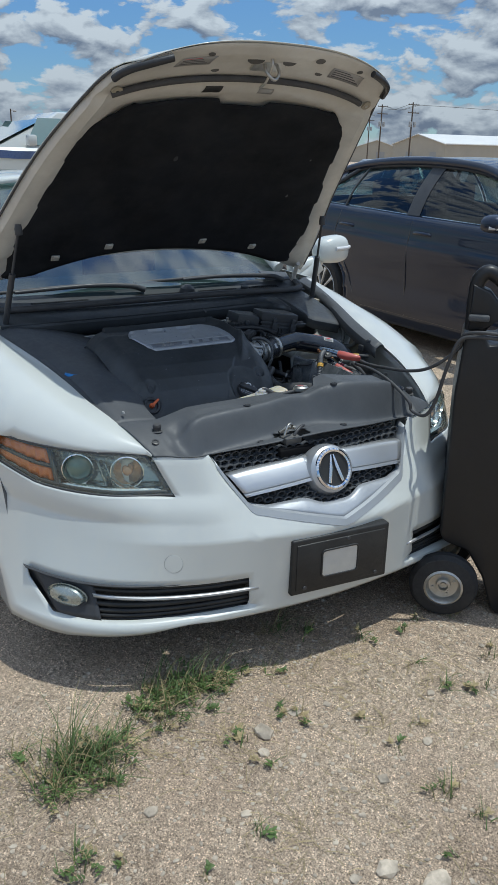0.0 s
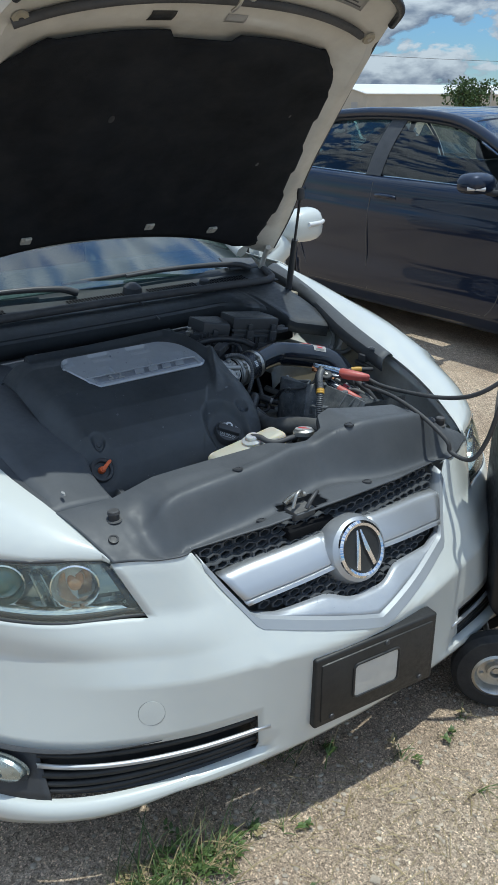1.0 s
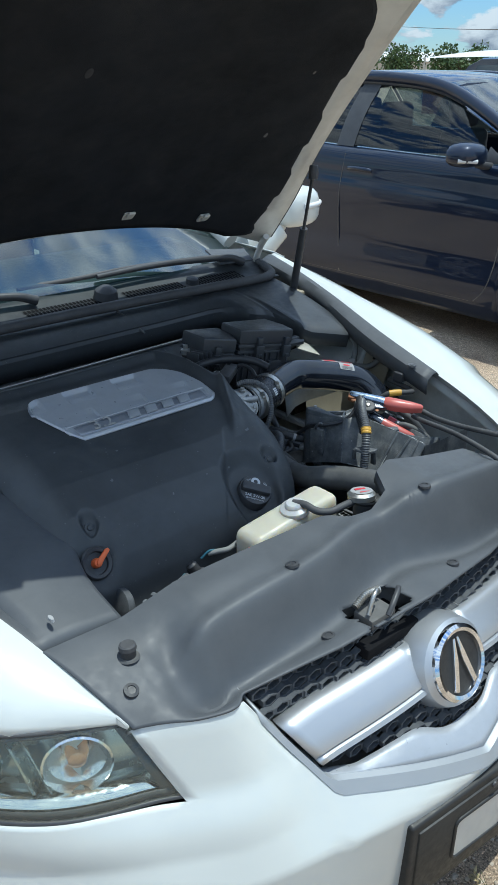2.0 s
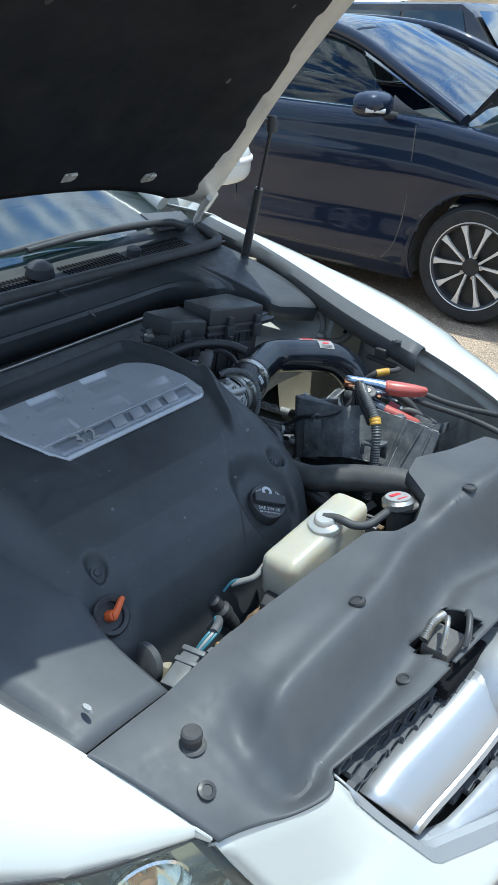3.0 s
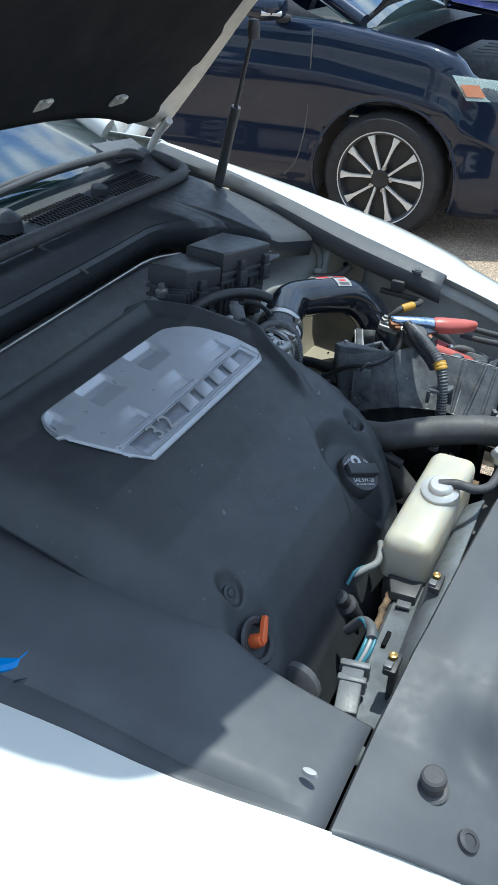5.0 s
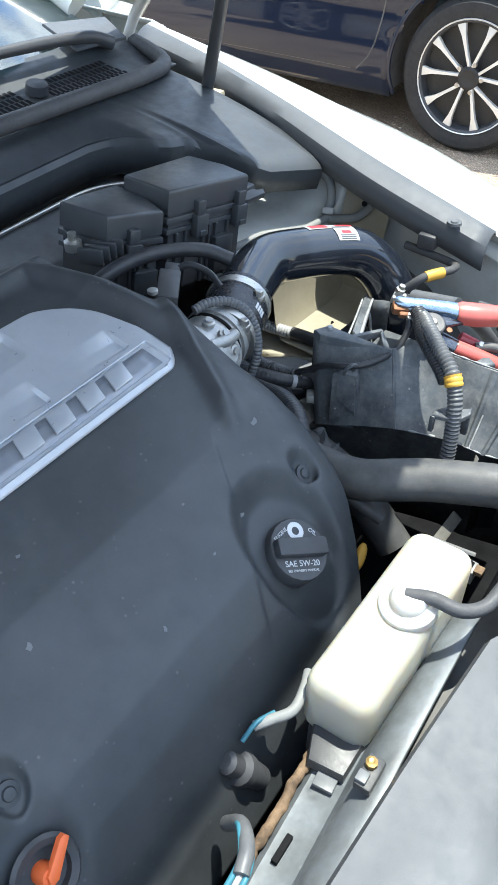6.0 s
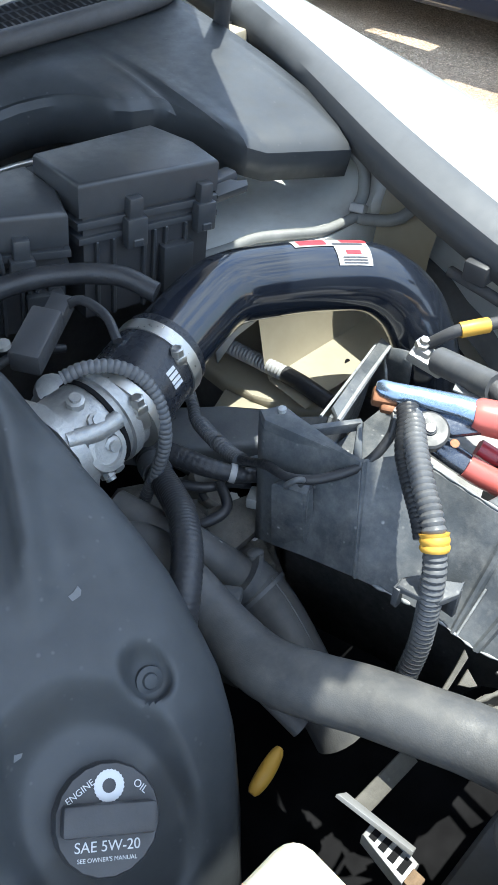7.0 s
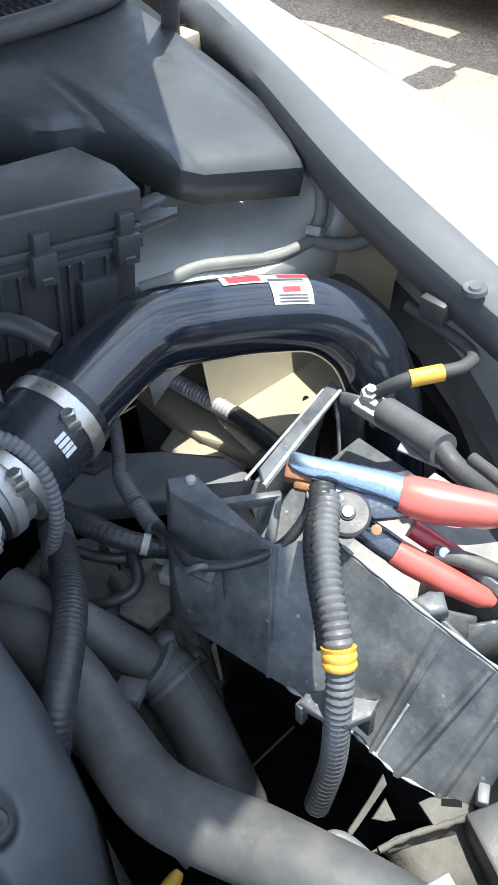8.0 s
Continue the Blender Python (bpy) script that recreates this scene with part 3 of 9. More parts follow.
# flat silver-grey chin of the grille, below the bars
chin = []
for x in span(-0.31, 0.31, 63):
    lo = lerp(NOSE_TOP, abs(x)) + 0.019
    hi = max(lo + 0.002, 0.520 + 0.014 * max(0, 1 - abs(x) / 0.31) - 0.026 * math.exp(-(x / 0.085) ** 4))
    chin.append([(x, nose_y(x, z) + 0.002 + 0.016 * (k / 4) ** 2, z) for k, z in enumerate(span(lo, hi, 5))])
thick(part("grille_chin", grid(chin), BADGE, grille, "silver-grey chin panel of the grille"), 0.004)


def honeycomb(x0, x1, zf, rows_n, cell, off):
    """A sheet of six-sided rings, as real bars, leaning back with the nose."""
    bm = bmesh.new()
    dz = cell * 0.87
    px = cell * 1.04
    for r in range(rows_n):
        for c in range(int((x1 - x0) / px) + 1):
            cx = x0 + px * (c + 0.5 * (r % 2))
            z0 = zf(cx)
            if z0 is None or cx > x1:
                continue
            cz = z0 + dz * (r + 0.5) * 0.62
            ring = []
            for rad, d in ((0.60, 0.0), (0.44, 0.0), (0.44, 0.012), (0.60, 0.012)):
                ring.append([bm.verts.new((cx + cell * rad * math.cos(math.pi / 3 * k + math.pi / 6) , nose_y(cx, cz) + off + d, cz + 0.62 * cell * rad * math.sin(math.pi / 3 * k + math.pi / 6))) for k in range(6)])
            for q in range(4):
                a, b = ring[q], ring[(q + 1) % 4]
                for k in range(6):
                    bm.faces.new((a[k], a[(k + 1) % 6], b[(k + 1) % 6], b[k]))
    return bm


part("upper_mesh", honeycomb(-0.345, 0.345, lambda x: 0.622 if abs(x) < 0.348 else None, 3, 0.0290, 0.012), APRONBLK, grille, "black honeycomb grille mesh", sharp=25)
part("lower_mesh", honeycomb(-0.28, 0.28, lambda x: 0.532 - 0.034 * (1 - abs(x) / 0.28) if abs(x) < 0.28 else None, 3, 0.0290, 0.024), APRONBLK, grille, "black honeycomb grille mesh", sharp=25)
backing = [[(x, nose_y(x, z) + 0.075, z) for z in span(0.47, 0.71, 6)] for x in span(-0.365, 0.365, 17)]
part("grille_backing", grid(backing), DARK, grille)
# the two-step silver bar
for s in (-1, 1):
    bar = []
    for x in span(0.062, 0.322, 14):
        zc = 0.598 - 0.02 * (x - 0.06) / 0.25 + 0.004
        prof = [(0.036, 0.026), (0.036, -0.002), (0.033, -0.008), (0.026, -0.011), (0.008, -0.013), (-0.010, -0.013), (-0.0135, -0.011), (-0.014, -0.006), (-0.0165, -0.006), (-0.017, -0.013), (-0.0235, -0.012), (-0.026, -0.007), (-0.026, 0.030)]
        row = []
        for h, d in prof:
            xx = 0.062 + (x - 0.062) * (lerp([(0.515, 0.29), (0.60, 0.343), (0.668, 0.382)], zc + h) - 0.080) / 0.260
            row.append((s * xx, nose_y(xx, zc + h) + d, zc + h))
        bar.append(row)
    thick(part("grille_bar", grid(bar), SILVER, grille, "satin silver two-step grille bar", sharp=35), 0.004)
em = frame_at((0, 0.128, 0.598), (1, 0, 0), (0, -1, 0.42))
part("emblem_pod", lathe([(0.088, -0.05), (0.086, -0.02), (0.078, 0.004), (0.066, 0.012)], em @ Matrix.Diagonal((1, 0.95, 1, 1)), 36), SILVER, grille, "round silver emblem housing")
emblem = part("emblem", lathe([(0, 0.010), (0.052, 0.010), (0.054, 0.018), (0.060, 0.020), (0.066, 0.016), (0.068, 0.006)], em, 40), CHROME, grille, "round chrome emblem with black field")
part("emblem_field", lathe([(0, 0.0125), (0.0525, 0.0125)], em, 36), TRIMBLK, grille)
for s in (-1, 1):
    blade = [(s * 0.002, 0.046), (s * 0.007, 0.046), (s * 0.030, -0.040), (s * 0.020, -0.044), (s * 0.006, 0.004)]
    part("emblem_blade", prism(blade if s > 0 else blade[::-1], em @ Matrix.Translation((0, 0, 0.0128)), 0.006, 0.0015), CHROME, grille)

# plate holder, slightly turned against the car
pm = pose(-0.02, 0.036, 0.334, 0, 0, -5.5)
holder = part("number_plate_holder", box(-0.175, 0.175, -0.014, 0.022, -0.095, 0.095, 0.006, 3, pm), TRIMBLK, car, "black plastic number plate holder without a plate")
part("holder_face", box(-0.160, 0.160, -0.018, -0.010, -0.080, 0.078, 0.004, 2, pm), TRIMBLK, holder)
rr = [(cx + 0.012 * math.cos(a), cz + 0.012 * math.sin(a)) for cx, cz, a0 in ((0.046, 0.034, 0), (-0.060, 0.034, 90), (-0.060, -0.034, 180), (0.046, -0.034, 270)) for a in (radians(a0 + 22.5 * k) for k in range(5))]
part("window_in_holder", prism(rr, pm @ pose(0, -0.0182, 0, 90), 0.0006), INNERWHITE, holder, "opening that shows the dirty white bumper")
part("window_edge", tube([pm @ Vector((a, -0.0185, b)) for a, b in rr + rr[:1]], 0.0035, 1, 6), TRIMBLK, holder)
for dx, dz in ((-0.13, -0.072), (0.13, -0.072), (0.02, 0.072)):
    part("holder_screw", lathe([(0, 0.004), (0.006, 0.003), (0.007, 0)], pm @ pose(dx, -0.018, dz, 90), 12), BLACK, holder)

# headlamps
for s in (-1, 1):
    def lamp_pt(u, v, inset=0.0):
        """u from the inner to the outer end, v from the lower to the upper edge."""
        x = 0.500 + 0.405 * u + 0.040 * v * (1 - u) - 0.012 * v * u
        zb, zt = 0.578 - 0.004 * u, 0.683 + 0.009 * min(1, u / 0.25) - 0.010 * u * u
        if u > 0.8:
            zb += (u - 0.8) * 0.18
        z = zb + (zt - zb) * v
        y = nose_y(x, 0.575) + 0.060 * v - 0.008 * math.sin(math.pi * v) + inset
        return (s * (x - 0.35 * inset), y, z)
    us, vs = span(0, 1, 22), span(0, 1, 8)
    lamp = part("headlamp", grid([[lamp_pt(u, v, 0.065) if 0.02 < u < 0.98 and 0.02 < v < 0.98 else lamp_pt(u, v, 0.006) for v in vs] for u in us]), LAMPGREY, car, "hazed clear headlamp with an amber side marker")
    thick(lamp, 0.003)
    part("headlamp_lens", grid([[lamp_pt(u, v) for v in vs] for u in us]), LENS, lamp, "hazy clear lens").visible_shadow = False
    for u, r in ((0.25, 0.050), (0.56, 0.048)):
        p = Vector(lamp_pt(u, 0.5, 0.035))
        mm = frame_at(p, (s * 0.9, 0.45, 0), (-s * 0.30, -1, 0.05))
        part("lamp_reflector", lathe([(r, 0.014), (r * 0.94, 0.016), (r * 0.84, 0.002), (r * 0.80, -0.010)], mm, 28), REFLECT, lamp, "round chrome ring")
        if u > 0.4:
            part("lamp_projector", lathe([(r * 0.84, -0.010), (r * 0.80, 0.000), (r * 0.62, 0.010), (r * 0.32, 0.017), (0, 0.019)], mm, 28), LAMPGLASS, lamp, "dark projector glass")
        else:
            part("lamp_bowl", lathe([(r * 0.86, 0.002), (r * 0.66, -0.016), (r * 0.36, -0.027), (0, -0.030)], mm, 28), REFLECT, lamp, "clear reflector bowl")
            part("lamp_bulb", lathe([(r * 0.34, -0.026), (r * 0.34, -0.010), (r * 0.26, 0.004), (0, 0.010)], mm, 20), LAMPWARM, lamp, "warm tinted bulb")
    for v0, v1 in ((0.10, 0.44), (0.54, 0.90)):
        amber = [[lamp_pt(u, v, 0.014 + 0.008 * abs(math.sin(u * 60))) for v in span(v0, v1, 4)] for u in span(0.715, 0.985, 28)]
        thick(part("turn_signal", grid(amber), AMBER, lamp, "amber turn signal"), 0.004)
    part("lamp_divider", tube([lamp_pt(u, 0.49, 0.012) for u in span(0.70, 0.98, 8)], 0.005, 2, 6), BLACK, lamp)
    part("lamp_divider", tube([lamp_pt(0.70, v, 0.014) for v in span(0.04, 0.96, 6)], 0.007, 2, 6), BLACK, lamp)
    ledge = [[lamp_pt(u, 0.10 + 0.02 * k, 0.012 + 0.02 * k) for k in range(3)] for u in span(0.04, 0.68, 14)]
    thick(part("lamp_ledge", grid(ledge), REFLECT, lamp), 0.003)
    rim = [lamp_pt(u, 1, 0.002) for u in span(0, 0.97, 18)]
    part("lamp_gasket", tube(rim, 0.0035, 2, 6), RUBBER, lamp)
    part("lamp_edge", tube([lamp_pt(u, 0, 0.002) for u in span(0, 1, 16)], 0.0035, 2, 6), BLACK, lamp)
    for v0, v1, ua, ub in ((0.03, 0.13, 0.02, 0.98), (0.93, 0.985, 0.03, 0.97)):
        thick(part("lamp_mask", grid([[lamp_pt(u, v, 0.004) for v in span(v0, v1, 3)] for u in span(ua, ub, 24)]), BLACK, lamp, "black border of the lens"), 0.001)
    thick(part("lamp_mask", grid([[lamp_pt(u, v, 0.004) for v in span(0.05, 0.95, 6)] for u in (0.012, 0.03, 0.05)]), BLACK, lamp), 0.001)
    thick(part("lamp_step", grid([[lamp_pt(u, v, 0.036 + 0.010 * math.sin(u * 130)) for v in span(0.18, 0.72, 4)] for u in span(0.375, 0.435, 9)]), LAMPGREY, lamp), 0.002)

# wings
WING_X = [(0.28, 0.540), (0.35, 0.566), (0.465, 0.602), (0.575, 0.632), (0.70, 0.652), (0.90, 0.692), (1.13, 0.752), (1.33, 0.80), (1.55, 0.845)]
WING_Z = [(0.28, 0.690), (0.35, 0.724), (0.465, 0.764), (0.575, 0.790), (0.70, 0.818), (0.90, 0.856), (1.13, 0.898), (1.33, 0.930), (1.55, 0.958)]
WING_CROWN = [(0.28, 0.0), (0.45, 0.012), (0.62, 0.022), (0.82, 0.040), (1.0, 0.043), (1.4, 0.034), (1.55, 0.028)]
AXLE_Y, WHEEL_R = 0.96, 0.325


def lamp_top_x(y):
    """Width at which the headlamp's upper edge lies at depth y."""
    x = 0.54
    while x < 0.893 and nose_y(x, 0.575) + 0.060 < y:
        x += 0.002
    return x


for s in (-1, 1):
    ys = [0.283, 0.30, 0.33, 0.37, 0.42, 0.47, 0.52, 0.57, 0.61, 0.645] + span(0.68, 1.52, 29)
    rows = []
    for y in ys:
        xi, zi = ease(WING_X, y), ease(WING_Z, y)
        if y < 0.66:
            xo, zo = max(lamp_top_x(y), xi + 0.004), 0.685 + 0.009 * min(1, (lamp_top_x(y) - 0.54) / 0.08) - 0.010 * ((lamp_top_x(y) - 0.5) / 0.4) ** 2
        else:
            xo, zo = 0.893 + 0.026 * min(1, (y - 0.66) / 0.2), 0.684 + 0.03 * min(1, (y - 0.66) / 0.3)
        tip = min(1, max(0, (y - 0.283) / 0.10))
        row = [(s * (xi + 0.003 * tip), y, zi - 0.004 - 0.012 * tip), (s * (xi - 0.004 * tip), y, zi - 0.003)]
        for k in range(1, 8):
            t = k / 7
            f = math.sin(t * math.pi / 2)
            row.append((s * (xi + (xo - xi) * f * 0.55 + (xo - xi) * t * 0.45), y, zi + (zo - zi) * (1 - math.cos(t * math.pi / 2)) ** 1.0 * 0.75 + (zo - zi) * t * 0.25 + ease(WING_CROWN, y) * math.sin(math.pi * t)))
        for k in range(1, 10):
            z = zo + (0.20 - zo) * k / 9
            if y < 0.66:
                row.append(row[-1])
            else:
                row.append((s * (xo + 0.014 * math.sin(math.pi * min(1, k / 6)) + 0.01), y, z))
        rows.append(row)

    def keep(i, j):
        y = 0.5 * (ys[i] + ys[i + 1])
        if ys[i] < 0.66:
            return j < 8
        z = 0.5 * (rows[i][j][2] + rows[i][j + 1][2])
        return not (j >= 8 and math.hypot(y - AXLE_Y, z - WHEEL_R) < 0.375)
    wing = part("wing", grid(rows, keep), WHITE, car, "white front wing")
    thick(wing, 0.003, 1.0 if s > 0 else -1.0)
    # wheel-arch liner
    arch = [[(s * x, AXLE_Y + 0.372 * math.cos(a), WHEEL_R + 0.372 * math.sin(a)) for x in (0.66, 0.90)] for a in span(-0.25, math.pi + 0.25, 20)]
    part("wheel_arch_liner", grid(arch), DARK, car)


def wheel(x, y, r, s, parent, spokes, rim_mat, width=0.21, rim_r=0.215):
    """Tyre, rim and spokes; s is the side its face looks to."""
    m = Matrix.Translation((x, y, r)) @ Matrix(((0, 0, s, 0), (1, 0, 0, 0), (0, s, 0, 0), (0, 0, 0, 1)))
    w = width / 2
    wh = part("wheel", lathe([(rim_r, -w + 0.01), (rim_r + 0.02, -w), (r - 0.03, -w), (r - 0.008, -w + 0.03), (r, 0), (r - 0.008, w - 0.03), (r - 0.03, w), (rim_r + 0.03, w + 0.004), (rim_r + 0.004, w - 0.004)], m, 48), TYRE, parent, "black tyre on an alloy wheel")
    part("rim", lathe([(rim_r + 0.004, w - 0.006), (rim_r - 0.004, w + 0.001), (rim_r - 0.012, w - 0.006), (rim_r - 0.018, w - 0.05), (rim_r - 0.03, -w + 0.02)], m, 48), rim_mat, wh, "machined rim lip")
    part("brake_disc", lathe([(0, w - 0.075), (0.13, w - 0.072), (0.14, w - 0.085)], m, 32), STEEL, wh)
    part("wheel_well_back", lathe([(0, -w + 0.03), (rim_r - 0.02, -w + 0.03)], m, 24), DARK, wh)
    return wh, m, w


for s in (-1, 1):
    for y in (AXLE_Y, AXLE_Y + 2.74):
        wh, m, w = wheel(s * 0.80, y, WHEEL_R, s, car, 5, SILVER)
        for k in range(5):
            a = 2 * math.pi * k / 5
            spoke = prism([(0.03, -0.03), (0.20, -0.035), (0.20, 0.035), (0.03, 0.03)], m @ Matrix.Rotation(a, 4, "Z") @ Matrix.Translation((0, 0, w - 0.035)), 0.02, 0.006)
            part("spoke", spoke, SILVER, wh)
        part("hub_cap", lathe([(0, w - 0.006), (0.03, w - 0.008), (0.036, w - 0.03)], m, 20), SILVER, wh)

# doors, sills, tail: one loft a side, with the door cuts as dark joints
SIDE_TOP = [(1.52, 0.955), (2.4, 0.975), (3.6, 1.0), (4.3, 1.02), (4.75, 0.98), (4.93, 0.90)]
for s in (-1, 1):
    ys = span(1.523, 4.93, 40)
    rows = []
    for y in ys:
        zt = lerp(SIDE_TOP, y)
        narrow = max(0, (y - 4.3) / 0.63) ** 2 * 0.12
        xo = 0.930 - narrow
        rows.append([(s * (xo - 0.07), y, zt), (s * (xo - 0.03), y, zt - 0.02), (s * (xo - 0.005), y, zt - 0.10), (s * (xo + 0.003), y, 0.78), (s * (xo + 0.006), y, 0.66), (s * (xo - 0.008), y, 0.52), (s * (xo - 0.004), y, 0.36), (s * (xo - 0.02), y, 0.25), (s * (xo - 0.05), y, 0.20)])

    def keep(i, j):
        y = 0.5 * (ys[i] + ys[i + 1])
        z = 0.5 * (rows[i][j][2] + rows[i][j + 1][2])
        return math.hypot(y - AXLE_Y - 2.74, z - WHEEL_R) > 0.37
    side = part("body_side", grid(rows, keep), WHITE, car, "white doors and rear quarter")
    thick(side, 0.004, 1.0 if s > 0 else -1.0)
    for y in (1.56, 2.72, 3.62):
        part("door_joint", tube([(s * 0.937, y, 0.93), (s * 0.939, y - 0.01, 0.7), (s * 0.931, y - 0.02, 0.45), (s * 0.918, y - 0.01, 0.27)], 0.003, 4, 5), DARK, side)
    for y in (2.58, 3.48):
        part("door_handle", box(min(s * 0.933, s * 0.958), max(s * 0.933, s * 0.958), y - 0.09, y + 0.09, 0.80, 0.825, 0.008), WHITE, side)
    mirror_m = Matrix.Translation((s * 1.105, 1.69, 1.058)) @ Matrix.Diagonal((0.100, 0.07, 0.076, 1))
    bm = bmesh.new()
    bmesh.ops.create_icosphere(bm, subdivisions=3, radius=1)
    for v in bm.verts:
        v.co = Vector([math.copysign(abs(c) ** 0.72, c) for c in v.co])
        v.co.y = min(v.co.y, 0.45)
        v.co.z = v.co.z * (1 + 0.15 * v.co.x * s) if v.co.z > 0 else v.co.z * 0.85
    bm.transform(mirror_m)
    mir = part("side_mirror", bm, WHITE, car, "white door mirror with a clear indicator lens")
    part("mirror_stalk", tube([(s * 0.88, 1.72, 0.965), (s * 0.96, 1.71, 0.985), (s * 1.05, 1.70, 1.01)], lambda t: 0.045 - 0.015 * t, 4, 10), WHITE, mir)
    part("mirror_foot", tube([(s * 0.905, 1.73, 0.90), (s * 0.975, 1.715, 0.945), (s * 1.035, 1.70, 0.995)], lambda t: 0.062 - 0.014 * t, 5, 12), WHITE, mir)
    part("indicator_lens", tube([(s * 1.09, 1.617, 1.072), (s * 1.16, 1.628, 1.074), (s * 1.20, 1.655, 1.076)], 0.010, 5, 8), LABELW, mir, "clear indicator lens")
    part("mirror_glass", grid([[(s * x, 1.725, z) for z in (1.01, 1.10)] for x in (1.04, 1.19)]), REFLECT, mir)

# windscreen, roof, glass
ws = []
for v in span(0, 1, 9):
    y, z, hw = 1.47 + 0.80 * v, 0.975 + 0.43 * v - 0.03 * v * v, 0.735 - 0.17 * v
    ws.append([(hw * u, y + 0.10 * u * u - 0.02, z - 0.025 * u * u) for u in span(-1, 1, 17)])
part("windscreen", grid(ws), WINDSCREEN, car, "tinted windscreen reflecting the sky").visible_shadow = False
roof = []
for y in span(2.25, 3.75, 10):
    t = (y - 2.25) / 1.5
    roof.append([(0.575 * u, y + 0.08 * u * u * (1 - t) - 0.03 * t * u * u, 1.375 + 0.055 * math.sin(math.pi * (0.25 + 0.6 * t)) - 0.05 * u * u - 0.02 * t) for u in span(-1, 1, 13)])
thick(part("roof", grid(roof), WHITE, car, "white roof"), 0.02)
rear = [[(u * (0.57 + 0.1 * v), 3.73 + 0.62 * v, 1.40 - 0.36 * v - 0.04 * u * u) for u in span(-1, 1, 11)] for v in span(0, 1, 6)]
part("rear_window", grid(rear), WINDSCREEN, car).visible_shadow = False
boot = [[(u * (0.80 - 0.06 * max(0, v - 0.5)), 4.33 + 0.60 * min(1, v * 1.3), 1.04 - 0.03 * v - max(0, v - 0.75) * 2.6) for u in span(-1, 1, 9)] for v in span(0, 1, 9)]
thick(part("boot_lid", grid(boot), WHITE, car), 0.01)
part("rear_bumper", box(-0.86, 0.86, 4.80, 4.93, 0.28, 0.72, 0.05, 3), WHITE, car)
for s in (-1, 1):
    pill = [(s * 0.73, 1.60, 1.0), (s * 0.66, 1.95, 1.22), (s * 0.575, 2.33, 1.36), (s * 0.57, 3.0, 1.40), (s * 0.58, 3.7, 1.34), (s * 0.68, 4.3, 1.04)]
    part("roof_pillar", tube(pill, 0.030, 6, 8), WHITE, car)
    part("side_window", grid([[(s * 0.84, y, lerp(SIDE_TOP, y) + 0.0), (s * lerp([(1.75, 0.80), (2.35, 0.585), (3.7, 0.585), (4.25, 0.78)], y), y, lerp([(1.75, 1.05), (2.35, 1.345), (3.0, 1.39), (3.7, 1.33), (4.25, 1.06)], y))] for y in span(1.75, 4.25, 16)]), SIDEGLASS, car).visible_shadow = False
    part("seat_back", box(s * 0.36 - 0.22, s * 0.36 + 0.22, 2.72, 2.86, 0.45, 1.08, 0.05, 3), SEAT, car)
dash = [[(x, 1.62 + 0.5 * t, 0.955 - 0.02 * math.cos(6 * t)) for t in span(0, 1, 6)] for x in span(-0.70, 0.70, 8)]
thick(part("dashboard", grid(dash), BLACK, car), 0.05)
part("underbody", box(-0.80, 0.80, 1.35, 4.75, 0.20, 0.30, 0.02), DARK, car)

# ---- the open bonnet ----
HOOD_O, HOOD_A = Vector((0, 1.47, 1.03)), radians(39)
HD = Vector((0, -math.cos(HOOD_A), math.sin(HOOD_A)))
HN = Vector((0, -math.sin(HOOD_A), -math.cos(HOOD_A)))


def hood_pt(u, v, low=0.0):
    """u across -1..1, v along 0..1 from the rear edge; low metres below the outer skin."""
    rear_s = 0.12 - 0.16 * abs(u) ** 2.2
    front_s = 1.288 - 0.085 * abs(u) ** 3.0
    sl = rear_s + (front_s - rear_s) * v
    wtab = ease([(0, 0.79), (0.185, 0.762), (0.352, 0.708), (0.6, 0.632), (0.8, 0.556), (0.93, 0.500), (0.965, 0.478), (1.0, 0.430)], v)
    x = wtab * u
    n = -0.055 * math.sin(math.pi * min(max(sl, 0) / 1.3, 1)) - 0.030 * (1 - u * u) + 0.035 * max(0, (v - 0.88) / 0.12) ** 2 + 0.006
    return HOOD_O + Vector((x, 0, 0)) + HD * sl + HN * (n + low)


US, VS = span(-1, 1, 33), span(0, 1, 33)
bonnet = part("bonnet", grid([[hood_pt(u, v) for u in US] for v in VS]), WHITE, car, "open white bonnet with a dusty underside")
thick(bonnet, 0.002)


def inner_low(u, v):
    """Depth of the pressed inner panel: a raised frame round a sunk middle."""
    edge = min(1 - abs(u), v, 1 - v)
    d = 0.006 + 0.022 * min(1, max(0, (edge - 0.012) / 0.035))
    inside = min(max((0.80 - abs(u)) / 0.06, 0), 1) * min(max((v - 0.12) / 0.05, 0), 1) * min(max((0.80 - v) / 0.05, 0), 1)
    d -= 0.014 * inside
    d += 0.010 * math.exp(-((abs(u) - 0.88) / 0.035) ** 2) * (0.15 < v < 0.85)
    d -= 0.010 * math.exp(-((v - 0.835) / 0.02) ** 2)
    return d


iu, iv = span(-0.985, 0.985, 61), span(0.008, 0.992, 61)
liner = part("inner_panel", grid([[hood_pt(u, v, inner_low(u, v)) for u in iu] for v in iv]), INNERWHITE, bonnet, "dusty off-white pressed inner panel")
thick(liner, 0.0015)


def pad_half(v):
    """Half width of the felt pad (in u) at v."""
    return ease([(0.035, 0.72), (0.06, 0.83), (0.30, 0.872), (0.62, 0.848), (0.70, 0.825), (0.762, 0.65)], v) + 0.012 * math.copysign(1, math.sin(v * 34))


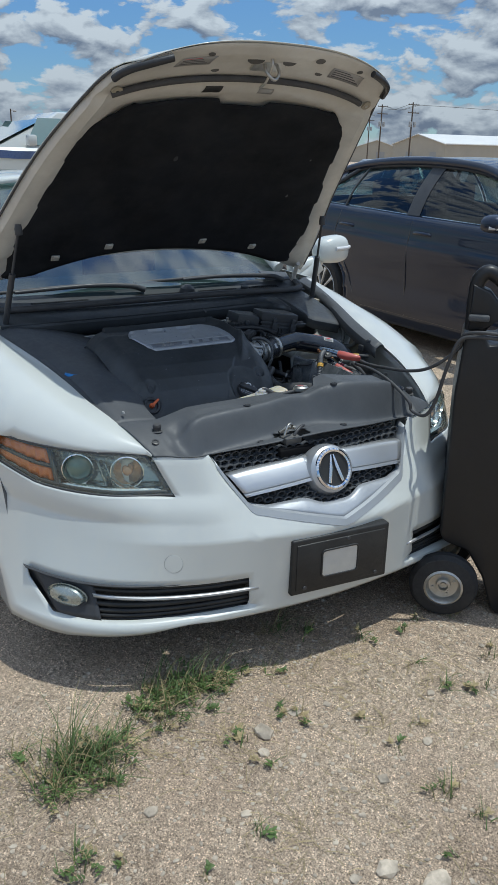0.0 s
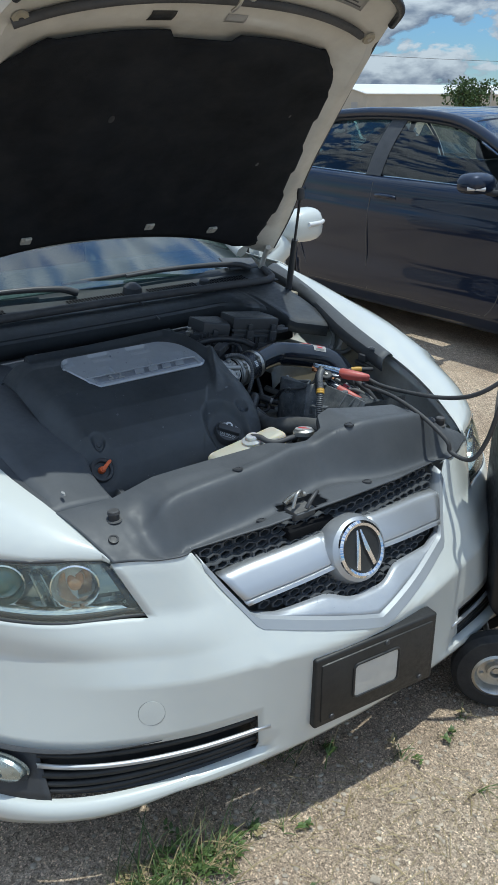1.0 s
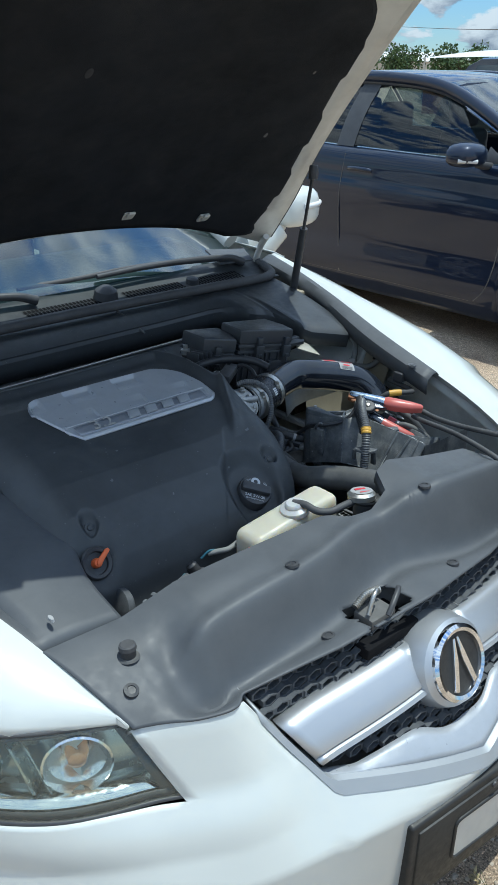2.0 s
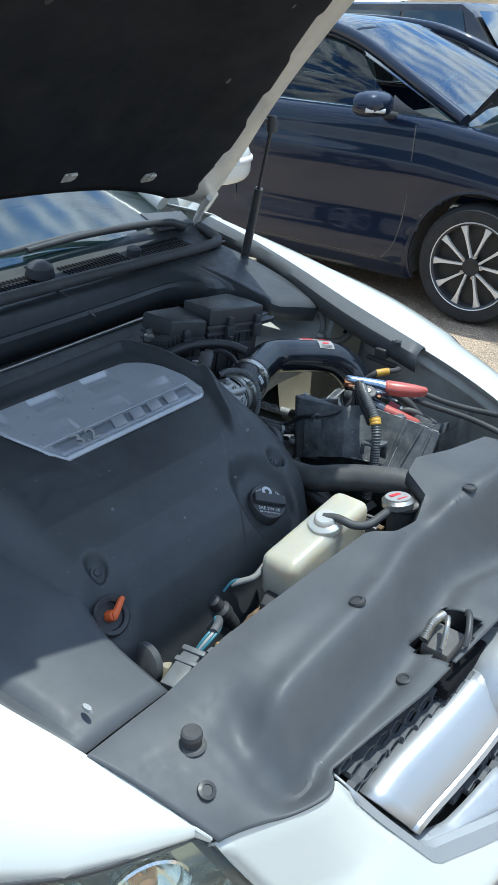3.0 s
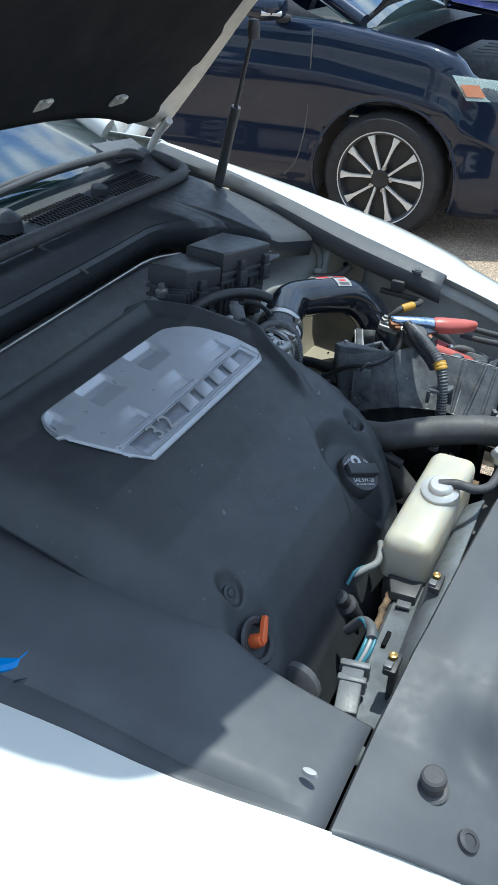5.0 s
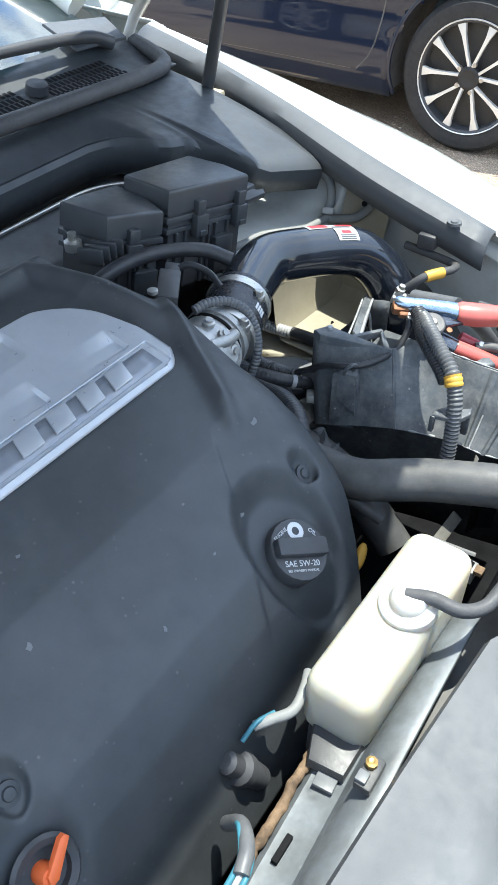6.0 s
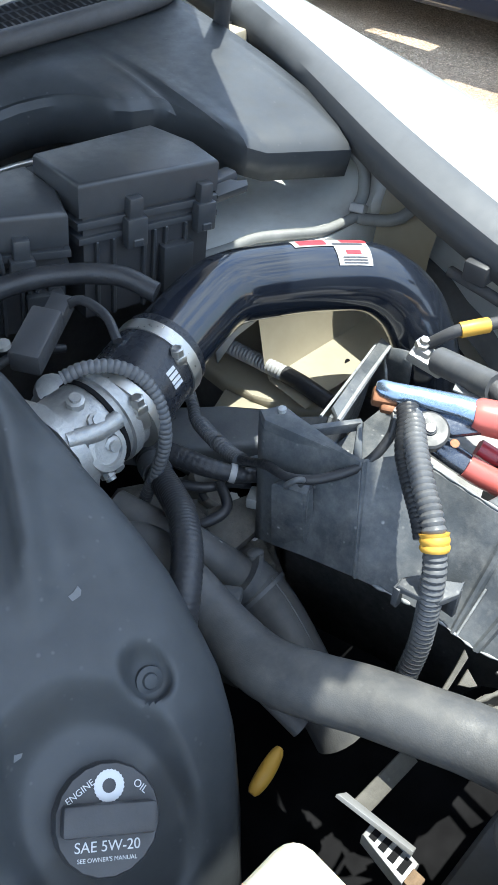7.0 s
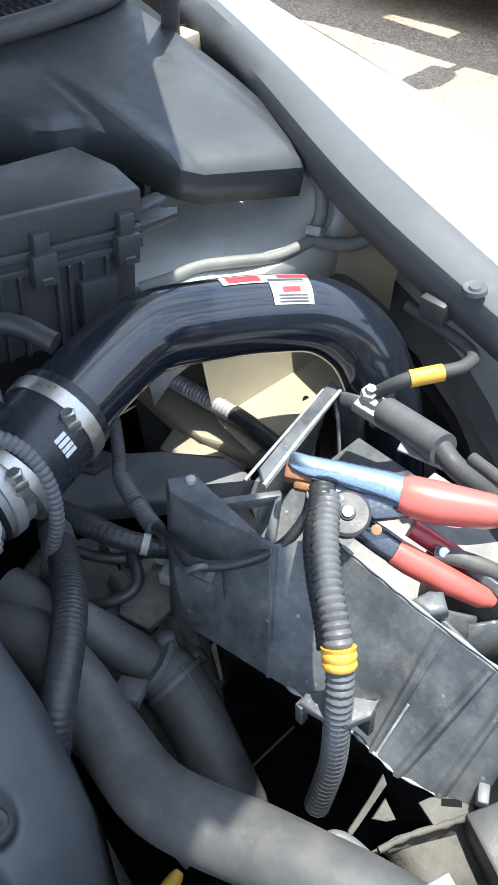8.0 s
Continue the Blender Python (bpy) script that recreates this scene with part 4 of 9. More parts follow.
pad_rows = []
for v in span(0.035, 0.762, 50):
    h = pad_half(v)
    dip = 0.012 * math.exp(-((v - 0.75) / 0.02) ** 2)
    pad_rows.append([hood_pt(h * t, v + (0.03 if v < 0.1 else 0) * (0.4 - t * t) - 0.02 * (v > 0.74) * (abs(t) < 0.2), 0.030 + 0.006 * math.sin(5 * t + 9 * v) * 0.5 + (-0.008 if abs(t) > 0.98 else 0)) for t in span(-1, 1, 41)])
thick(part("insulation_pad", grid(pad_rows), FELT, bonnet, "black felt insulation pad"), 0.006)
for u, v in ((-0.60, 0.078), (-0.33, 0.085), (0.20, 0.085), (0.53, 0.078)):
    c = hood_pt(u, v, 0.037)
    m = frame_at(c, HD, HN)
    clip = join(box(-0.012, 0.018, -0.016, 0.016, -0.004, 0.004, 0.002, 1, m), box(0.004, 0.026, -0.010, 0.010, 0.003, 0.010, 0.002, 1, m))
    part("pad_clip", clip, INNERWHITE, bonnet, "off-white metal hook over the pad")
for u, v in ((0.62, 0.36), (0.66, 0.55), (-0.2, 0.5)):
    part("pad_scuff", lathe([(0, 0.001), (0.014, 0.0)], frame_at(hood_pt(u, v, 0.037), HD, HN) @ Matrix.Diagonal((1, 0.6, 1, 1)), 10), BLACK, bonnet)
seal_line = [hood_pt(u, 0.842 + 0.012 * (1 - u * u) - 0.03 * max(0, abs(u) - 0.75), 0.036) for u in span(-0.88, 0.80, 23)]
part("bonnet_seal", tube(seal_line, 0.010, 2, 8), RUBBER, bonnet, "black rubber seal strip")
for s in (-1, 1):
    corner = [hood_pt(s * u, v, 0.030) for u, v in ((0.965, 0.915), (0.962, 0.940), (0.950, 0.962), (0.915, 0.978), (0.85, 0.984), (0.78, 0.984))]
    part("corner_seal", tube(corner, 0.0105, 4, 8), TAPE, bonnet, "black rubber corner seal")
    part("side_seal", tube([hood_pt(s * 0.992, v, 0.006) for v in span(0.04, 0.93, 16)], 0.004, 2, 6), RUBBER, bonnet)
    part("grommet", lathe([(0.006, 0.006), (0.016, 0.005), (0.018, 0)], frame_at(hood_pt(s * 0.86, 0.85, 0.034), HD, HN), 16), CREAMPAINT, bonnet)
for u0, u1, v0, v1, mt, lb in ((-0.30, -0.19, 0.785, 0.812, TRIMBLK, "dark label"), (0.05, 0.15, 0.79, 0.812, LABELG, "faded label"), (-0.62, -0.40, 0.905, 0.945, LABELG, "faded printed label"), (0.45, 0.72, 0.895, 0.94, LABELG, "faded printed label")):
    lab = part("label", grid([[hood_pt(u, v, inner_low(u, v) + 0.0022) for u in span(u0, u1, 6)] for v in span(v0, v1, 4)]), mt, bonnet, lb)
    thick(lab, 0.0006)
for k in range(4):
    part("label_bar", grid([[hood_pt(u, 0.902 + 0.009 * k + d, inner_low(u, 0.91) + 0.0032) for u in span(0.47, 0.70 - 0.03 * k, 5)] for d in (0, 0.004)]), INKD, bonnet)
    part("label_bar", grid([[hood_pt(u, 0.912 + 0.008 * k + d, inner_low(u, 0.92) + 0.0032) for u in span(-0.60, -0.43 - 0.02 * k, 5)] for d in (0, 0.003)]), LABELR if k == 3 else INKD, bonnet)
# striker, holes in the front rail
sc = hood_pt(0.0, 0.915, 0.026)
m = frame_at(sc, HD, HN)
part("striker_plate", prism([(-0.03, -0.06), (0.03, -0.055), (0.03, 0.055), (-0.03, 0.06)], m, 0.006, 0.002), STEEL, bonnet)
part("striker_loop", tube([m @ Vector(p) for p in ((0.0, -0.022, 0), (-0.004, -0.022, 0.035), (-0.010, 0.0, 0.055), (-0.004, 0.022, 0.035), (0.0, 0.022, 0))], 0.005, 6, 8), STEEL, bonnet, "steel latch loop")
part("safety_hook", tube([m @ Vector(p) for p in ((0.03, 0.01, 0.0), (0.02, 0.012, 0.03), (-0.03, 0.016, 0.045), (-0.06, 0.02, 0.04))], 0.004, 6, 6), STEEL, bonnet)
for u, v, a in ((-0.46, 0.955, 0.012), (-0.12, 0.93, 0.03), (0.12, 0.93, 0.025), (0.32, 0.955, 0.018), (0.38, 0.90, 0.016), (-0.33, 0.88, 0.014), (0.66, 0.955, 0.012)):
    part("panel_hole", lathe([(0, 0.0015), (a, 0.001)], frame_at(hood_pt(u, v, inner_low(u, v) + 0.001), HD, HN) @ Matrix.Diagonal((0.6, 1, 1, 1)), 14), DARK, bonnet)
# bonnet hinges and the gas struts
for s in (-1, 1):
    part("bonnet_hinge", tube([(s * 0.735, 1.49, 0.935), (s * 0.735, 1.47, 0.975), (s * 0.725, 1.44, 1.012), (s * 0.71, 1.40, 1.045)], 0.010, 5, 6), INNERWHITE, car, "off-white steel bonnet hinge")
    a, b = Vector((s * 0.700, 1.266, 0.895)), Vector((s * 0.652, 1.145, 1.262))
    mid = a.lerp(b, 0.56)
    strut = part("gas_strut", tube([a, a.lerp(mid, 0.5), mid], 0.0115, 4, 12), BLACK, car, "black gas strut")
    part("strut_rod", tube([mid, mid.lerp(b, 0.5), b], 0.0048, 4, 10), BLACK, strut, "thin dark rod")
    part("strut_joint", lathe([(0, 0.018), (0.011, 0.016), (0.014, 0.0), (0.013, -0.02), (0, -0.022)], Matrix.Translation(b), 14), BLACK, strut)
    part("strut_joint", lathe([(0, 0.020), (0.013, 0.016), (0.014, -0.012), (0.009, -0.02), (0, -0.022)], Matrix.Translation(a), 14), BLACK, strut)
    part("strut_bracket", box(min(s * 0.695, s * 0.735), max(s * 0.695, s * 0.735), 1.245, 1.285, 0.855, 0.90, 0.006), CREAMPAINT, strut)
# ---- engine bay ----
def bay_wall(s):
    rows = []
    for y in span(0.33, 1.36, 22):
        x = ease(WING_X, y) + 0.012
        z = ease(WING_Z, y) - 0.016
        tower = (0.16 if s < 0 else 0.03) * math.exp(-((y - 1.03) / 0.13) ** 2)
        row = [(s * x, y, z), (s * (x - 0.004), y, z - 0.03), (s * (x + 0.030), y, z - 0.045)]
        for k, zz in enumerate(span(z - 0.06, 0.40, 8)):
            row.append((s * (x + 0.028 - tower * min(1, k / 4) - 0.004 * math.sin(y * 40) * (k > 1)), y, zz))
        rows.append(row)
    return grid(rows)


for s in (-1, 1):
    thick(part("inner_wing", bay_wall(s), BAYPAINT, car, "grey-white inner wing of the engine bay"), 0.002)
# the floor's colour carries the bay's deep shade
part("bay_floor", box(-0.66, 0.66, 0.30, 1.30, 0.30, 0.33, 0.004), SHADEDARK, car, "engine bay floor, coloured near-black as deep shade")
part("firewall", grid([[(x, 1.30 + 0.03 * math.sin(x * 5), z) for z in span(0.32, 0.90, 6)] for x in span(-0.74, 0.74, 15)]), DARK, car)
part("radiator", box(-0.40, 0.40, 0.33, 0.37, 0.32, 0.70, 0.005), DARK, car)
part("engine_block", box(-0.42, 0.10, 0.62, 1.04, 0.34, 0.68, 0.03), DARK, car, "dark engine under the cover")

# radiator cover
RC_FY = [(-0.54, 0.280), (-0.47, 0.241), (-0.40, 0.222), (-0.378, 0.238), (-0.2, 0.203), (0, 0.183), (0.2, 0.203), (0.378, 0.238), (0.40, 0.222), (0.47, 0.241), (0.54, 0.275)]
RC_FZ = [(-0.54, 0.691), (-0.40, 0.679), (-0.355, 0.681), (0, 0.704), (0.355, 0.681), (0.40, 0.679), (0.54, 0.690)]
RC_RY = [(-0.60, 0.431), (-0.457, 0.431), (-0.32, 0.419), (-0.2, 0.412), (-0.05, 0.400), (-0.035, 0.390), (-0.015, 0.365), (0.03, 0.355), (0.09, 0.372), (0.125, 0.425), (0.165, 0.432), (0.24, 0.405), (0.353, 0.385), (0.42, 0.345), (0.50, 0.31)]
RC_RZ = [(-0.585, 0.750), (-0.457, 0.744), (-0.36, 0.770), (-0.1, 0.780), (0.03, 0.785), (0.165, 0.812), (0.24, 0.806), (0.353, 0.795), (0.42, 0.765), (0.50, 0.715)]


RC_STEP = [(-0.54, 0.300), (-0.484, 0.292), (-0.426, 0.293), (-0.334, 0.292), (-0.199, 0.291), (-0.083, 0.303), (-0.011, 0.323), (0.08, 0.310), (0.169, 0.281), (0.30, 0.285), (0.42, 0.285), (0.54, 0.29)]


def rc_step(x):
    """The smoothed line along which the cover steps down towards the grille."""
    return sum(lerp(RC_STEP, x + 0.02 * k) for k in range(-3, 4)) / 7


def rc_pt(u, v):
    """u 0..1 from the car's right to its left, v 0..1 from front to rear."""
    xl = -(ease(WING_X, 0.284 + 0.147 * v) - 0.002)
    x = xl + u * (0.54 - 0.04 * v - xl)
    yf, zf, yr, zr = lerp(RC_FY, x), lerp(RC_FZ, x), lerp(RC_RY, x), lerp(RC_RZ, x)
    w = min(1, max(0, (abs(x) - 0.374) / 0.028))
    zf += (0.687 - zf) * w
    yf += (nose_y(x, 0.684) - 0.006 - yf) * w
    y = yf + (yr - yf) * v
    line = rc_step(x)
    k = min(1, max(0, (y - line + 0.034) / 0.052))
    step = k * k * (3 - 2 * k)
    flat = min(1, max(0, (0.46 - abs(x + 0.02)) / 0.05))
    z = zf + (zr - zf) * ((0.18 * v + 0.82 * step) * flat + (1 - (1 - v) ** 1.6) * (1 - flat))
    z += 0.010 * math.exp(-((x + 0.30) / 0.10) ** 2 - ((v - 0.72) / 0.22) ** 2)
    z -= 0.034 * math.exp(-((x + 0.432 - 0.2 * (y - 0.33)) / 0.030) ** 2 - ((y - 0.314) / 0.048) ** 2)
    z += 0.006 * math.exp(-((x - 0.19) / 0.10) ** 2 - ((v - 0.62) / 0.25) ** 2)
    z -= 0.012 * math.exp(-((x - 0.03) / 0.045) ** 2 - ((v - 0.85) / 0.2) ** 2)
    z += 0.010 * math.exp(-((y - line - 0.022) / 0.020) ** 2) * flat
    z -= (0.012 + 0.015 * math.exp(-((x + 0.40) / 0.07) ** 2)) * math.exp(-((y - line + 0.046) / 0.019) ** 2) * flat * min(1, v * 6)
    return Vector((x, y, z))


ru, rv = span(0, 1, 163), span(0, 1, 41)


def rc_keep(i, j):
    p = rc_pt(0.5 * (ru[i] + ru[i + 1]), 0.5 * (rv[j] + rv[j + 1]))
    return not (abs(p.x + 0.085) < 0.052 and 0.198 < p.y < 0.262)


def rc_row(u):
    row = [rc_pt(u, v) for v in rv]
    return row + [row[-1] + Vector((0, 0.004, -0.010)), row[-1] + Vector((0, 0.005, -0.024))]


rc = part("radiator_cover", grid([rc_row(u) for u in ru], lambda i, j: j >= 40 or rc_keep(i, j)), APRONBLK, car, "dusty dark grey plastic cover over the radiator")
thick(rc, 0.003)


def on_cover(x, y):
    """The cover's surface above x, y."""
    best = min(((rc_pt(u, v).x - x) ** 2 + (rc_pt(u, v).y - y) ** 2, u, v) for u in span(0, 1, 80) for v in span(0, 1, 24))
    p, q, r = rc_pt(best[1], best[2]), rc_pt(min(best[1] + 0.02, 1), best[2]), rc_pt(best[1], min(best[2] + 0.04, 1))
    n = (q - p).cross(r - p)
    return p, n if n.z > 0 else -n


for x, y, r in ((-0.192, 0.318, 0.0115), (-0.195, 0.235, 0.011), (0.140, 0.318, 0.0115), (0.115, 0.222, 0.011), (-0.515, 0.315, 0.011), (0.415, 0.30, 0.011)):
    p, n = on_cover(x, y)
    m = frame_at(p, (1, 0, 0), n)
    part("push_clip", lathe([(0, 0.0035), (r * 0.55, 0.0035), (r * 0.6, 0.005), (r, 0.004), (r * 1.05, 0.0)], m, 16), BLACK, rc, "round black push clip")
for x in (-0.487, 0.47):
    p, n = on_cover(x, 0.361 if x < 0 else 0.31)
    m = frame_at(p, (1, 0, 0), (0, 0.05, 1))
    part("bonnet_stop_hole", lathe([(0.0, 0.0012), (0.015, 0.001), (0.017, -0.002)], m, 20), DARK, rc)
    part("bonnet_stop", lathe([(0.011, -0.01), (0.012, 0.012), (0.0135, 0.014), (0.0125, 0.020), (0.010, 0.022), (0, 0.0225)], m, 20), RUBBER, rc, "black rubber bonnet stop")
# latch in its opening
latch = part("bonnet_latch", box(-0.118, -0.058, 0.212, 0.255, 0.668, 0.690, 0.004), DARK, car, "greasy steel bonnet latch in an opening of the cover")
part("latch_well", box(-0.150, -0.020, 0.19, 0.272, 0.640, 0.662, 0.004), VOID, latch)
part("latch_claw", tube([(-0.118, 0.222, 0.70), (-0.105, 0.225, 0.728), (-0.088, 0.232, 0.730), (-0.078, 0.240, 0.715)], 0.004, 5, 8), STEEL, latch)
part("latch_lever", tube([(-0.10, 0.196, 0.705), (-0.085, 0.20, 0.718), (-0.062, 0.210, 0.726), (-0.050, 0.218, 0.724)], 0.005, 5, 8), BLACK, latch, "black release lever")
part("latch_spring", tube([(-0.12, 0.25, 0.70), (-0.09, 0.252, 0.712), (-0.06, 0.25, 0.708)], 0.007, 5, 8, ribs=0.002, rib_len=0.004), STEEL, latch)

# apron beside the engine on the car's right
AP_X = [(0.437, 0.455), (0.566, 0.450), (0.68, 0.415), (0.81, 0.392), (0.97, 0.376), (1.25, 0.36)]
AP_Z = [(0.437, 0.738), (0.566, 0.758), (0.68, 0.772), (0.81, 0.788), (0.97, 0.80), (1.25, 0.83)]
arows = []
for y in span(0.437, 1.25, 34):
    xo, zo = ease(WING_X, y) - 0.003, ease(WING_Z, y) - 0.010
    xi, zi = ease(AP_X, y), ease(AP_Z, y)
    row = [(-(xo + (xi - xo) * t), y, zo + (zi - zo) * t + 0.016 * math.sin(math.pi * t) * min(1, (y - 0.43) / 0.2) - 0.010 * math.exp(-((t - 0.13) / 0.05) ** 2) * min(1, (y - 0.43) / 0.1)) for t in span(0, 1, 15)]
    row += [(-(xi - 0.010), y, zi - 0.012), (-(xi - 0.012), y, zi - 0.05)]
    arows.append(row)
apron = part("wing_apron", grid(arows), APRONBLK, car, "dark grey plastic apron beside the engine")
thick(apron, 0.003)
m = frame_at((-0.553, 0.468, 0.770), (1, 0, 0), (0.1, 0, 1))
part("apron_hole", lathe([(0.0, 0.002), (0.009, 0.0015), (0.011, -0.003)], m @ Matrix.Diagonal((0.35, 0.8, 1, 1)), 18), LABELG, apron, "pale slot in the apron")
m = frame_at((-0.598, 0.795, 0.819), (1, 0, 0), (-0.05, 0, 1))
part("washer_cap_seat", lathe([(0.050, -0.010), (0.046, -0.005), (0.034, -0.008)], m, 28), BLACK, apron)
part("washer_cap", lathe([(0.031, -0.010), (0.031, 0.000), (0.027, 0.004), (0, 0.004)], m, 28), BLUECAP, car, "blue washer fluid cap")

# engine cover
EC_Z = [(0.525, 0.570), (0.545, 0.635), (0.565, 0.685), (0.59, 0.728), (0.62, 0.766), (0.66, 0.797), (0.72, 0.829), (0.81, 0.861), (0.95, 0.895), (1.03, 0.898), (1.06, 0.885)]
EC_XR = [(0.525, -0.03), (0.555, 0.026), (0.585, 0.056), (0.61, 0.077), (0.64, 0.091), (0.70, 0.103), (0.77, 0.104), (0.83, 0.100), (0.90, 0.089), (1.0, 0.066), (1.06, 0.04)]
OILCAP, DIPST = Vector((-0.025, 0.617)), Vector((-0.398, 0.606))


def ec_top(x, y):
    z = lerp(EC_Z, y)
    xr = lerp(EC_XR, y)
    z -= 0.020 * max(0, 1 - (xr - x) / 0.05) ** 2 * (1 - min(1, max(0, (y - 0.78) / 0.1)))
    z -= 0.05 * max(0, (-0.40 - x) / 0.07) ** 2
    d = math.hypot(x - OILCAP.x, y - OILCAP.y)
    k = min(1, max(0, (d - 0.047) / 0.022))
    z -= 0.030 * (1 - k * k * (3 - 2 * k))
    d = math.hypot((x - DIPST.x) * 0.9, y - DIPST.y)
    z -= 0.022 * math.exp(-(d / 0.030) ** 4)
    for hx, hy in ((0.048, 0.652), (-0.382, 0.648)):
        z -= 0.016 * math.exp(-(math.hypot(x - hx, y - hy) / 0.0155) ** 6)
    rim = math.exp(-((xr - 0.022 - x) / 0.016) ** 2) * min(1, max(0, (y - 0.80) / 0.06))
    rim = max(rim, math.exp(-((y - 1.035) / 0.018) ** 2) * (x > -0.40))
    z += 0.016 * rim
    crest = x - 0.094 - 0.514 * (y - 0.87)
    z += 0.015 * math.exp(-(crest / (0.016 if crest > 0 else 0.010)) ** 2) * min(1, max(0, (y - 0.705) / 0.04)) * min(1, max(0, (0.93 - y) / 0.05))
    z -= 0.0035 * min(1, max(0, (x + 0.015 - 0.74 * (y - 0.727)) / 0.004)) * min(1, max(0, (0.735 - y) / 0.02)) * min(1, max(0, (y - 0.575) / 0.02))
    z += 0.003 * math.sin(9 * x + 7 * y)
    return z


ex_rows = []
for y in span(0.525, 1.06, 230):
    xr = lerp(EC_XR, y)
    row = [(x, y, ec_top(x, y)) for x in span(-0.47, xr, 240)]
    z = row[-1][2]
    row += [(xr + 0.006, y, z - 0.006), (xr + 0.009, y, z - 0.020), (xr + 0.010, y, z - 0.075)]
    ex_rows.append(row)
cover = part("engine_cover", grid(ex_rows), COVERBLK, car, "matt black moulded plastic engine cover", sharp=50)
thick(cover, 0.003)


def ec_frame(x, y, up=0.0):
    p = Vector((x, y, ec_top(x, y)))
    a, b = Vector((x + 0.03, y, ec_top(x + 0.03, y))) - p, Vector((x, y + 0.03, ec_top(x, y + 0.03))) - p
    n = a.cross(b).normalized()
    return frame_at(p + n * up, (1, 0, 0), n)


# badge plate with six sunk windows
BX0, BX1, BY0, BY1 = -0.338, 0.046, 0.806, 0.964


def badge_z(x, y):
    return lerp([(0.80, 0.858), (0.958, 0.900)], y) + 0.006


brows = []
for i, x in enumerate(span(BX0, BX1, 193)):
    row = []
    for y in span(BY0, BY1, 81):
        cut = 0.100 * (max(0, -0.290 - x) / 0.048) ** 1.25 + 0.022 * (max(0, x - 0.018) / 0.028) ** 2
        top_y = ease([(-0.338, 0.925), (-0.335, 0.946), (-0.326, 0.959), (-0.308, 0.964), (-0.06, 0.964), (-0.022, 0.958), (0.021, 0.924), (0.040, 0.876), (0.046, 0.850)], x)
        yy = BY0 + cut + (top_y - BY0 - cut) * (y - BY0) / (BY1 - BY0)
        z = badge_z(x, yy)
        e = min(x - BX0, BX1 - x, yy - BY0 - cut, top_y - yy)
        z -= 0.004 * (1 - min(1, e / 0.005))
        for end in (0.010, -0.106, -0.224):
            t = (x - end + 0.070) / 0.070
            if 0 < t < 1 and 0.856 < yy < 0.890:
                z -= 0.0050 * t ** 1.5 * min(1, (1 - t) / 0.06) * min(1, (yy - 0.856) / 0.003) * min(1, (0.890 - yy) / 0.016)
            t = (x - end + 0.152) / 0.067
            if 0 < t < 1 and 0.912 < yy < top_y - 0.006:
                z -= 0.0065 * min(1, (yy - 0.912) / 0.026) * min(1, (top_y - 0.006 - yy) / 0.009) * min(1, t / 0.06) * min(1, (1 - t) / 0.10)
        if -0.312 < x < 0.030 and 0.812 + cut * 0.8 < yy < 0.850:
            z -= 0.0016
        row.append((x, yy, z))
    brows.append(row)
badge = part("badge_plate", grid(brows), BADGE, cover, "brushed silver plate with raised engine lettering", sharp=20)
thick(badge, 0.006)
slope = math.degrees(math.atan2(0.042, 0.158))
INKGREY = mat("grey_badge_band", (0.24, 0.255, 0.285), 0.4, metal=0.3, var=0.12, scale=30)
band = [[(x, y, badge_z(x, y) - 0.0004) for y in span(0.817, 0.845, 4)] for x in span(-0.292, 0.018, 20)]
thick(part("badge_band", grid(band), INKGREY, badge, "darker lettering band"), 0.002)
part("badge_ridge", tube([(x, y, badge_z(x, y) + 0.0002) for x, y in ((-0.308, 0.849), (-0.15, 0.8495), (0.0, 0.8495), (0.024, 0.8495))], 0.0016, 6, 6), BADGE, badge, "raised rim of the lettering band")
words("engine_lettering", "3.2", 0.040, pose(-0.236, 0.8300, badge_z(0, 0.8300) + 0.0032, slope), LABELG, badge)
for k in range(4):
    x = -0.162 + 0.042 * k
    part("lettering_bar", prism([(-0.017, -0.0115), (0.010, -0.0115), (0.018, 0.0115), (-0.009, 0.0115)], pose(x, 0.8315, badge_z(0, 0.8315) + 0.0015, slope), 0.0024, 0.0008), BADGE, badge)
# oil filler cap with its writing
m = ec_frame(OILCAP.x, OILCAP.y, 0.004)
tilt = math.degrees(math.atan2(lerp(EC_Z, 0.65) - lerp(EC_Z, 0.57), 0.08)) * 0.66
cm = pose(OILCAP.x, OILCAP.y, ec_top(OILCAP.x, OILCAP.y) + 0.002, tilt) @ pose(0, 0, 0, 0, 0, -38) @ Matrix.Diagonal((1.02, 1.02, 1, 1))
oil = part("oil_filler_cap", lathe([(0.0345, -0.02), (0.0345, 0.010), (0.033, 0.013), (0, 0.013)], cm, 40, lambda k: 1.0 if k % 2 else 0.985), BLACK, cover, "black oil filler cap with white writing")
part("cap_grip", box(-0.030, 0.030, -0.009, 0.010, 0.010, 0.024, 0.003, 2, cm), BLACK, oil)
words("cap_writing", "SAE 5W-20", 0.0088, cm @ pose(0, -0.0155, 0.0135), INK, oil, 0.0002)
words("cap_writing", "SEE OWNER'S MANUAL", 0.0036, cm @ pose(0, -0.0228, 0.0135), INK, oil, 0.0002)
words("cap_writing", "ENGINE", 0.0058, cm @ pose(-0.0185, 0.0165, 0.0135, 0, 0, 36), INK, oil, 0.0002)
words("cap_writing", "OIL", 0.0066, cm @ pose(0.0205, 0.0180, 0.0135, 0, 0, -38), INK, oil, 0.0002)
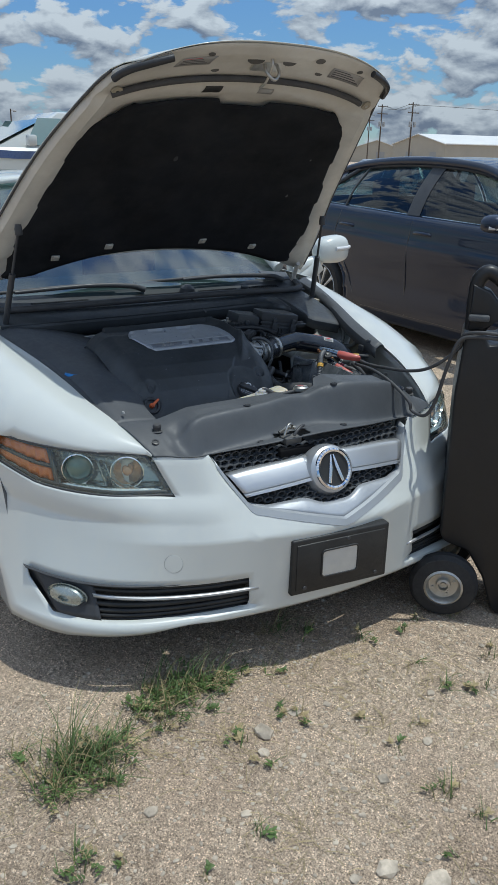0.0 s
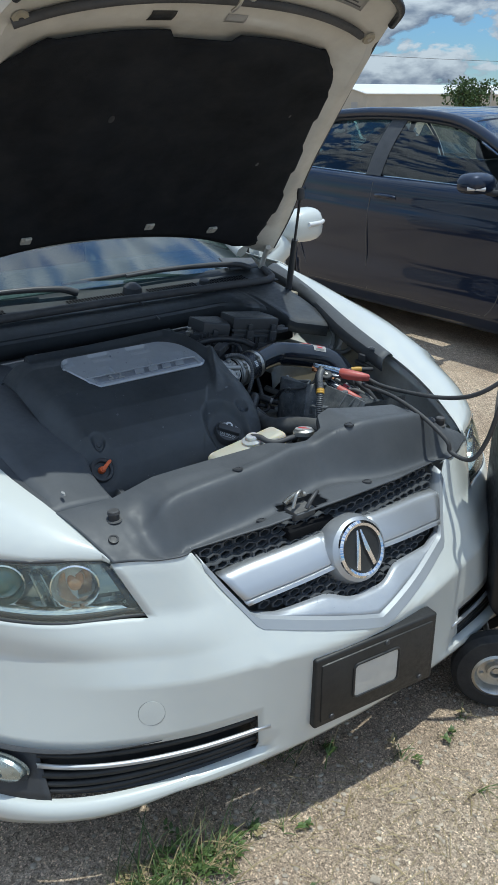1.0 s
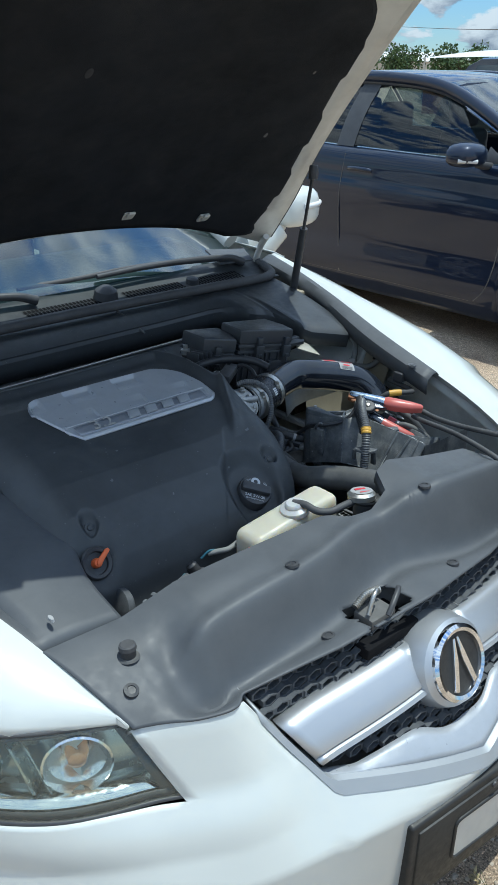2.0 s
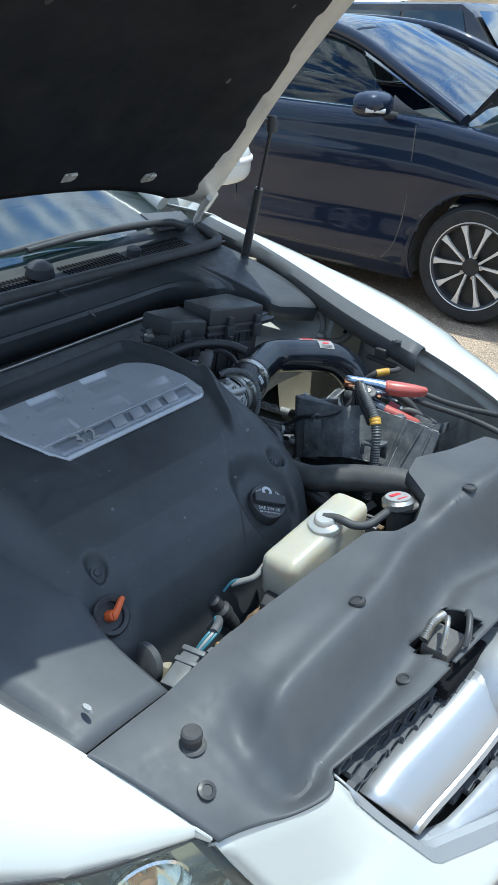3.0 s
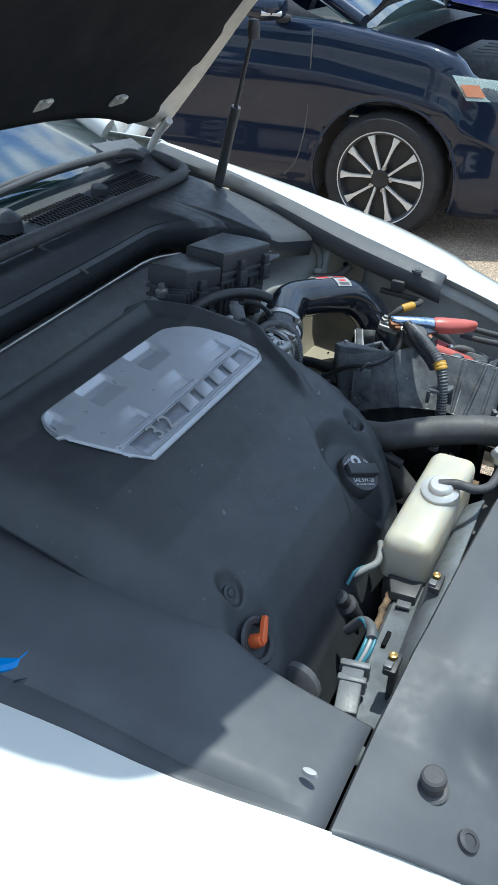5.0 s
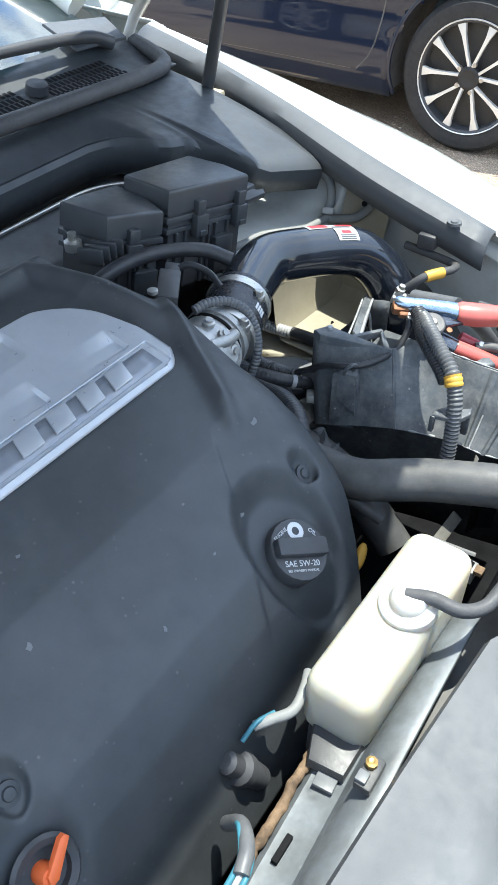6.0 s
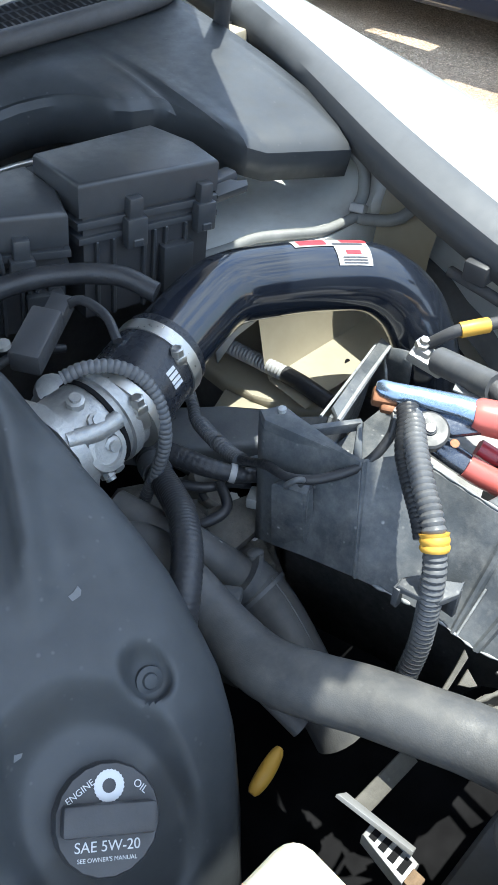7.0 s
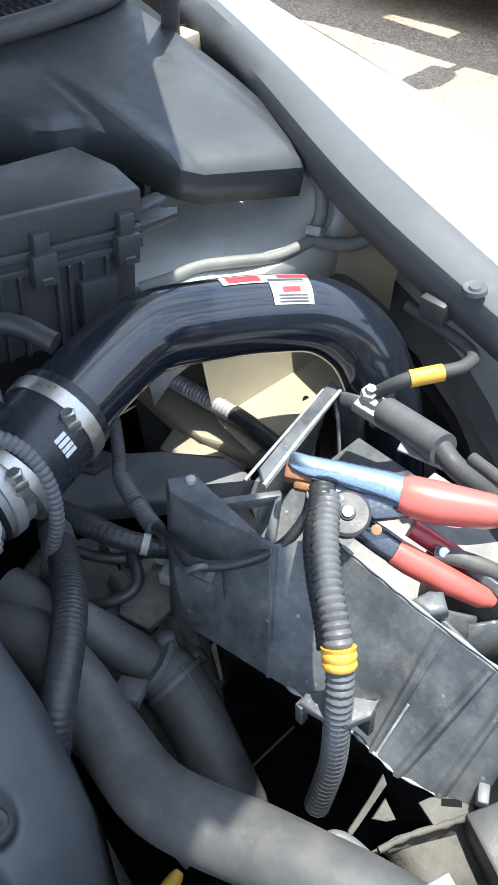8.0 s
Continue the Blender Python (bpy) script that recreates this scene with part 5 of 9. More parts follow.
part("cap_seal_mark", lathe([(0.0045, 0.0136), (0.009, 0.0139), (0.010, 0.0136)], cm @ pose(0, 0.0195, 0), 48, lambda k: 1.0 if k % 2 else 0.95), INK, oil, "white round seal")
# dipstick
dm = ec_frame(DIPST.x, DIPST.y, 0.004)
dip = part("dipstick", lathe([(0.009, -0.012), (0.009, 0.004), (0.007, 0.010), (0, 0.011)], dm, 18), ORANGE, cover, "orange dipstick handle")
part("dipstick_grip", prism([(-0.007, -0.006), (0.004, -0.008), (0.040, 0.022), (0.037, 0.030), (0.030, 0.030), (-0.004, 0.006)], dm @ Matrix.Translation((0, 0, 0.008)) @ Matrix.Diagonal((0.66, 0.60, 1, 1)), 0.006, 0.0015), ORANGE, dip)
part("dipstick_seat", lathe([(0.030, 0.003), (0.027, 0.006), (0.021, 0.004), (0.019, -0.010), (0.0, -0.010)], dm, 24), BLACK, cover)
for hx, hy in ((0.048, 0.652), (-0.382, 0.648)):
    hm = ec_frame(hx, hy, 0.0)
    part("cover_bolt", lathe([(0.0105, -0.003), (0.0100, 0.0015), (0.006, 0.002), (0.005, 0.004), (0, 0.005)], hm, 20), COVERBLK, cover)

# chips and scuffs in the cover's skin
for x, y, a, b, turn in ((0.040, 0.712, 0.006, 0.004, 30), (-0.048, 0.668, 0.005, 0.003, -20), (-0.115, 0.652, 0.0022, 0.0016, 10), (-0.30, 0.70, 0.004, 0.003, 50), (-0.25, 0.76, 0.0025, 0.0018, 0), (-0.10, 0.70, 0.0018, 0.0014, 0), (-0.205, 0.64, 0.003, 0.002, 70), (-0.36, 0.80, 0.0025, 0.002, 40)):
    part("scuff", prism([(-a, -b * 0.4), (-a * 0.2, -b), (a * 0.7, -b * 0.6), (a, b * 0.3), (a * 0.1, b * 0.5), (-a * 0.5, b)], ec_frame(x, y, 0.0) @ pose(0, 0, 0, 0, 0, turn), 0.0004), PLUGG, cover, "pale chip")
# cowl: panel, rubber seal, vents
COWL_Y = [(-0.74, 1.235), (0.20, 1.235), (0.30, 1.238), (0.36, 1.236), (0.395, 1.225), (0.415, 1.200), (0.432, 1.160), (0.450, 1.146), (0.480, 1.142), (0.498, 1.122), (0.505, 1.085), (0.508, 1.045), (0.516, 1.026), (0.535, 1.018), (0.655, 0.985), (0.70, 1.04)]
COWL_Z = [(-0.7, 0.895), (0.3, 0.905), (0.43, 0.910), (0.49, 0.900), (0.508, 0.884), (0.54, 0.868), (0.66, 0.842)]


def cowl_front(x):
    return lerp(COWL_Y, x)


cw = []
for x in mirror_list([0, 0.1, 0.2]) + span(0.25, 0.40, 12) + span(0.405, 0.545, 36) + [0.56, 0.58, 0.60, 0.62, 0.64, 0.648, 0.655, 0.66, 0.67, 0.69]:
    yf, zf = cowl_front(x), lerp(COWL_Z, x)
    lip = 0.055 if x < 0.50 else 0.045
    row = [(x, yf + 0.010, zf - lip), (x, yf + 0.003, zf - 0.020), (x, yf + 0.002, zf - 0.008), (x, yf + 0.008, zf)]
    for t in span(0.06, 1, 12):
        row.append((x, yf + (1.345 - yf) * t, zf + (0.930 - zf) * t ** 0.8 + 0.006 * math.sin(math.pi * t)))
    cw.append(row)
cw = [[(-0.72, *p[1:]) for p in cw[0]], [(-0.5, *p[1:]) for p in cw[0]]] + cw
thick(part("cowl_panel", grid(cw), COVERBLK, car, "dark grey plastic cowl panel"), 0.003)
part("cowl_joint", tube([(0.13, 1.225, 0.892), (0.12, 1.28, 0.918), (0.115, 1.335, 0.934)], 0.003, 4, 5), DARK, car)
part("cowl_lower_edge", tube([(-0.6, 1.225, 0.835), (-0.2, 1.222, 0.843), (0.2, 1.225, 0.850), (0.33, 1.222, 0.852), (0.40, 1.19, 0.85)], 0.0035, 5, 6), STEEL, car, "thin bright edge below the cowl")
trough = [[(x, 1.245 - 0.10 * t, 0.842 - 0.05 * t + 0.012 * math.sin(3 * t)) for t in span(0, 1, 6)] for x in span(-0.55, 0.43, 30)]
thick(part("cowl_trough", grid(trough), PLUGG, car, "dusty grey trough below the cowl"), 0.003)
seal = [(-0.74, 1.44, 0.945), (-0.68, 1.36, 0.942), (-0.4, 1.335, 0.945), (0.0, 1.33, 0.948), (0.4, 1.325, 0.945), (0.60, 1.325, 0.942), (0.685, 1.35, 0.94), (0.72, 1.41, 0.945), (0.74, 1.47, 0.95)]
part("cowl_seal", tube(seal, 0.014, 8, 10), RUBBER, car, "black rubber weatherstrip across the cowl")
vent_rows = [[(x, 1.35 + 0.15 * t, 0.932 + 0.035 * t - 0.01 * math.sin(math.pi * t)) for t in span(0, 1, 7)] for x in span(-0.72, 0.72, 25)]
vents = part("cowl_vents", grid(vent_rows), COVERBLK, car, "black cowl trim with vent slots")
thick(vents, 0.004)
for x0, x1 in ((-0.55, -0.30), (-0.10, 0.16), (0.20, 0.40), (0.44, 0.62)):
    n = int((x1 - x0) / 0.011)
    bm = bmesh.new()
    for k in range(n):
        for r in range(4):
            xx, t = x0 + 0.011 * k, 0.12 + 0.13 * r
            base = Vector((xx, 1.35 + 0.15 * t, 0.932 + 0.035 * t - 0.01 * math.sin(math.pi * t) + 0.002))
            q = [bm.verts.new(base + Vector(d)) for d in ((0, 0, 0.001), (0.0075, 0, 0.001), (0.0075, 0.015, 0.0042), (0, 0.015, 0.0042))]
            bm.faces.new(q)
    part("vent_mesh", bm, VOID, vents)
part("cowl_clip", lathe([(0.020, 0), (0.018, 0.014), (0.010, 0.018), (0, 0.018)], pose(0.425, 1.41, 0.943, 12), 14), BLACK, vents)
part("wiper_pivot", lathe([(0.035, 0), (0.030, 0.022), (0.014, 0.034), (0, 0.036)], pose(0.14, 1.425, 0.945, 10), 18), BLACK, vents)
# wipers
for a in ([(0.66, 1.455, 0.965), (0.60, 1.462, 0.985), (0.45, 1.468, 0.995), (0.30, 1.47, 0.998), (0.14, 1.465, 0.995)], [(-0.05, 1.455, 0.965), (-0.12, 1.46, 0.985), (-0.30, 1.47, 0.995), (-0.60, 1.48, 0.985)]):
    arm = part("wiper", tube(a, lambda t: 0.013 - 0.006 * t, 6, 8), BLACK, car, "black windscreen wiper")
    part("wiper_blade", tube([Vector(p) + Vector((-0.05, 0.018, 0.0)) for p in a[1:]] + [Vector(a[-1]) + Vector((-0.22, 0.04, -0.005))], 0.007, 5, 6), RUBBER, arm)
part("corner_cover", prism([(0.0, 0.0), (0.13, -0.02), (0.16, 0.05), (0.02, 0.09)], pose(0.57, 1.455, 0.968, 18, 0, 8), 0.006, 0.002), APRONBLK, car, "grey cowl corner piece")

# strip beside the wing, on the car's left
strip_rows = []
for y in span(0.665, 1.50, 30):
    x, z = ease(WING_X, y) - 0.004, ease(WING_Z, y) + 0.002
    w = 0.045 + 0.006 * math.sin(9 * y)
    strip_rows.append([(x, y, z - 0.002), (x - 0.010, y, z + 0.007), (x - 0.024, y, z + 0.006), (x - w, y, z - 0.006), (x - w - 0.006, y, z - 0.022), (x - w - 0.004, y, z - 0.045)])
strip = part("wing_seal_strip", grid(strip_rows), APRONBLK, car, "dark grey plastic seal strip along the wing")
thick(strip, 0.003)
m = frame_at((0.603, 0.722, 0.829), (1, 0.4, 0), (-0.05, 0, 1))
part("strip_screw", lathe([(0.012, -0.002), (0.011, 0.002), (0.006, 0.001), (0.005, 0.003), (0, 0.003)], m, 18), DUSTBLK, strip, "dull screw")
part("strip_clip", box(0.595, 0.625, 0.745, 0.775, 0.775, 0.80, 0.004), BLACK, strip)

# coolant reservoir
def tank_body():
    bm = box(-0.150, 0.050, 0.452, 0.522, 0.652, 0.738, 0.017, 4)
    for v in bm.verts:
        t = (v.co.x + 0.152) / 0.214
        if v.co.z > 0.69:
            v.co.z += -0.004 + 0.040 * t
        v.co.y += 0.010 * (1 - t) - 0.006 * t
        if v.co.z < 0.66:
            v.co.x += 0.02 * (1 - t)
    return bm


tank = part("coolant_reservoir", tank_body(), TANK, car, "yellowed white plastic coolant reservoir")
cap_m = frame_at((-0.038, 0.482, 0.757), (1, 0, 0.19), (-0.19, 0.0, 1))
part("reservoir_cap", lathe([(0.029, -0.006), (0.028, 0.003), (0.022, 0.006), (0.0185, 0.007), (0.0175, 0.012), (0.0145, 0.015), (0, 0.0155)], cap_m, 32), TANKCAP, tank, "milky white plastic cap")
part("overflow_hose", tube([(-0.038, 0.486, 0.767), (-0.031, 0.462, 0.771), (-0.026, 0.436, 0.767), (-0.008, 0.419, 0.766), (0.020, 0.413, 0.770), (0.046, 0.410, 0.772)], 0.0070, 8, 12), RUBBER, tank, "thin black overflow hose")
part("tank_bracket", box(-0.150, 0.02, 0.472, 0.522, 0.60, 0.658, 0.008), BLACK, tank, "black tank holder")

# radiator neck, cap and upper hose
part("fan_shroud", box(-0.38, 0.38, 0.378, 0.44, 0.40, 0.66, 0.012), DARK, car, "black radiator fan shroud")
part("neck_elbow", tube([(0.075, 0.405, 0.735), (0.105, 0.385, 0.750), (0.125, 0.375, 0.735), (0.135, 0.372, 0.69)], 0.027, 6, 14), BLACK, car, "black radiator end tank")
neck = part("radiator_neck", lathe([(0.024, -0.05), (0.024, -0.01), (0.029, -0.004), (0.029, 0.0)], pose(0.075, 0.405, 0.772, -6, 4), 24), BLACK, car)
rad_cap = part("radiator_cap", lathe([(0.0265, -0.006), (0.027, 0.004), (0.022, 0.009), (0.0, 0.010)], pose(0.066, 0.408, 0.778, -8, 4), 28, lambda k: 1.06 if k % 14 < 3 else 1.0), STEEL, neck, "bright metal radiator cap with a red and white label")
part("cap_label", lathe([(0, 0.0110), (0.021, 0.0104)], pose(0.066, 0.408, 0.778, -8, 4), 24), LABELG, neck, "white label with red print")
part("cap_label_bar", box(-0.012, 0.010, 0.003, 0.010, 0.0106, 0.0114, 0, 1, pose(0.066, 0.408, 0.778, -8, 4, -20)), LABELR, neck)
part("cap_label_bar", box(-0.009, 0.011, -0.011, -0.008, 0.0106, 0.0114, 0, 1, pose(0.066, 0.408, 0.778, -8, 4, -20)), LABELR, neck)
hose_pts = [(0.187, 0.371, 0.69), (0.196, 0.396, 0.718), (0.199, 0.426, 0.733), (0.187, 0.470, 0.737), (0.173, 0.510, 0.733), (0.160, 0.548, 0.727), (0.147, 0.580, 0.720), (0.136, 0.625, 0.706), (0.139, 0.680, 0.698), (0.143, 0.730, 0.701), (0.140, 0.775, 0.708), (0.125, 0.81, 0.70)]
hose = part("radiator_hose", tube(hose_pts, 0.0255, 8, 18), HOSE, car, "thick ribbed black radiator hose")
part("hose_clamp", tube([(0.1990, 0.418, 0.7300), (0.1985, 0.428, 0.7335), (0.1950, 0.442, 0.7352)], 0.0275, 3, 24), GALV, hose, "broad pale steel hose clamp")
part("clamp_window", prism([(-0.010, -0.004), (-0.008, -0.006), (0.010, -0.006), (0.012, -0.003), (0.012, 0.003), (0.010, 0.006), (-0.008, 0.006), (-0.010, 0.004)], frame_at((0.184, 0.426, 0.7575), (0.75, 0.0, 0.55), (-0.5, 0.0, 0.8)), 0.0008), HOSE, hose, "slot in the clamp")
part("vent_pipe", tube([(0.118, 0.704, 0.703), (0.122, 0.685, 0.697), (0.127, 0.655, 0.688), (0.131, 0.620, 0.675), (0.135, 0.585, 0.660)], 0.0085, 6, 10), RUBBER, hose, "thin rubber pipe beside the hose")
part("pipe_clip", box(-0.008, 0.008, -0.005, 0.005, -0.002, 0.012, 0.002, 2, pose(0.119, 0.702, 0.706, 20, 10, 40)), WORNEDGE, hose, "pale spring clip")

# fuse boxes
def fuse_box(corners, hgt, label, latches):
    """A box under a clipped lid; corners of the lid's top: left rear, right rear, right front, left front."""
    L_, B_, R_, F_ = (Vector(p) for p in corners)
    c = (L_ + B_ + R_ + F_) / 4
    ax_, up_ = (R_ - F_ + B_ - L_).normalized(), (R_ - F_).cross(B_ - R_)
    fm = frame_at(c, ax_, up_ if up_.z > 0 else -up_)
    inv = fm.inverted()
    poly = [inv @ p for p in (F_, R_, B_.lerp(R_, 0.55) + ax_ * 0.010, B_, L_)]
    poly = [(p.x, p.y) for p in poly]

    def grown(k):
        return [(a * k, b * k) for a, b in poly]
    f = part("fuse_box", prism(grown(0.93), fm @ Matrix.Translation((0, 0, -hgt)), hgt - 0.03, 0.004), BLACK, car, label)
    part("lid", prism(grown(1.0), fm @ Matrix.Translation((0, 0, -0.034)), 0.034, 0.005, 3), FUSEBLK, f, "black plastic lid with rounded edges")
    part("lid_rim", prism(grown(1.035), fm @ Matrix.Translation((0, 0, -0.046)), 0.008, 0.002), FUSEBLK, f)
    part("lid_rim", prism(grown(1.02), fm @ Matrix.Translation((0, 0, -0.062)), 0.007, 0.002), FUSEBLK, f)
    (fx, fy), (rx, ry) = poly[0], poly[1]
    face = Vector((rx - fx, ry - fy, 0))
    out = Vector((face.y, -face.x, 0)).normalized()
    for k in latches:
        q = Vector((fx, fy, 0)) + face * k
        lm = fm @ frame_at(q, face, (0, 0, 1))
        part("lid_latch", join(box(-0.012, 0.012, -0.013, 0.0, -0.072, -0.040, 0.002, 2, lm), box(-0.008, 0.008, -0.010, 0.002, -0.044, -0.020, 0.002, 2, lm), box(-0.006, 0.006, -0.015, -0.008, -0.070, -0.062, 0.001, 1, lm)), FUSEBLK, f, "plastic snap latch")
    for k in (0.10, 0.22, 0.45, 0.53, 0.62, 0.78):
        q = Vector((fx, fy, 0)) * 0.96 + face * k * 0.96
        part("rib", box(-0.002, 0.002, -0.004, 0.006, -hgt, -0.062, 0.0008, 1, fm @ frame_at(q, face, (0, 0, 1))), FUSEBLK, f)
    q = Vector((fx, fy, 0)) + face * 0.68
    part("side_pocket", box(-0.018, 0.020, -0.010, 0.004, -hgt + 0.012, -0.082, 0.002, 2, fm @ frame_at(q, face, (0, 0, 1))), FUSEBLK, f)
    return f


FUSEBLK = mat("satin_fuse_box_plastic", (0.046, 0.049, 0.053), 0.36, var=0.15, scale=9, bump=0.06, fine=900, dust=0.3, dustcol=(0.10, 0.105, 0.11), rvar=0.08)
fuse_box(((0.292, 1.105, 0.920), (0.448, 1.113, 0.896), (0.446, 0.997, 0.893), (0.284, 1.018, 0.915)), 0.15, "black fuse box with a clipped lid", (0.36, 0.88))
fuse_box(((0.178, 1.118, 0.922), (0.290, 1.122, 0.901), (0.266, 1.014, 0.897), (0.186, 1.043, 0.906)), 0.13, "lower black relay box with a clipped lid", (0.45,))
part("side_clip", prism([(0, 0), (0.040, 0.002), (0.044, 0.012), (0.030, 0.010), (0.026, 0.018), (0.0, 0.016)], frame_at((0.440, 0.998, 0.845), (0.9, -0.2, 0.0), (0, -0.4, 1)), 0.010, 0.002), FUSEBLK, car, "black clip beside the fuse box")
for k in range(4):
    part("terminal_fin", box(-0.003, 0.003, -0.018, 0.018, -0.012, 0.012, 0.003, 2, pose(0.150 + 0.013 * k, 1.045, 0.868, 0, 0, 20)), FUSEBLK, car, "black terminal cover fin")
part("fuse_box_bracket", box(0.445, 0.485, 1.01, 1.03, 0.838, 0.862, 0.004), BLACK, car)
part("relay_terminal", lathe([(0.012, 0), (0.012, 0.012), (0.006, 0.014), (0.006, 0.024), (0, 0.024)], pose(0.150, 1.075, 0.870), 12), STEEL, car)

# air intake: throttle body, sleeve, gloss pipe
thr = part("throttle_body", tube([(0.080, 0.850, 0.800), (0.140, 0.858, 0.798), (0.190, 0.863, 0.797)], 0.041, 4, 24), ALU, car, "cast aluminium throttle body")
part("throttle_flange", tube([(0.108, 0.853, 0.799), (0.120, 0.855, 0.799)], 0.050, 2, 10), ALU, thr)
part("throttle_rim", tube([(0.166, 0.860, 0.7975), (0.176, 0.862, 0.797)], 0.0445, 2, 28), ALU, thr)
part("throttle_gap", tube([(0.159, 0.8595, 0.7975), (0.163, 0.860, 0.7975)], 0.0430, 2, 28), VOID, thr)
for k in range(5):
    a = 0.2 + 0.55 * k
    c = Vector((0.142, 0.858, 0.798)) + 0.042 * (Vector((0, 0, 1)) * math.cos(a) + Vector((0.20, -0.98, 0)) * math.sin(a))
    part("casting_boss", lathe([(0.008, -0.008), (0.008, 0.004), (0.005, 0.005), (0.005, 0.008), (0, 0.008)], frame_at(c, (1, 0, 0), c - Vector((0.142, 0.858, 0.798))), 10), ALU, thr)
part("throttle_rib", tube([(0.115, 0.826, 0.832), (0.142, 0.822, 0.826), (0.165, 0.826, 0.822)], 0.008, 4, 8), ALU, thr)
motor_m = frame_at((0.140, 0.830, 0.803), (1, 0.2, 0), (0.25, -0.85, 0.45))
part("throttle_motor", lathe([(0.021, -0.02), (0.021, 0.014), (0.019, 0.020), (0.014, 0.021), (0.013, 0.018), (0, 0.018)], motor_m, 24), ALU, thr, "round cast motor housing")
part("motor_lug", box(0.010, 0.030, -0.008, 0.008, 0.0, 0.012, 0.003, 2, motor_m), ALU, thr)
part("sensor_plug", box(-0.030, 0.030, -0.014, 0.014, -0.010, 0.014, 0.003, 2, pose(0.160, 0.925, 0.852, 8, -6, 34)), BLACK, thr, "black sensor plug")
part("plug_head", box(-0.018, 0.018, -0.010, 0.010, -0.008, 0.010, 0.002, 2, pose(0.196, 0.948, 0.850, 8, -6, 34)), BLACK, thr)
part("plug_screw", lathe([(0.007, 0), (0.007, 0.004), (0.004, 0.005), (0, 0.005)], pose(0.128, 0.922, 0.866), 12), ALU, thr)
SLEEVE = mat("satin_black_silicone", (0.018, 0.020, 0.025), 0.28, var=0.12, scale=20, rvar=0.06, dust=0.12, dustcol=(0.06, 0.06, 0.065))
sleeve = part("intake_sleeve", tube([(0.185, 0.860, 0.795), (0.215, 0.869, 0.799), (0.266, 0.886, 0.803)], 0.0435, 4, 28), SLEEVE, car, "black silicone coupling sleeve with a white mark")
for a, b in (((0.184, 0.8600, 0.7950), (0.194, 0.8630, 0.7965)), ((0.244, 0.8785, 0.8012), (0.257, 0.8828, 0.8023))):
    cl = part("worm_clamp", tube([a, Vector(a).lerp(Vector(b), 0.5), b], 0.0452, 2, 28), STEEL, car, "steel worm-drive clamp")
    c = Vector(a).lerp(Vector(b), 0.5) + Vector((-0.001, -0.0325, 0.026))
    part("clamp_housing", join(box(-0.0075, 0.0075, -0.008, 0.006, -0.026, -0.004, 0.002, 2, Matrix.Translation(c)), box(-0.006, 0.006, -0.009, 0.004, -0.006, 0.002, 0.002, 2, Matrix.Translation(c))), STEEL, cl)
    part("clamp_screw", lathe([(0.0062, 0.0), (0.0062, 0.007), (0.0045, 0.008), (0.0, 0.0075)], Matrix.Translation(c + Vector((0, -0.002, 0.002))), 6), STEEL, cl)
for k in range(4):
    a = 0.95 + 0.11 * k
    up_ = Vector((-0.07, 0, 1)).normalized() * math.cos(a) + Vector((0.28, -0.96, 0)).normalized() * math.sin(a)
    part("mark_bar", box(-0.006, 0.006, -0.0018, 0.0018, 0, 0.0008, 0, 1, frame_at(Vector((0.226, 0.8725, 0.7995)) + up_ * 0.0434, (0.95, 0.3, 0.05), up_)), LABELW, sleeve, "white printed mark")
pipe_pts = [(0.245, 0.879, 0.802), (0.315, 0.901, 0.806), (0.372, 0.912, 0.806), (0.43, 0.897, 0.797), (0.487, 0.875, 0.785), (0.535, 0.850, 0.770), (0.562, 0.822, 0.742), (0.568, 0.795, 0.705), (0.570, 0.778, 0.65), (0.572, 0.765, 0.55)]
pipe = part("intake_pipe", tube(pipe_pts, 0.0385, 10, 28), GLOSS, car, "gloss black tubular air intake pipe")


def pipe_label(t0, t1, a0, a1, mt, lift):
    line = spline(pipe_pts, 10)
    rows = []
    for i in range(int(t0), int(t1) + 1):
        t = (line[i + 1] - line[i - 1]).normalized()
        ref = (Vector((0, 0, 1)) - t.z * t).normalized()
        side = t.cross(ref)
        rows.append([line[i] + (0.0385 + lift) * (math.cos(a) * ref + math.sin(a) * side) for a in span(a0, a1, 8)])
    return part("pipe_label", grid(rows), mt, pipe, "red and silver printed label")


pipe_label(32, 46, -0.30, 0.10, LABELG, 0.0006)
pipe_label(33, 38, -0.24, 0.04, LABELR, 0.0010)
pipe_label(41, 46, -0.24, -0.06, LABELR, 0.0010)
pipe_label(39, 45, -0.02, 0.06, INKD, 0.0010)
pipe_label(39, 46, 0.12, 0.75, LABELG, 0.0008)
pipe_label(41, 44, 0.28, 0.42, LABELR, 0.0014)
for k in range(3):
    pipe_label(40, 45, 0.50 + 0.08 * k, 0.53 + 0.08 * k, INKD, 0.0014)

# battery tray and what stands round it
WALL_T = [(0.285, 0.780, 0.780), (0.290, 0.725, 0.783), (0.297, 0.671, 0.785), (0.322, 0.652, 0.785), (0.332, 0.641, 0.785), (0.331, 0.600, 0.785), (0.330, 0.567, 0.785), (0.332, 0.505, 0.783), (0.338, 0.470, 0.776)]
WALL_B = [(0.245, 0.747, 0.660), (0.249, 0.690, 0.682), (0.253, 0.635, 0.700), (0.257, 0.612, 0.703), (0.260, 0.590, 0.705), (0.263, 0.568, 0.707), (0.264, 0.553, 0.708), (0.264, 0.519, 0.706), (0.284, 0.466, 0.697)]


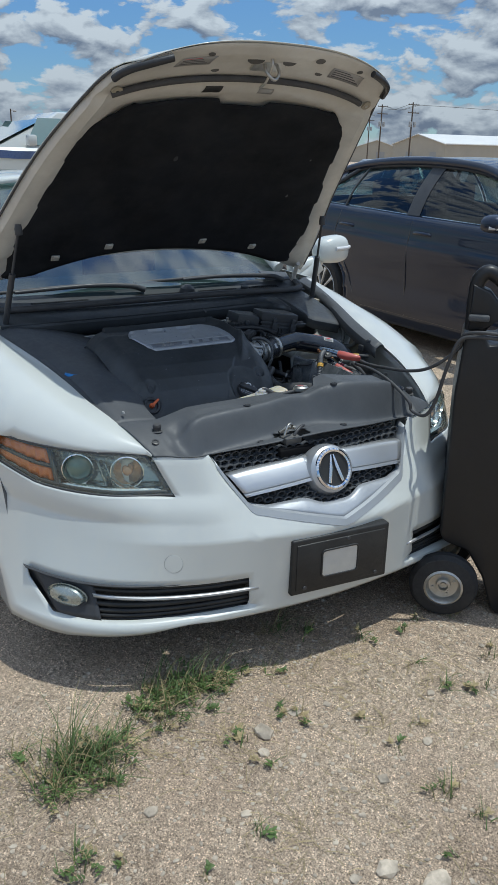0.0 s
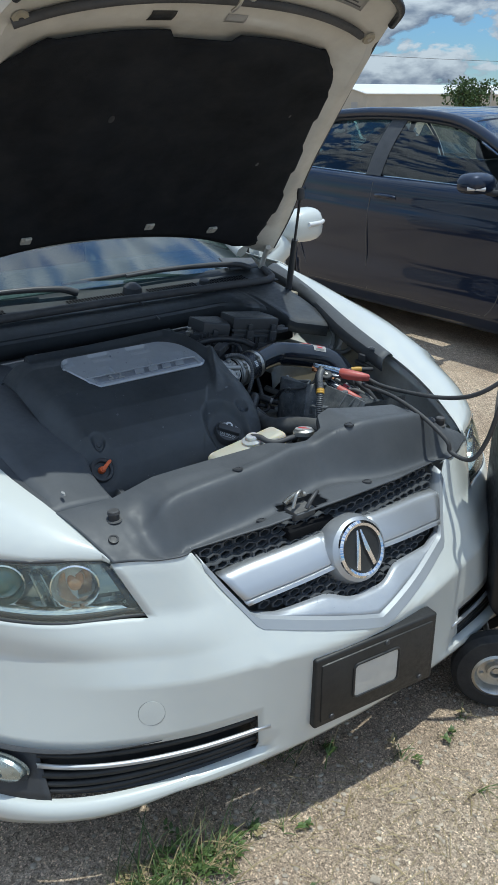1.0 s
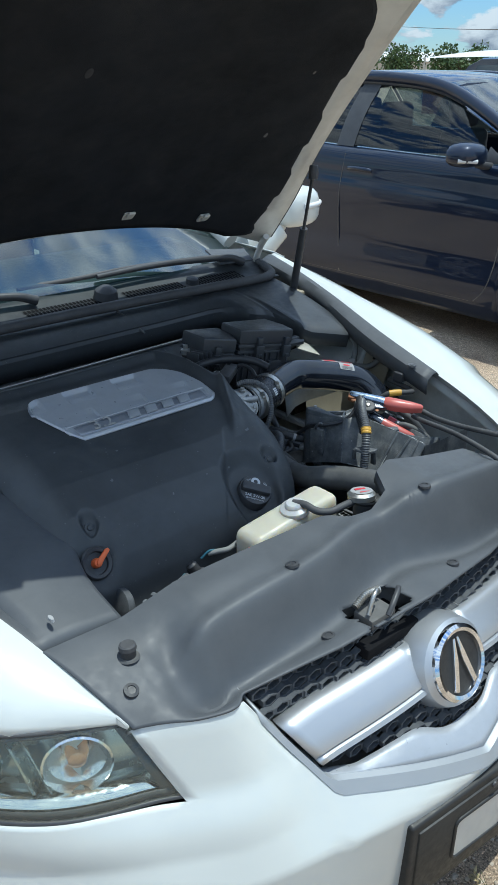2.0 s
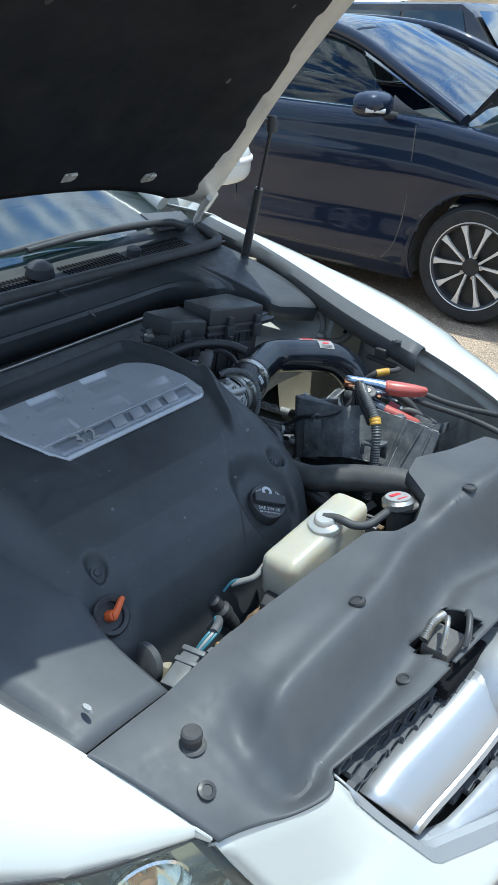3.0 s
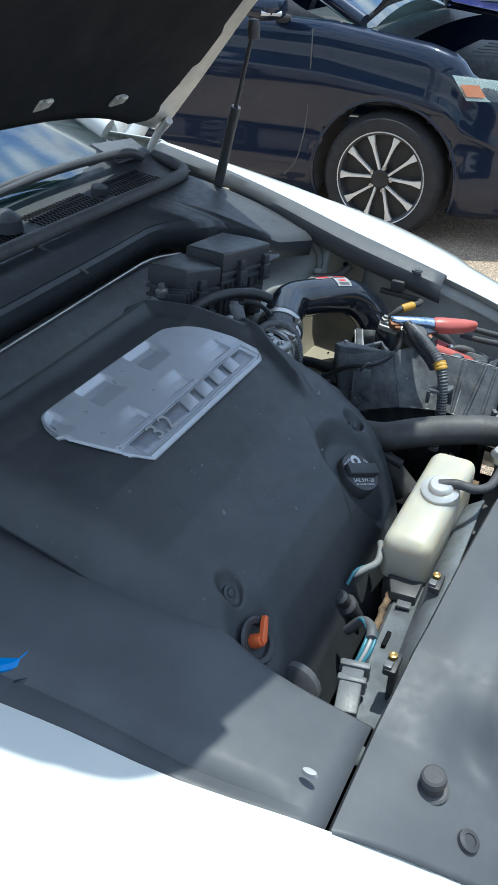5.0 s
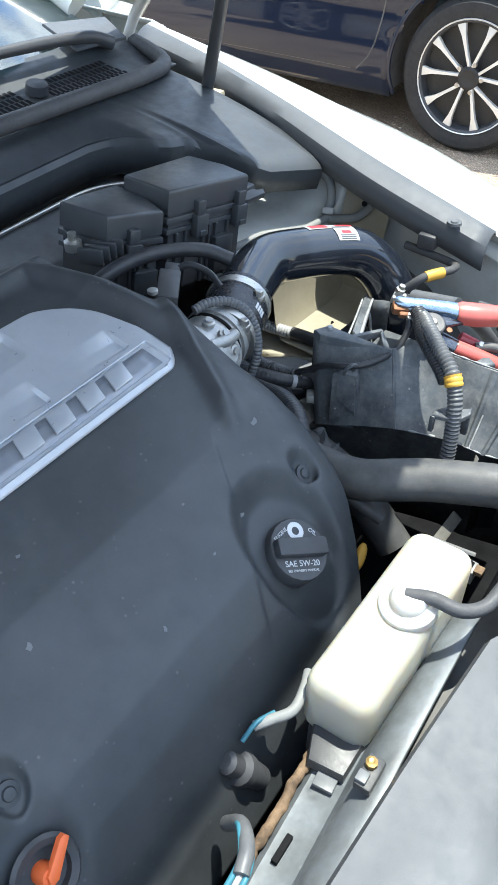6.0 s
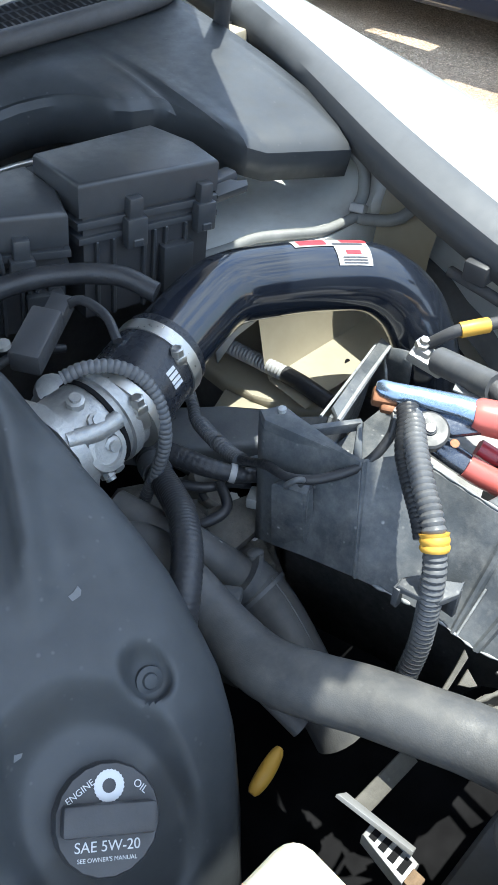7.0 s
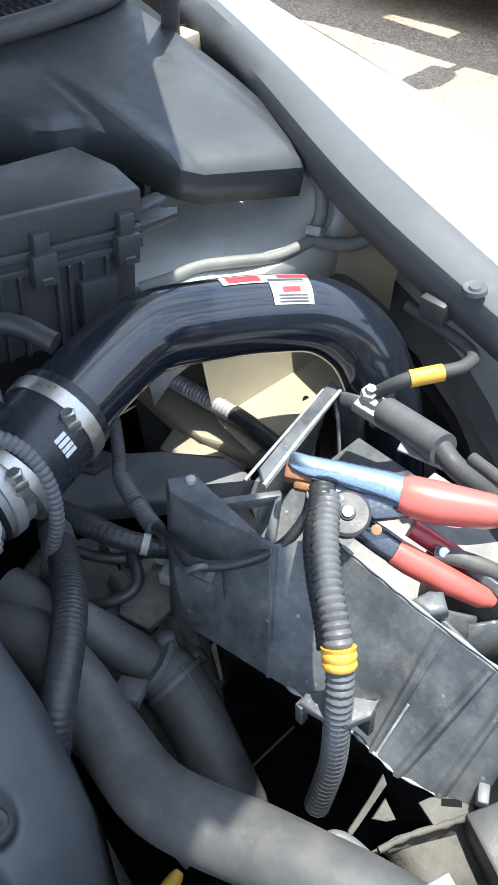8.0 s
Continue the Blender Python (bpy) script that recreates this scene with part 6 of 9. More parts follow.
def wall_pt(t, v, out=0.0):
    """On the tray's near wall: t 0..1 from its rear corner to its front end, v 0..1 from the upper to the lower edge."""
    k = min(int(t * 8), 7)
    f = t * 8 - k
    a = Vector(WALL_T[k]).lerp(Vector(WALL_T[k + 1]), f)
    b = Vector(WALL_B[k]).lerp(Vector(WALL_B[k + 1]), f)
    return a.lerp(b, v) + Vector((-out, -0.2 * out, 0.3 * out))


rows = []
for t in span(0, 1, 49):
    chip = 0.004 * noise.noise(Vector((t * 23, 0, 0))) if t > 0.5 else 0.0
    bow = -0.004 * math.sin(math.pi * min(1, max(0, (t - 0.5) / 0.5)))
    row = [wall_pt(t, 0) + Vector((0.004, 0, -0.10)), wall_pt(t, 0) + Vector((0.004, 0, -0.002)), wall_pt(t, 0) + Vector((0.003, 0, 0.001))]
    row += [wall_pt(t, v, bow * math.sin(math.pi * v)) for v in span(0, 1, 9)]
    row += [wall_pt(t, 1 + chip) + Vector((0.006, 0, -0.003)), wall_pt(t, 1) + Vector((0.045, 0.01, -0.012)), wall_pt(t, 1) + Vector((0.050, 0.01, -0.20))]
    rows.append(row)
tray = part("battery_tray", grid(rows), TRAYBLK, car, "dusty black plastic battery tray without a battery", sharp=30)
thick(tray, 0.003)
for t0, w in ((0.800, 0.0022), (0.880, 0.0026), (0.945, 0.0022), (0.265, 0.0018)):
    ridge = [[wall_pt(t0 + d, v, h) for d, h in ((-0.010, 0.0), (-0.004, w), (0.004, w), (0.010, 0.0))] for v in span(0.0, 1.0, 7)]
    part("tray_rib", grid(ridge), TRAYBLK, tray)
part("worn_edge", tube([wall_pt(t, 0) + Vector((0.002, 0, 0.0015)) for t in span(0.52, 0.99, 24)], lambda t: 0.0011 + 0.0005 * math.sin(41 * t), 2, 6), WORNEDGE, tray, "pale chipped edge")
part("worn_edge", tube([wall_pt(t, 0.995, 0.0008) for t in span(0.70, 0.98, 20)], lambda t: 0.0008 + 0.0006 * math.sin(37 * t), 2, 5), WORNEDGE, tray, "pale chipped edge")
part("worn_edge", tube([wall_pt(0.815, v, 0.001) for v in span(0.55, 0.99, 6)], 0.0010, 2, 5), WORNEDGE, tray, "pale chipped edge")
part("worn_edge", tube([wall_pt(t, 0.99, 0.001) for t in span(0.36, 0.56, 12)], lambda t: 0.0006 + 0.0014 * max(0, math.sin(9 * t)), 2, 5), WORNEDGE, tray, "pale chipped edge")
part("tray_side_wall", grid([[Vector((0.292, 0.776, 0.770)).lerp(Vector((0.362, 0.758, 0.736)), u) + Vector((0, 0, -d)) for d in (0, 0.02, 0.25)] for u in span(0, 1, 7)]), TRAYBLK, tray)
part("tray_end_wall", grid([[(x, 0.470 + 0.004 * math.sin(30 * x), 0.776 - 0.06 * (x - 0.338)), (x, 0.468, 0.70), (x, 0.475, 0.60)] for x in span(0.338, 0.50, 8)]), TRAYBLK, tray)
# dusty tray plastic made much paler, so that sunlight is in its colour
TRAYLIT = mat("sunlit_dusty_tray_plastic", (0.27, 0.265, 0.255), 0.75, var=0.3, scale=30, bump=0.3, fine=300, dust=0.5, dustcol=(0.14, 0.14, 0.14))
part("tray_floor", box(0.336, 0.52, 0.475, 0.68, 0.675, 0.682, 0.002), TRAYLIT, tray, "dusty tray floor, paled as if sunlit")
# rear sheet added to keep sun patches off the bay floor below
part("tray_floor", box(0.288, 0.52, 0.683, 0.775, 0.655, 0.661, 0.002), TRAYBLK, tray, "black rear floor added to the tray to block the sun")
for x0, y0, x1, y1, d in ((0.346, 0.560, 0.368, 0.538, 0.09), (0.352, 0.535, 0.392, 0.515, 0.10), (0.362, 0.505, 0.42, 0.490, 0.10), (0.346, 0.560, 0.346, 0.520, 0.08), (0.395, 0.60, 0.402, 0.500, 0.09)):
    fin = [[(x0 + (x1 - x0) * u, y0 + (y1 - y0) * u, 0.776 - 0.012 * u - v * d) for v in (0, 0.5, 1)] for u in span(0, 1, 4)]
    thick(part("tray_fin", grid(fin), TRAYBLK, tray, "scuffed upright fin"), 0.003)
part("tray_hump", prism([(0.334, 0.572), (0.349, 0.568), (0.356, 0.560), (0.346, 0.548), (0.334, 0.556)], pose(0, 0, 0.776), 0.010, 0.004, 3), TRAYBLK, tray)
# the open corner frame of the tray
part("tray_frame_bar", prism([(0.285, 0.779), (0.278, 0.766), (0.298, 0.670), (0.299, 0.677), (0.302, 0.735), (0.306, 0.768)], pose(0, 0, 0.772), 0.012, 0.003), TRAYBLK, tray, "broad scuffed corner of the tray")
part("tray_frame_bar", prism([(0.302, 0.737), (0.300, 0.729), (0.340, 0.702), (0.343, 0.708)], pose(0, 0, 0.771), 0.010, 0.002), TRAYBLK, tray, "scuffed black frame bar")
part("tray_frame_bar", prism([(0.341, 0.704), (0.333, 0.704), (0.297, 0.680), (0.299, 0.670)], pose(0, 0, 0.771), 0.010, 0.002), TRAYBLK, tray, "scuffed black frame bar")
part("frame_stop", lathe([(0.004, 0), (0.004, 0.004), (0, 0.005)], pose(0.297, 0.762, 0.784), 10), WORNEDGE, tray)
part("tray_post", prism([(0.245, 0.725), (0.256, 0.693), (0.272, 0.701), (0.264, 0.721)], pose(0, 0, 0.670), 0.088, 0.003), TRAYBLK, tray, "small post with a cable clip")
part("post_flap", grid([[(0.247, 0.720, 0.757), (0.243, 0.716, 0.72)], [(0.2535, 0.697, 0.757), (0.252, 0.692, 0.70)], [(0.268, 0.697, 0.757), (0.262, 0.688, 0.672)]]), TRAYBLK, tray)
part("cable_holder", tube([(0.250, 0.712, 0.758), (0.246, 0.708, 0.768), (0.250, 0.701, 0.776), (0.257, 0.699, 0.772), (0.258, 0.703, 0.762)], 0.0026, 5, 6), DUSTBLK, tray)
gus = frame_at((0.361, 0.754, 0.737), (0.157, 0.059, -0.034), (-0.35, 0.9, 0.1))
gusset = part("tray_gusset", prism([(0.0, 0.0), (-0.01, 0.02), (0.03, 0.085), (0.150, 0.085), (0.168, 0.020), (0.172, 0.0)], gus, 0.004, 0.001), TRAYBLK, tray, "black gusset plate with worn edges")
part("gusset_flange", prism([(-0.008, -0.010), (0.176, -0.010), (0.180, 0.006), (0.010, 0.006)], frame_at((0.361, 0.754, 0.739), (0.157, 0.059, -0.034), (-0.2, -0.45, 1)), 0.004, 0.0015), TRAYBLK, gusset, "scuffed flange")
part("flange_edge", tube([(0.358, 0.745, 0.742), (0.44, 0.776, 0.724), (0.522, 0.805, 0.706)], 0.0020, 4, 6), WORNEDGE, gusset, "pale worn edge")
part("flange_edge", tube([(0.350, 0.760, 0.743), (0.43, 0.788, 0.726), (0.512, 0.818, 0.707)], 0.0016, 4, 6), WORNEDGE, gusset, "pale worn edge")
thick(part("gusset_return", grid([[(0.520, 0.806, z), (0.530, 0.790, z), (0.532, 0.778, z)] for z in (0.706, 0.68, 0.64, 0.60)]), TRAYBLK, gusset, "folded end of the gusset"), 0.003)
part("flange_edge", tube([(0.520, 0.812, 0.705), (0.516, 0.800, 0.66), (0.508, 0.79, 0.62)], 0.0022, 4, 6), WORNEDGE, gusset, "pale worn edge")
# cream inner wing behind the pipe
tw = [(0.446, 1.10), (0.440, 1.0), (0.446, 0.955), (0.462, 0.893), (0.488, 0.866), (0.53, 0.858), (0.58, 0.880), (0.618, 0.918), (0.66, 0.99), (0.66, 1.10)]
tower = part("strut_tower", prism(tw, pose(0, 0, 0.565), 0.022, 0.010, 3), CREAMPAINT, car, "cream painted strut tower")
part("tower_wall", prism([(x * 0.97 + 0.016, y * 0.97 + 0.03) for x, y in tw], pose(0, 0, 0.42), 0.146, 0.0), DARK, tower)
part("panel_hole", lathe([(0, 0.0022), (0.0055, 0.002)], frame_at((0.564, 0.896, 0.6045), (1, 0, 0), (0, -1.6, 1)), 12), VOID, tower)
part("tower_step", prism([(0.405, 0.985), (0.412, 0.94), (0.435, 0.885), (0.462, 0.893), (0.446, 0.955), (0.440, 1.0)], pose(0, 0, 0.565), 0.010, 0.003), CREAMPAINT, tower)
shelf = []
shelf_y = span(0.872, 1.20, 34)
for y in shelf_y:
    drop = 0.14 * min(1, max(0, (0.970 - y) / 0.022))
    row = []
    for x, z in ((0.735, 0.842), (0.722, 0.835), (0.708, 0.80), (0.698, 0.775), (0.688, 0.757), (0.665, 0.744), (0.63, 0.742), (0.59, 0.745), (0.55, 0.748), (0.51, 0.75), (0.47, 0.748), (0.43, 0.742), (0.40, 0.72)):
        dent = 0.010 * math.exp(-((x - 0.53) / 0.035) ** 2 - ((y - 0.99) / 0.03) ** 2)
        row.append((x - 0.10 * (1.0 - min(y, 1.0)), y, z - (drop if x < 0.69 else 0.3 * drop if x < 0.72 else 0) - dent - 0.12 * max(0, 0.95 - y) * (x > 0.69)))
    shelf.append(row)
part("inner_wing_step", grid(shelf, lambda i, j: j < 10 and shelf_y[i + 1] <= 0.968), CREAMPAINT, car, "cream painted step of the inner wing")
slope = part("inner_wing_slope", grid(shelf, lambda i, j: shelf_y[i + 1] > 0.968), BAYPAINT, car, "dusty grey-white panel below the cowl corner")
thick(slope, 0.002)
part("panel_hole", lathe([(0, 0.001), (0.0055, 0.0005)], frame_at((0.686, 0.915, 0.780), (0, 1, 0), (-1, -0.1, 0.6)), 12), VOID, slope)
part("wing_harness", tube([(0.672, 1.02, 0.835), (0.676, 0.985, 0.812), (0.668, 0.972, 0.78), (0.656, 0.972, 0.752), (0.668, 0.940, 0.752), (0.682, 0.922, 0.757), (0.694, 0.905, 0.776)], 0.0080, 8, 8), HARNESS, car, "pale taped harness on the inner wing")
part("wing_harness", tube([(0.656, 0.970, 0.752), (0.625, 0.975, 0.750), (0.595, 0.982, 0.750), (0.552, 1.008, 0.753), (0.520, 1.024, 0.755), (0.487, 1.030, 0.754), (0.455, 1.045, 0.750)], 0.0070, 8, 8), HARNESS, car, "pale taped harness on the inner wing")
part("harness_clip", box(-0.012, 0.012, -0.010, 0.010, -0.004, 0.008, 0.003, 2, pose(0.657, 0.970, 0.760, 0, 30, 20)), LABELG, car, "pale harness clip")
arm = part("engine_mount_arm", prism([(0.20, 1.04), (0.276, 0.940), (0.402, 0.838), (0.432, 0.850), (0.432, 0.890), (0.377, 0.938), (0.345, 0.988), (0.29, 1.03)][::-1], pose(0, 0, 0.590), 0.026, 0.008, 3), MOUNTG, car, "dusty grey engine mount arm")
part("mount_bolt", lathe([(0.020, 0.0), (0.020, 0.003), (0.012, 0.004), (0.012, 0.012), (0.008, 0.013), (0.008, 0.020), (0, 0.020)], pose(0.319, 0.985, 0.616), 6), DUSTBLK, arm, "dull hexagon bolt")
# wiring in corrugated conduit
def conduit(name, pts, r, label, mt=CONDUIT, tape=None):
    ob = part(name, tube(pts, r, 8, 10, ribs=r * 0.16, rib_len=0.0052), mt, car, label)
    if tape:
        part("yellow_tape", tube([Vector(p) for p in tape], r * 1.20, 4, 14, ribs=r * 0.10, rib_len=0.0052), YELLOW, ob, "yellow marking tape")
    return ob


conduit("battery_cable", [(0.336, 0.655, 0.822), (0.330, 0.647, 0.825), (0.308, 0.628, 0.825), (0.286, 0.604, 0.819), (0.268, 0.579, 0.806), (0.257, 0.566, 0.786), (0.249, 0.559, 0.765), (0.240, 0.553, 0.712), (0.232, 0.553, 0.675), (0.226, 0.554, 0.648)], 0.0098, "grey corrugated cable conduit", tape=[(0.2655, 0.5757, 0.8025), (0.2625, 0.5722, 0.798), (0.2595, 0.569, 0.7925)])
part("taped_cable", tube([(0.339, 0.660, 0.826), (0.328, 0.650, 0.823), (0.308, 0.636, 0.815), (0.290, 0.615, 0.808), (0.276, 0.595, 0.799), (0.266, 0.582, 0.790)], 0.0098, 6, 10, ribs=0.0006, rib_len=0.004), TAPE, car, "black taped cable in the split conduit")
loop = part("cable_clip", prism([(0.234, 0.581), (0.239, 0.562), (0.244, 0.549), (0.262, 0.542), (0.276, 0.546), (0.262, 0.556), (0.266, 0.566), (0.252, 0.574), (0.244, 0.583)], pose(0, 0, 0.755), 0.006, 0.002), DUSTBLK, car, "black plastic cable clip")
part("clip_tab", box(-0.004, 0.003, -0.003, 0.003, -0.022, 0.002, 0.001, 2, Matrix.Translation((0.237, 0.580, 0.757))), DUSTBLK, loop)
part("clip_tab", box(-0.003, 0.003, -0.006, 0.006, -0.032, 0.002, 0.001, 2, Matrix.Translation((0.266, 0.549, 0.757))), DUSTBLK, loop)
conduit("wiring_loom", [(0.150, 0.876, 0.846), (0.170, 0.868, 0.850), (0.192, 0.853, 0.846), (0.205, 0.836, 0.832), (0.208, 0.822, 0.806), (0.203, 0.817, 0.772), (0.192, 0.824, 0.733), (0.184, 0.838, 0.69), (0.18, 0.85, 0.64)], 0.0066, "thin corrugated wiring conduit")
conduit("wiring_loom", [(0.365, 1.005, 0.70), (0.346, 0.965, 0.680), (0.318, 0.918, 0.677), (0.301, 0.892, 0.681), (0.291, 0.855, 0.689), (0.283, 0.823, 0.697), (0.277, 0.802, 0.706)], 0.0072, "corrugated wiring conduit")
conduit("wiring_loom", [(0.300, 0.886, 0.683), (0.293, 0.864, 0.688), (0.288, 0.845, 0.692)], 0.0092, "short corrugated sleeve")
conduit("wiring_loom", [(0.287, 0.840, 0.693), (0.281, 0.815, 0.699), (0.276, 0.797, 0.708)], 0.0090, "short corrugated sleeve with an open end")
part("black_wire", tube([(0.279, 0.806, 0.704), (0.272, 0.782, 0.722), (0.262, 0.748, 0.750), (0.253, 0.715, 0.767), (0.264, 0.694, 0.771), (0.285, 0.678, 0.775), (0.306, 0.668, 0.782), (0.326, 0.664, 0.800), (0.338, 0.668, 0.818)], 0.0044, 7, 8), TAPE, car, "black wire in tape")
part("taped_loom", tube([(0.216, 0.875, 0.712), (0.205, 0.840, 0.718), (0.188, 0.795, 0.732), (0.170, 0.758, 0.748), (0.146, 0.724, 0.757), (0.120, 0.699, 0.748), (0.092, 0.68, 0.715)], 0.0135, 9, 14, ribs=0.0005, rib_len=0.0046), TAPE, car, "thick taped wiring loom")
part("loom_collar", tube([(0.209, 0.852, 0.716), (0.203, 0.835, 0.719)], 0.0152, 3, 14), DUSTBLK, car, "black loom collar")
part("taped_loom", tube([(0.205, 0.905, 0.722), (0.222, 0.872, 0.715), (0.236, 0.838, 0.713), (0.246, 0.812, 0.711), (0.264, 0.790, 0.704), (0.285, 0.774, 0.698)], lambda t: 0.0145 - 0.007 * t, 8, 12, ribs=0.0004, rib_len=0.006), TAPE, car, "taped wiring loom with frayed tape")
part("loom_tie", tube([(0.2590, 0.7955, 0.7060), (0.2630, 0.7910, 0.7042)], 0.0098, 2, 12), LABELG, car, "pale cable tie")
part("wire_connector", box(-0.014, 0.014, -0.008, 0.008, -0.007, 0.007, 0.002, 2, pose(0.289, 0.780, 0.704, 10, 20, 75)), PLUGG, car, "dirty grey wire connector")
part("wire_connector", box(-0.010, 0.012, -0.006, 0.006, -0.006, 0.006, 0.002, 2, pose(0.262, 0.765, 0.690, 0, 10, 30)), HARNESS, car, "dirty pale wire connector")
part("engine_wire", tube([(0.25, 0.80, 0.695), (0.235, 0.775, 0.690), (0.21, 0.78, 0.685), (0.19, 0.80, 0.68)], 0.0055, 6, 8), TAPE, car, "black engine wire")
part("engine_wire", tube([(0.178, 0.79, 0.715), (0.158, 0.785, 0.712), (0.140, 0.79, 0.708), (0.118, 0.80, 0.70)], 0.0075, 6, 10, ribs=0.0006, rib_len=0.004), TAPE, car, "short taped wire loop")
part("cast_bracket", prism([(0.0, 0.0), (0.05, -0.012), (0.062, 0.02), (0.02, 0.048), (-0.004, 0.03)], pose(0.225, 0.755, 0.645, 10, -12, 10), 0.012, 0.004), DIRTCAST, car, "dusty cast bracket")
conduit("wiring_loom", [(0.46, 1.081, 0.626), (0.463, 1.026, 0.624), (0.471, 0.974, 0.621), (0.477, 0.920, 0.621)], 0.0108, "dusty white corrugated conduit", LABELG)
part("conduit_end", tube([(0.477, 0.925, 0.621), (0.477, 0.890, 0.622), (0.478, 0.850, 0.618)], 0.0112, 4, 12), TAPE, car, "black taped conduit end")
part("vacuum_hose", tube([(0.10, 1.02, 0.84), (0.15, 1.005, 0.862), (0.21, 0.985, 0.866), (0.265, 0.95, 0.858), (0.285, 0.915, 0.845)], 0.010, 6, 10), TAPE, car, "black vacuum hose")
lower = part("lower_hose", tube([(0.150, 0.835, 0.712), (0.162, 0.800, 0.706), (0.176, 0.775, 0.698), (0.189, 0.753, 0.682), (0.203, 0.732, 0.660), (0.213, 0.718, 0.642)], 0.0185, 6, 18), HOSE, car, "black lower coolant hose with faded print")
part("hose_joint", tube([(0.207, 0.727, 0.652), (0.213, 0.717, 0.640), (0.214, 0.706, 0.634)], 0.0265, 3, 20), DUSTBLK, lower, "ribbed hose joint")
part("hose_joint", tube([(0.2045, 0.7305, 0.656), (0.2065, 0.7275, 0.6525)], 0.0300, 2, 20), DUSTBLK, lower)
part("hose_joint", tube([(0.2140, 0.7105, 0.6365), (0.2142, 0.7070, 0.6348)], 0.0300, 2, 20), DUSTBLK, lower)
part("joint_lug", box(-0.014, 0.012, -0.012, 0.012, -0.006, 0.006, 0.003, 2, pose(0.176, 0.712, 0.668, 0, 20, 35)), DUSTBLK, lower, "dusty square lug")
part("joint_lug", lathe([(0.008, -0.01), (0.008, 0.004), (0.005, 0.006), (0, 0.006)], pose(0.226, 0.727, 0.668, -20, 10), 12), DUSTBLK, lower)
part("lower_pipe", tube([(0.2138, 0.712, 0.6370), (0.210, 0.685, 0.630), (0.203, 0.655, 0.618), (0.195, 0.62, 0.598), (0.188, 0.58, 0.565)], lambda t: 0.0275 - 0.003 * t, 6, 18), HOSE, lower, "black moulded coolant pipe")
part("pipe_seam", tube([(0.222, 0.702, 0.661), (0.218, 0.675, 0.653), (0.211, 0.645, 0.640), (0.202, 0.61, 0.618)], 0.0011, 5, 5), DUSTBLK, lower)
# dusty gearbox casting under the wiring
gear = part("gearbox_casting", prism([(0.17, 0.70), (0.255, 0.70), (0.285, 0.76), (0.315, 0.815), (0.30, 0.90), (0.22, 0.95), (0.15, 0.92), (0.14, 0.78)], pose(0, 0, 0.52), 0.082, 0.018, 3), DIRTCAST, car, "dirt-caked cast gearbox housing")
for x0, y0, x1, y1 in ((0.255, 0.72, 0.262, 0.84), (0.275, 0.765, 0.272, 0.86), (0.16, 0.80, 0.29, 0.82)):
    part("casting_rib", tube([(x0, y0, 0.600), (0.5 * (x0 + x1), 0.5 * (y0 + y1), 0.606), (x1, y1, 0.603)], 0.006, 4, 6), DIRTCAST, gear)
for x, y in ((0.270, 0.775), (0.250, 0.735), (0.292, 0.83)):
    part("casting_bolt", lathe([(0.010, 0), (0.010, 0.004), (0.007, 0.005), (0.007, 0.012), (0, 0.012)], pose(x, y, 0.602), 6), STEEL, gear)
part("casting_rib", tube([(0.228, 0.705, 0.602), (0.246, 0.745, 0.610), (0.262, 0.785, 0.610), (0.278, 0.815, 0.603)], 0.0075, 5, 8), DIRTCAST, gear)
part("casting_rib", tube([(0.205, 0.735, 0.603), (0.226, 0.770, 0.612), (0.240, 0.805, 0.612), (0.250, 0.85, 0.604)], 0.0090, 5, 8), DIRTCAST, gear)
part("casting_plate", prism([(0.228, 0.742), (0.262, 0.735), (0.284, 0.782), (0.252, 0.800)], pose(0, 0, 0.598), 0.016, 0.005, 3), DIRTCAST, gear, "dirt-caked flat cover plate")
part("engine_fitting", lathe([(0.014, -0.030), (0.014, 0.006), (0.012, 0.009), (0.0, 0.009)], frame_at((0.254, 0.832, 0.672), (1, 0, 0), (0.15, -0.55, 0.8)), 20), DUSTSTEEL, car, "dusty grey round fitting among the wiring")
part("pipe_bracket", prism([(-0.004, -0.020), (0.004, -0.020), (0.006, 0.018), (-0.006, 0.018)], frame_at((0.160, 0.815, 0.700), (0.9, 0.3, 0.1), (0.1, -0.5, 0.8)), 0.003, 0.001), DUSTSTEEL, car, "small pale steel bracket by the loom")
part("engine_wire", tube([(0.205, 0.86, 0.70), (0.222, 0.83, 0.692), (0.240, 0.808, 0.690), (0.262, 0.80, 0.684), (0.280, 0.79, 0.676)], 0.0050, 6, 8), TAPE, car, "black engine wire")
part("engine_wire", tube([(0.215, 0.89, 0.705), (0.236, 0.862, 0.690), (0.250, 0.845, 0.672), (0.246, 0.820, 0.655)], 0.0040, 6, 8), TAPE, car, "black engine wire")
for k in range(5):
    part("print_bar", box(-0.0035, 0.0035, -0.0012, 0.0012, 0, 0.0006, 0, 1, pose(0.186 + 0.0035 * k, 0.776 - 0.0068 * k, 0.7135 - 0.0048 * k, 25, 20, -62)), HARNESS, lower)
part("yellow_dipstick", tube([(0.084, 0.591, 0.608), (0.103, 0.594, 0.611), (0.127, 0.600, 0.611)], lambda t: 0.0035 + 0.0040 * math.sin(math.pi * t) ** 0.5, 6, 10), YELLOW, car, "yellow transmission dipstick loop")
part("wing_cable", tube([(0.615, 0.80, 0.765), (0.60, 0.715, 0.765), (0.575, 0.700, 0.770), (0.550, 0.707, 0.773), (0.520, 0.725, 0.772), (0.505, 0.752, 0.745)], 0.0065, 6, 8), RUBBER, car, "black cable with yellow tape")
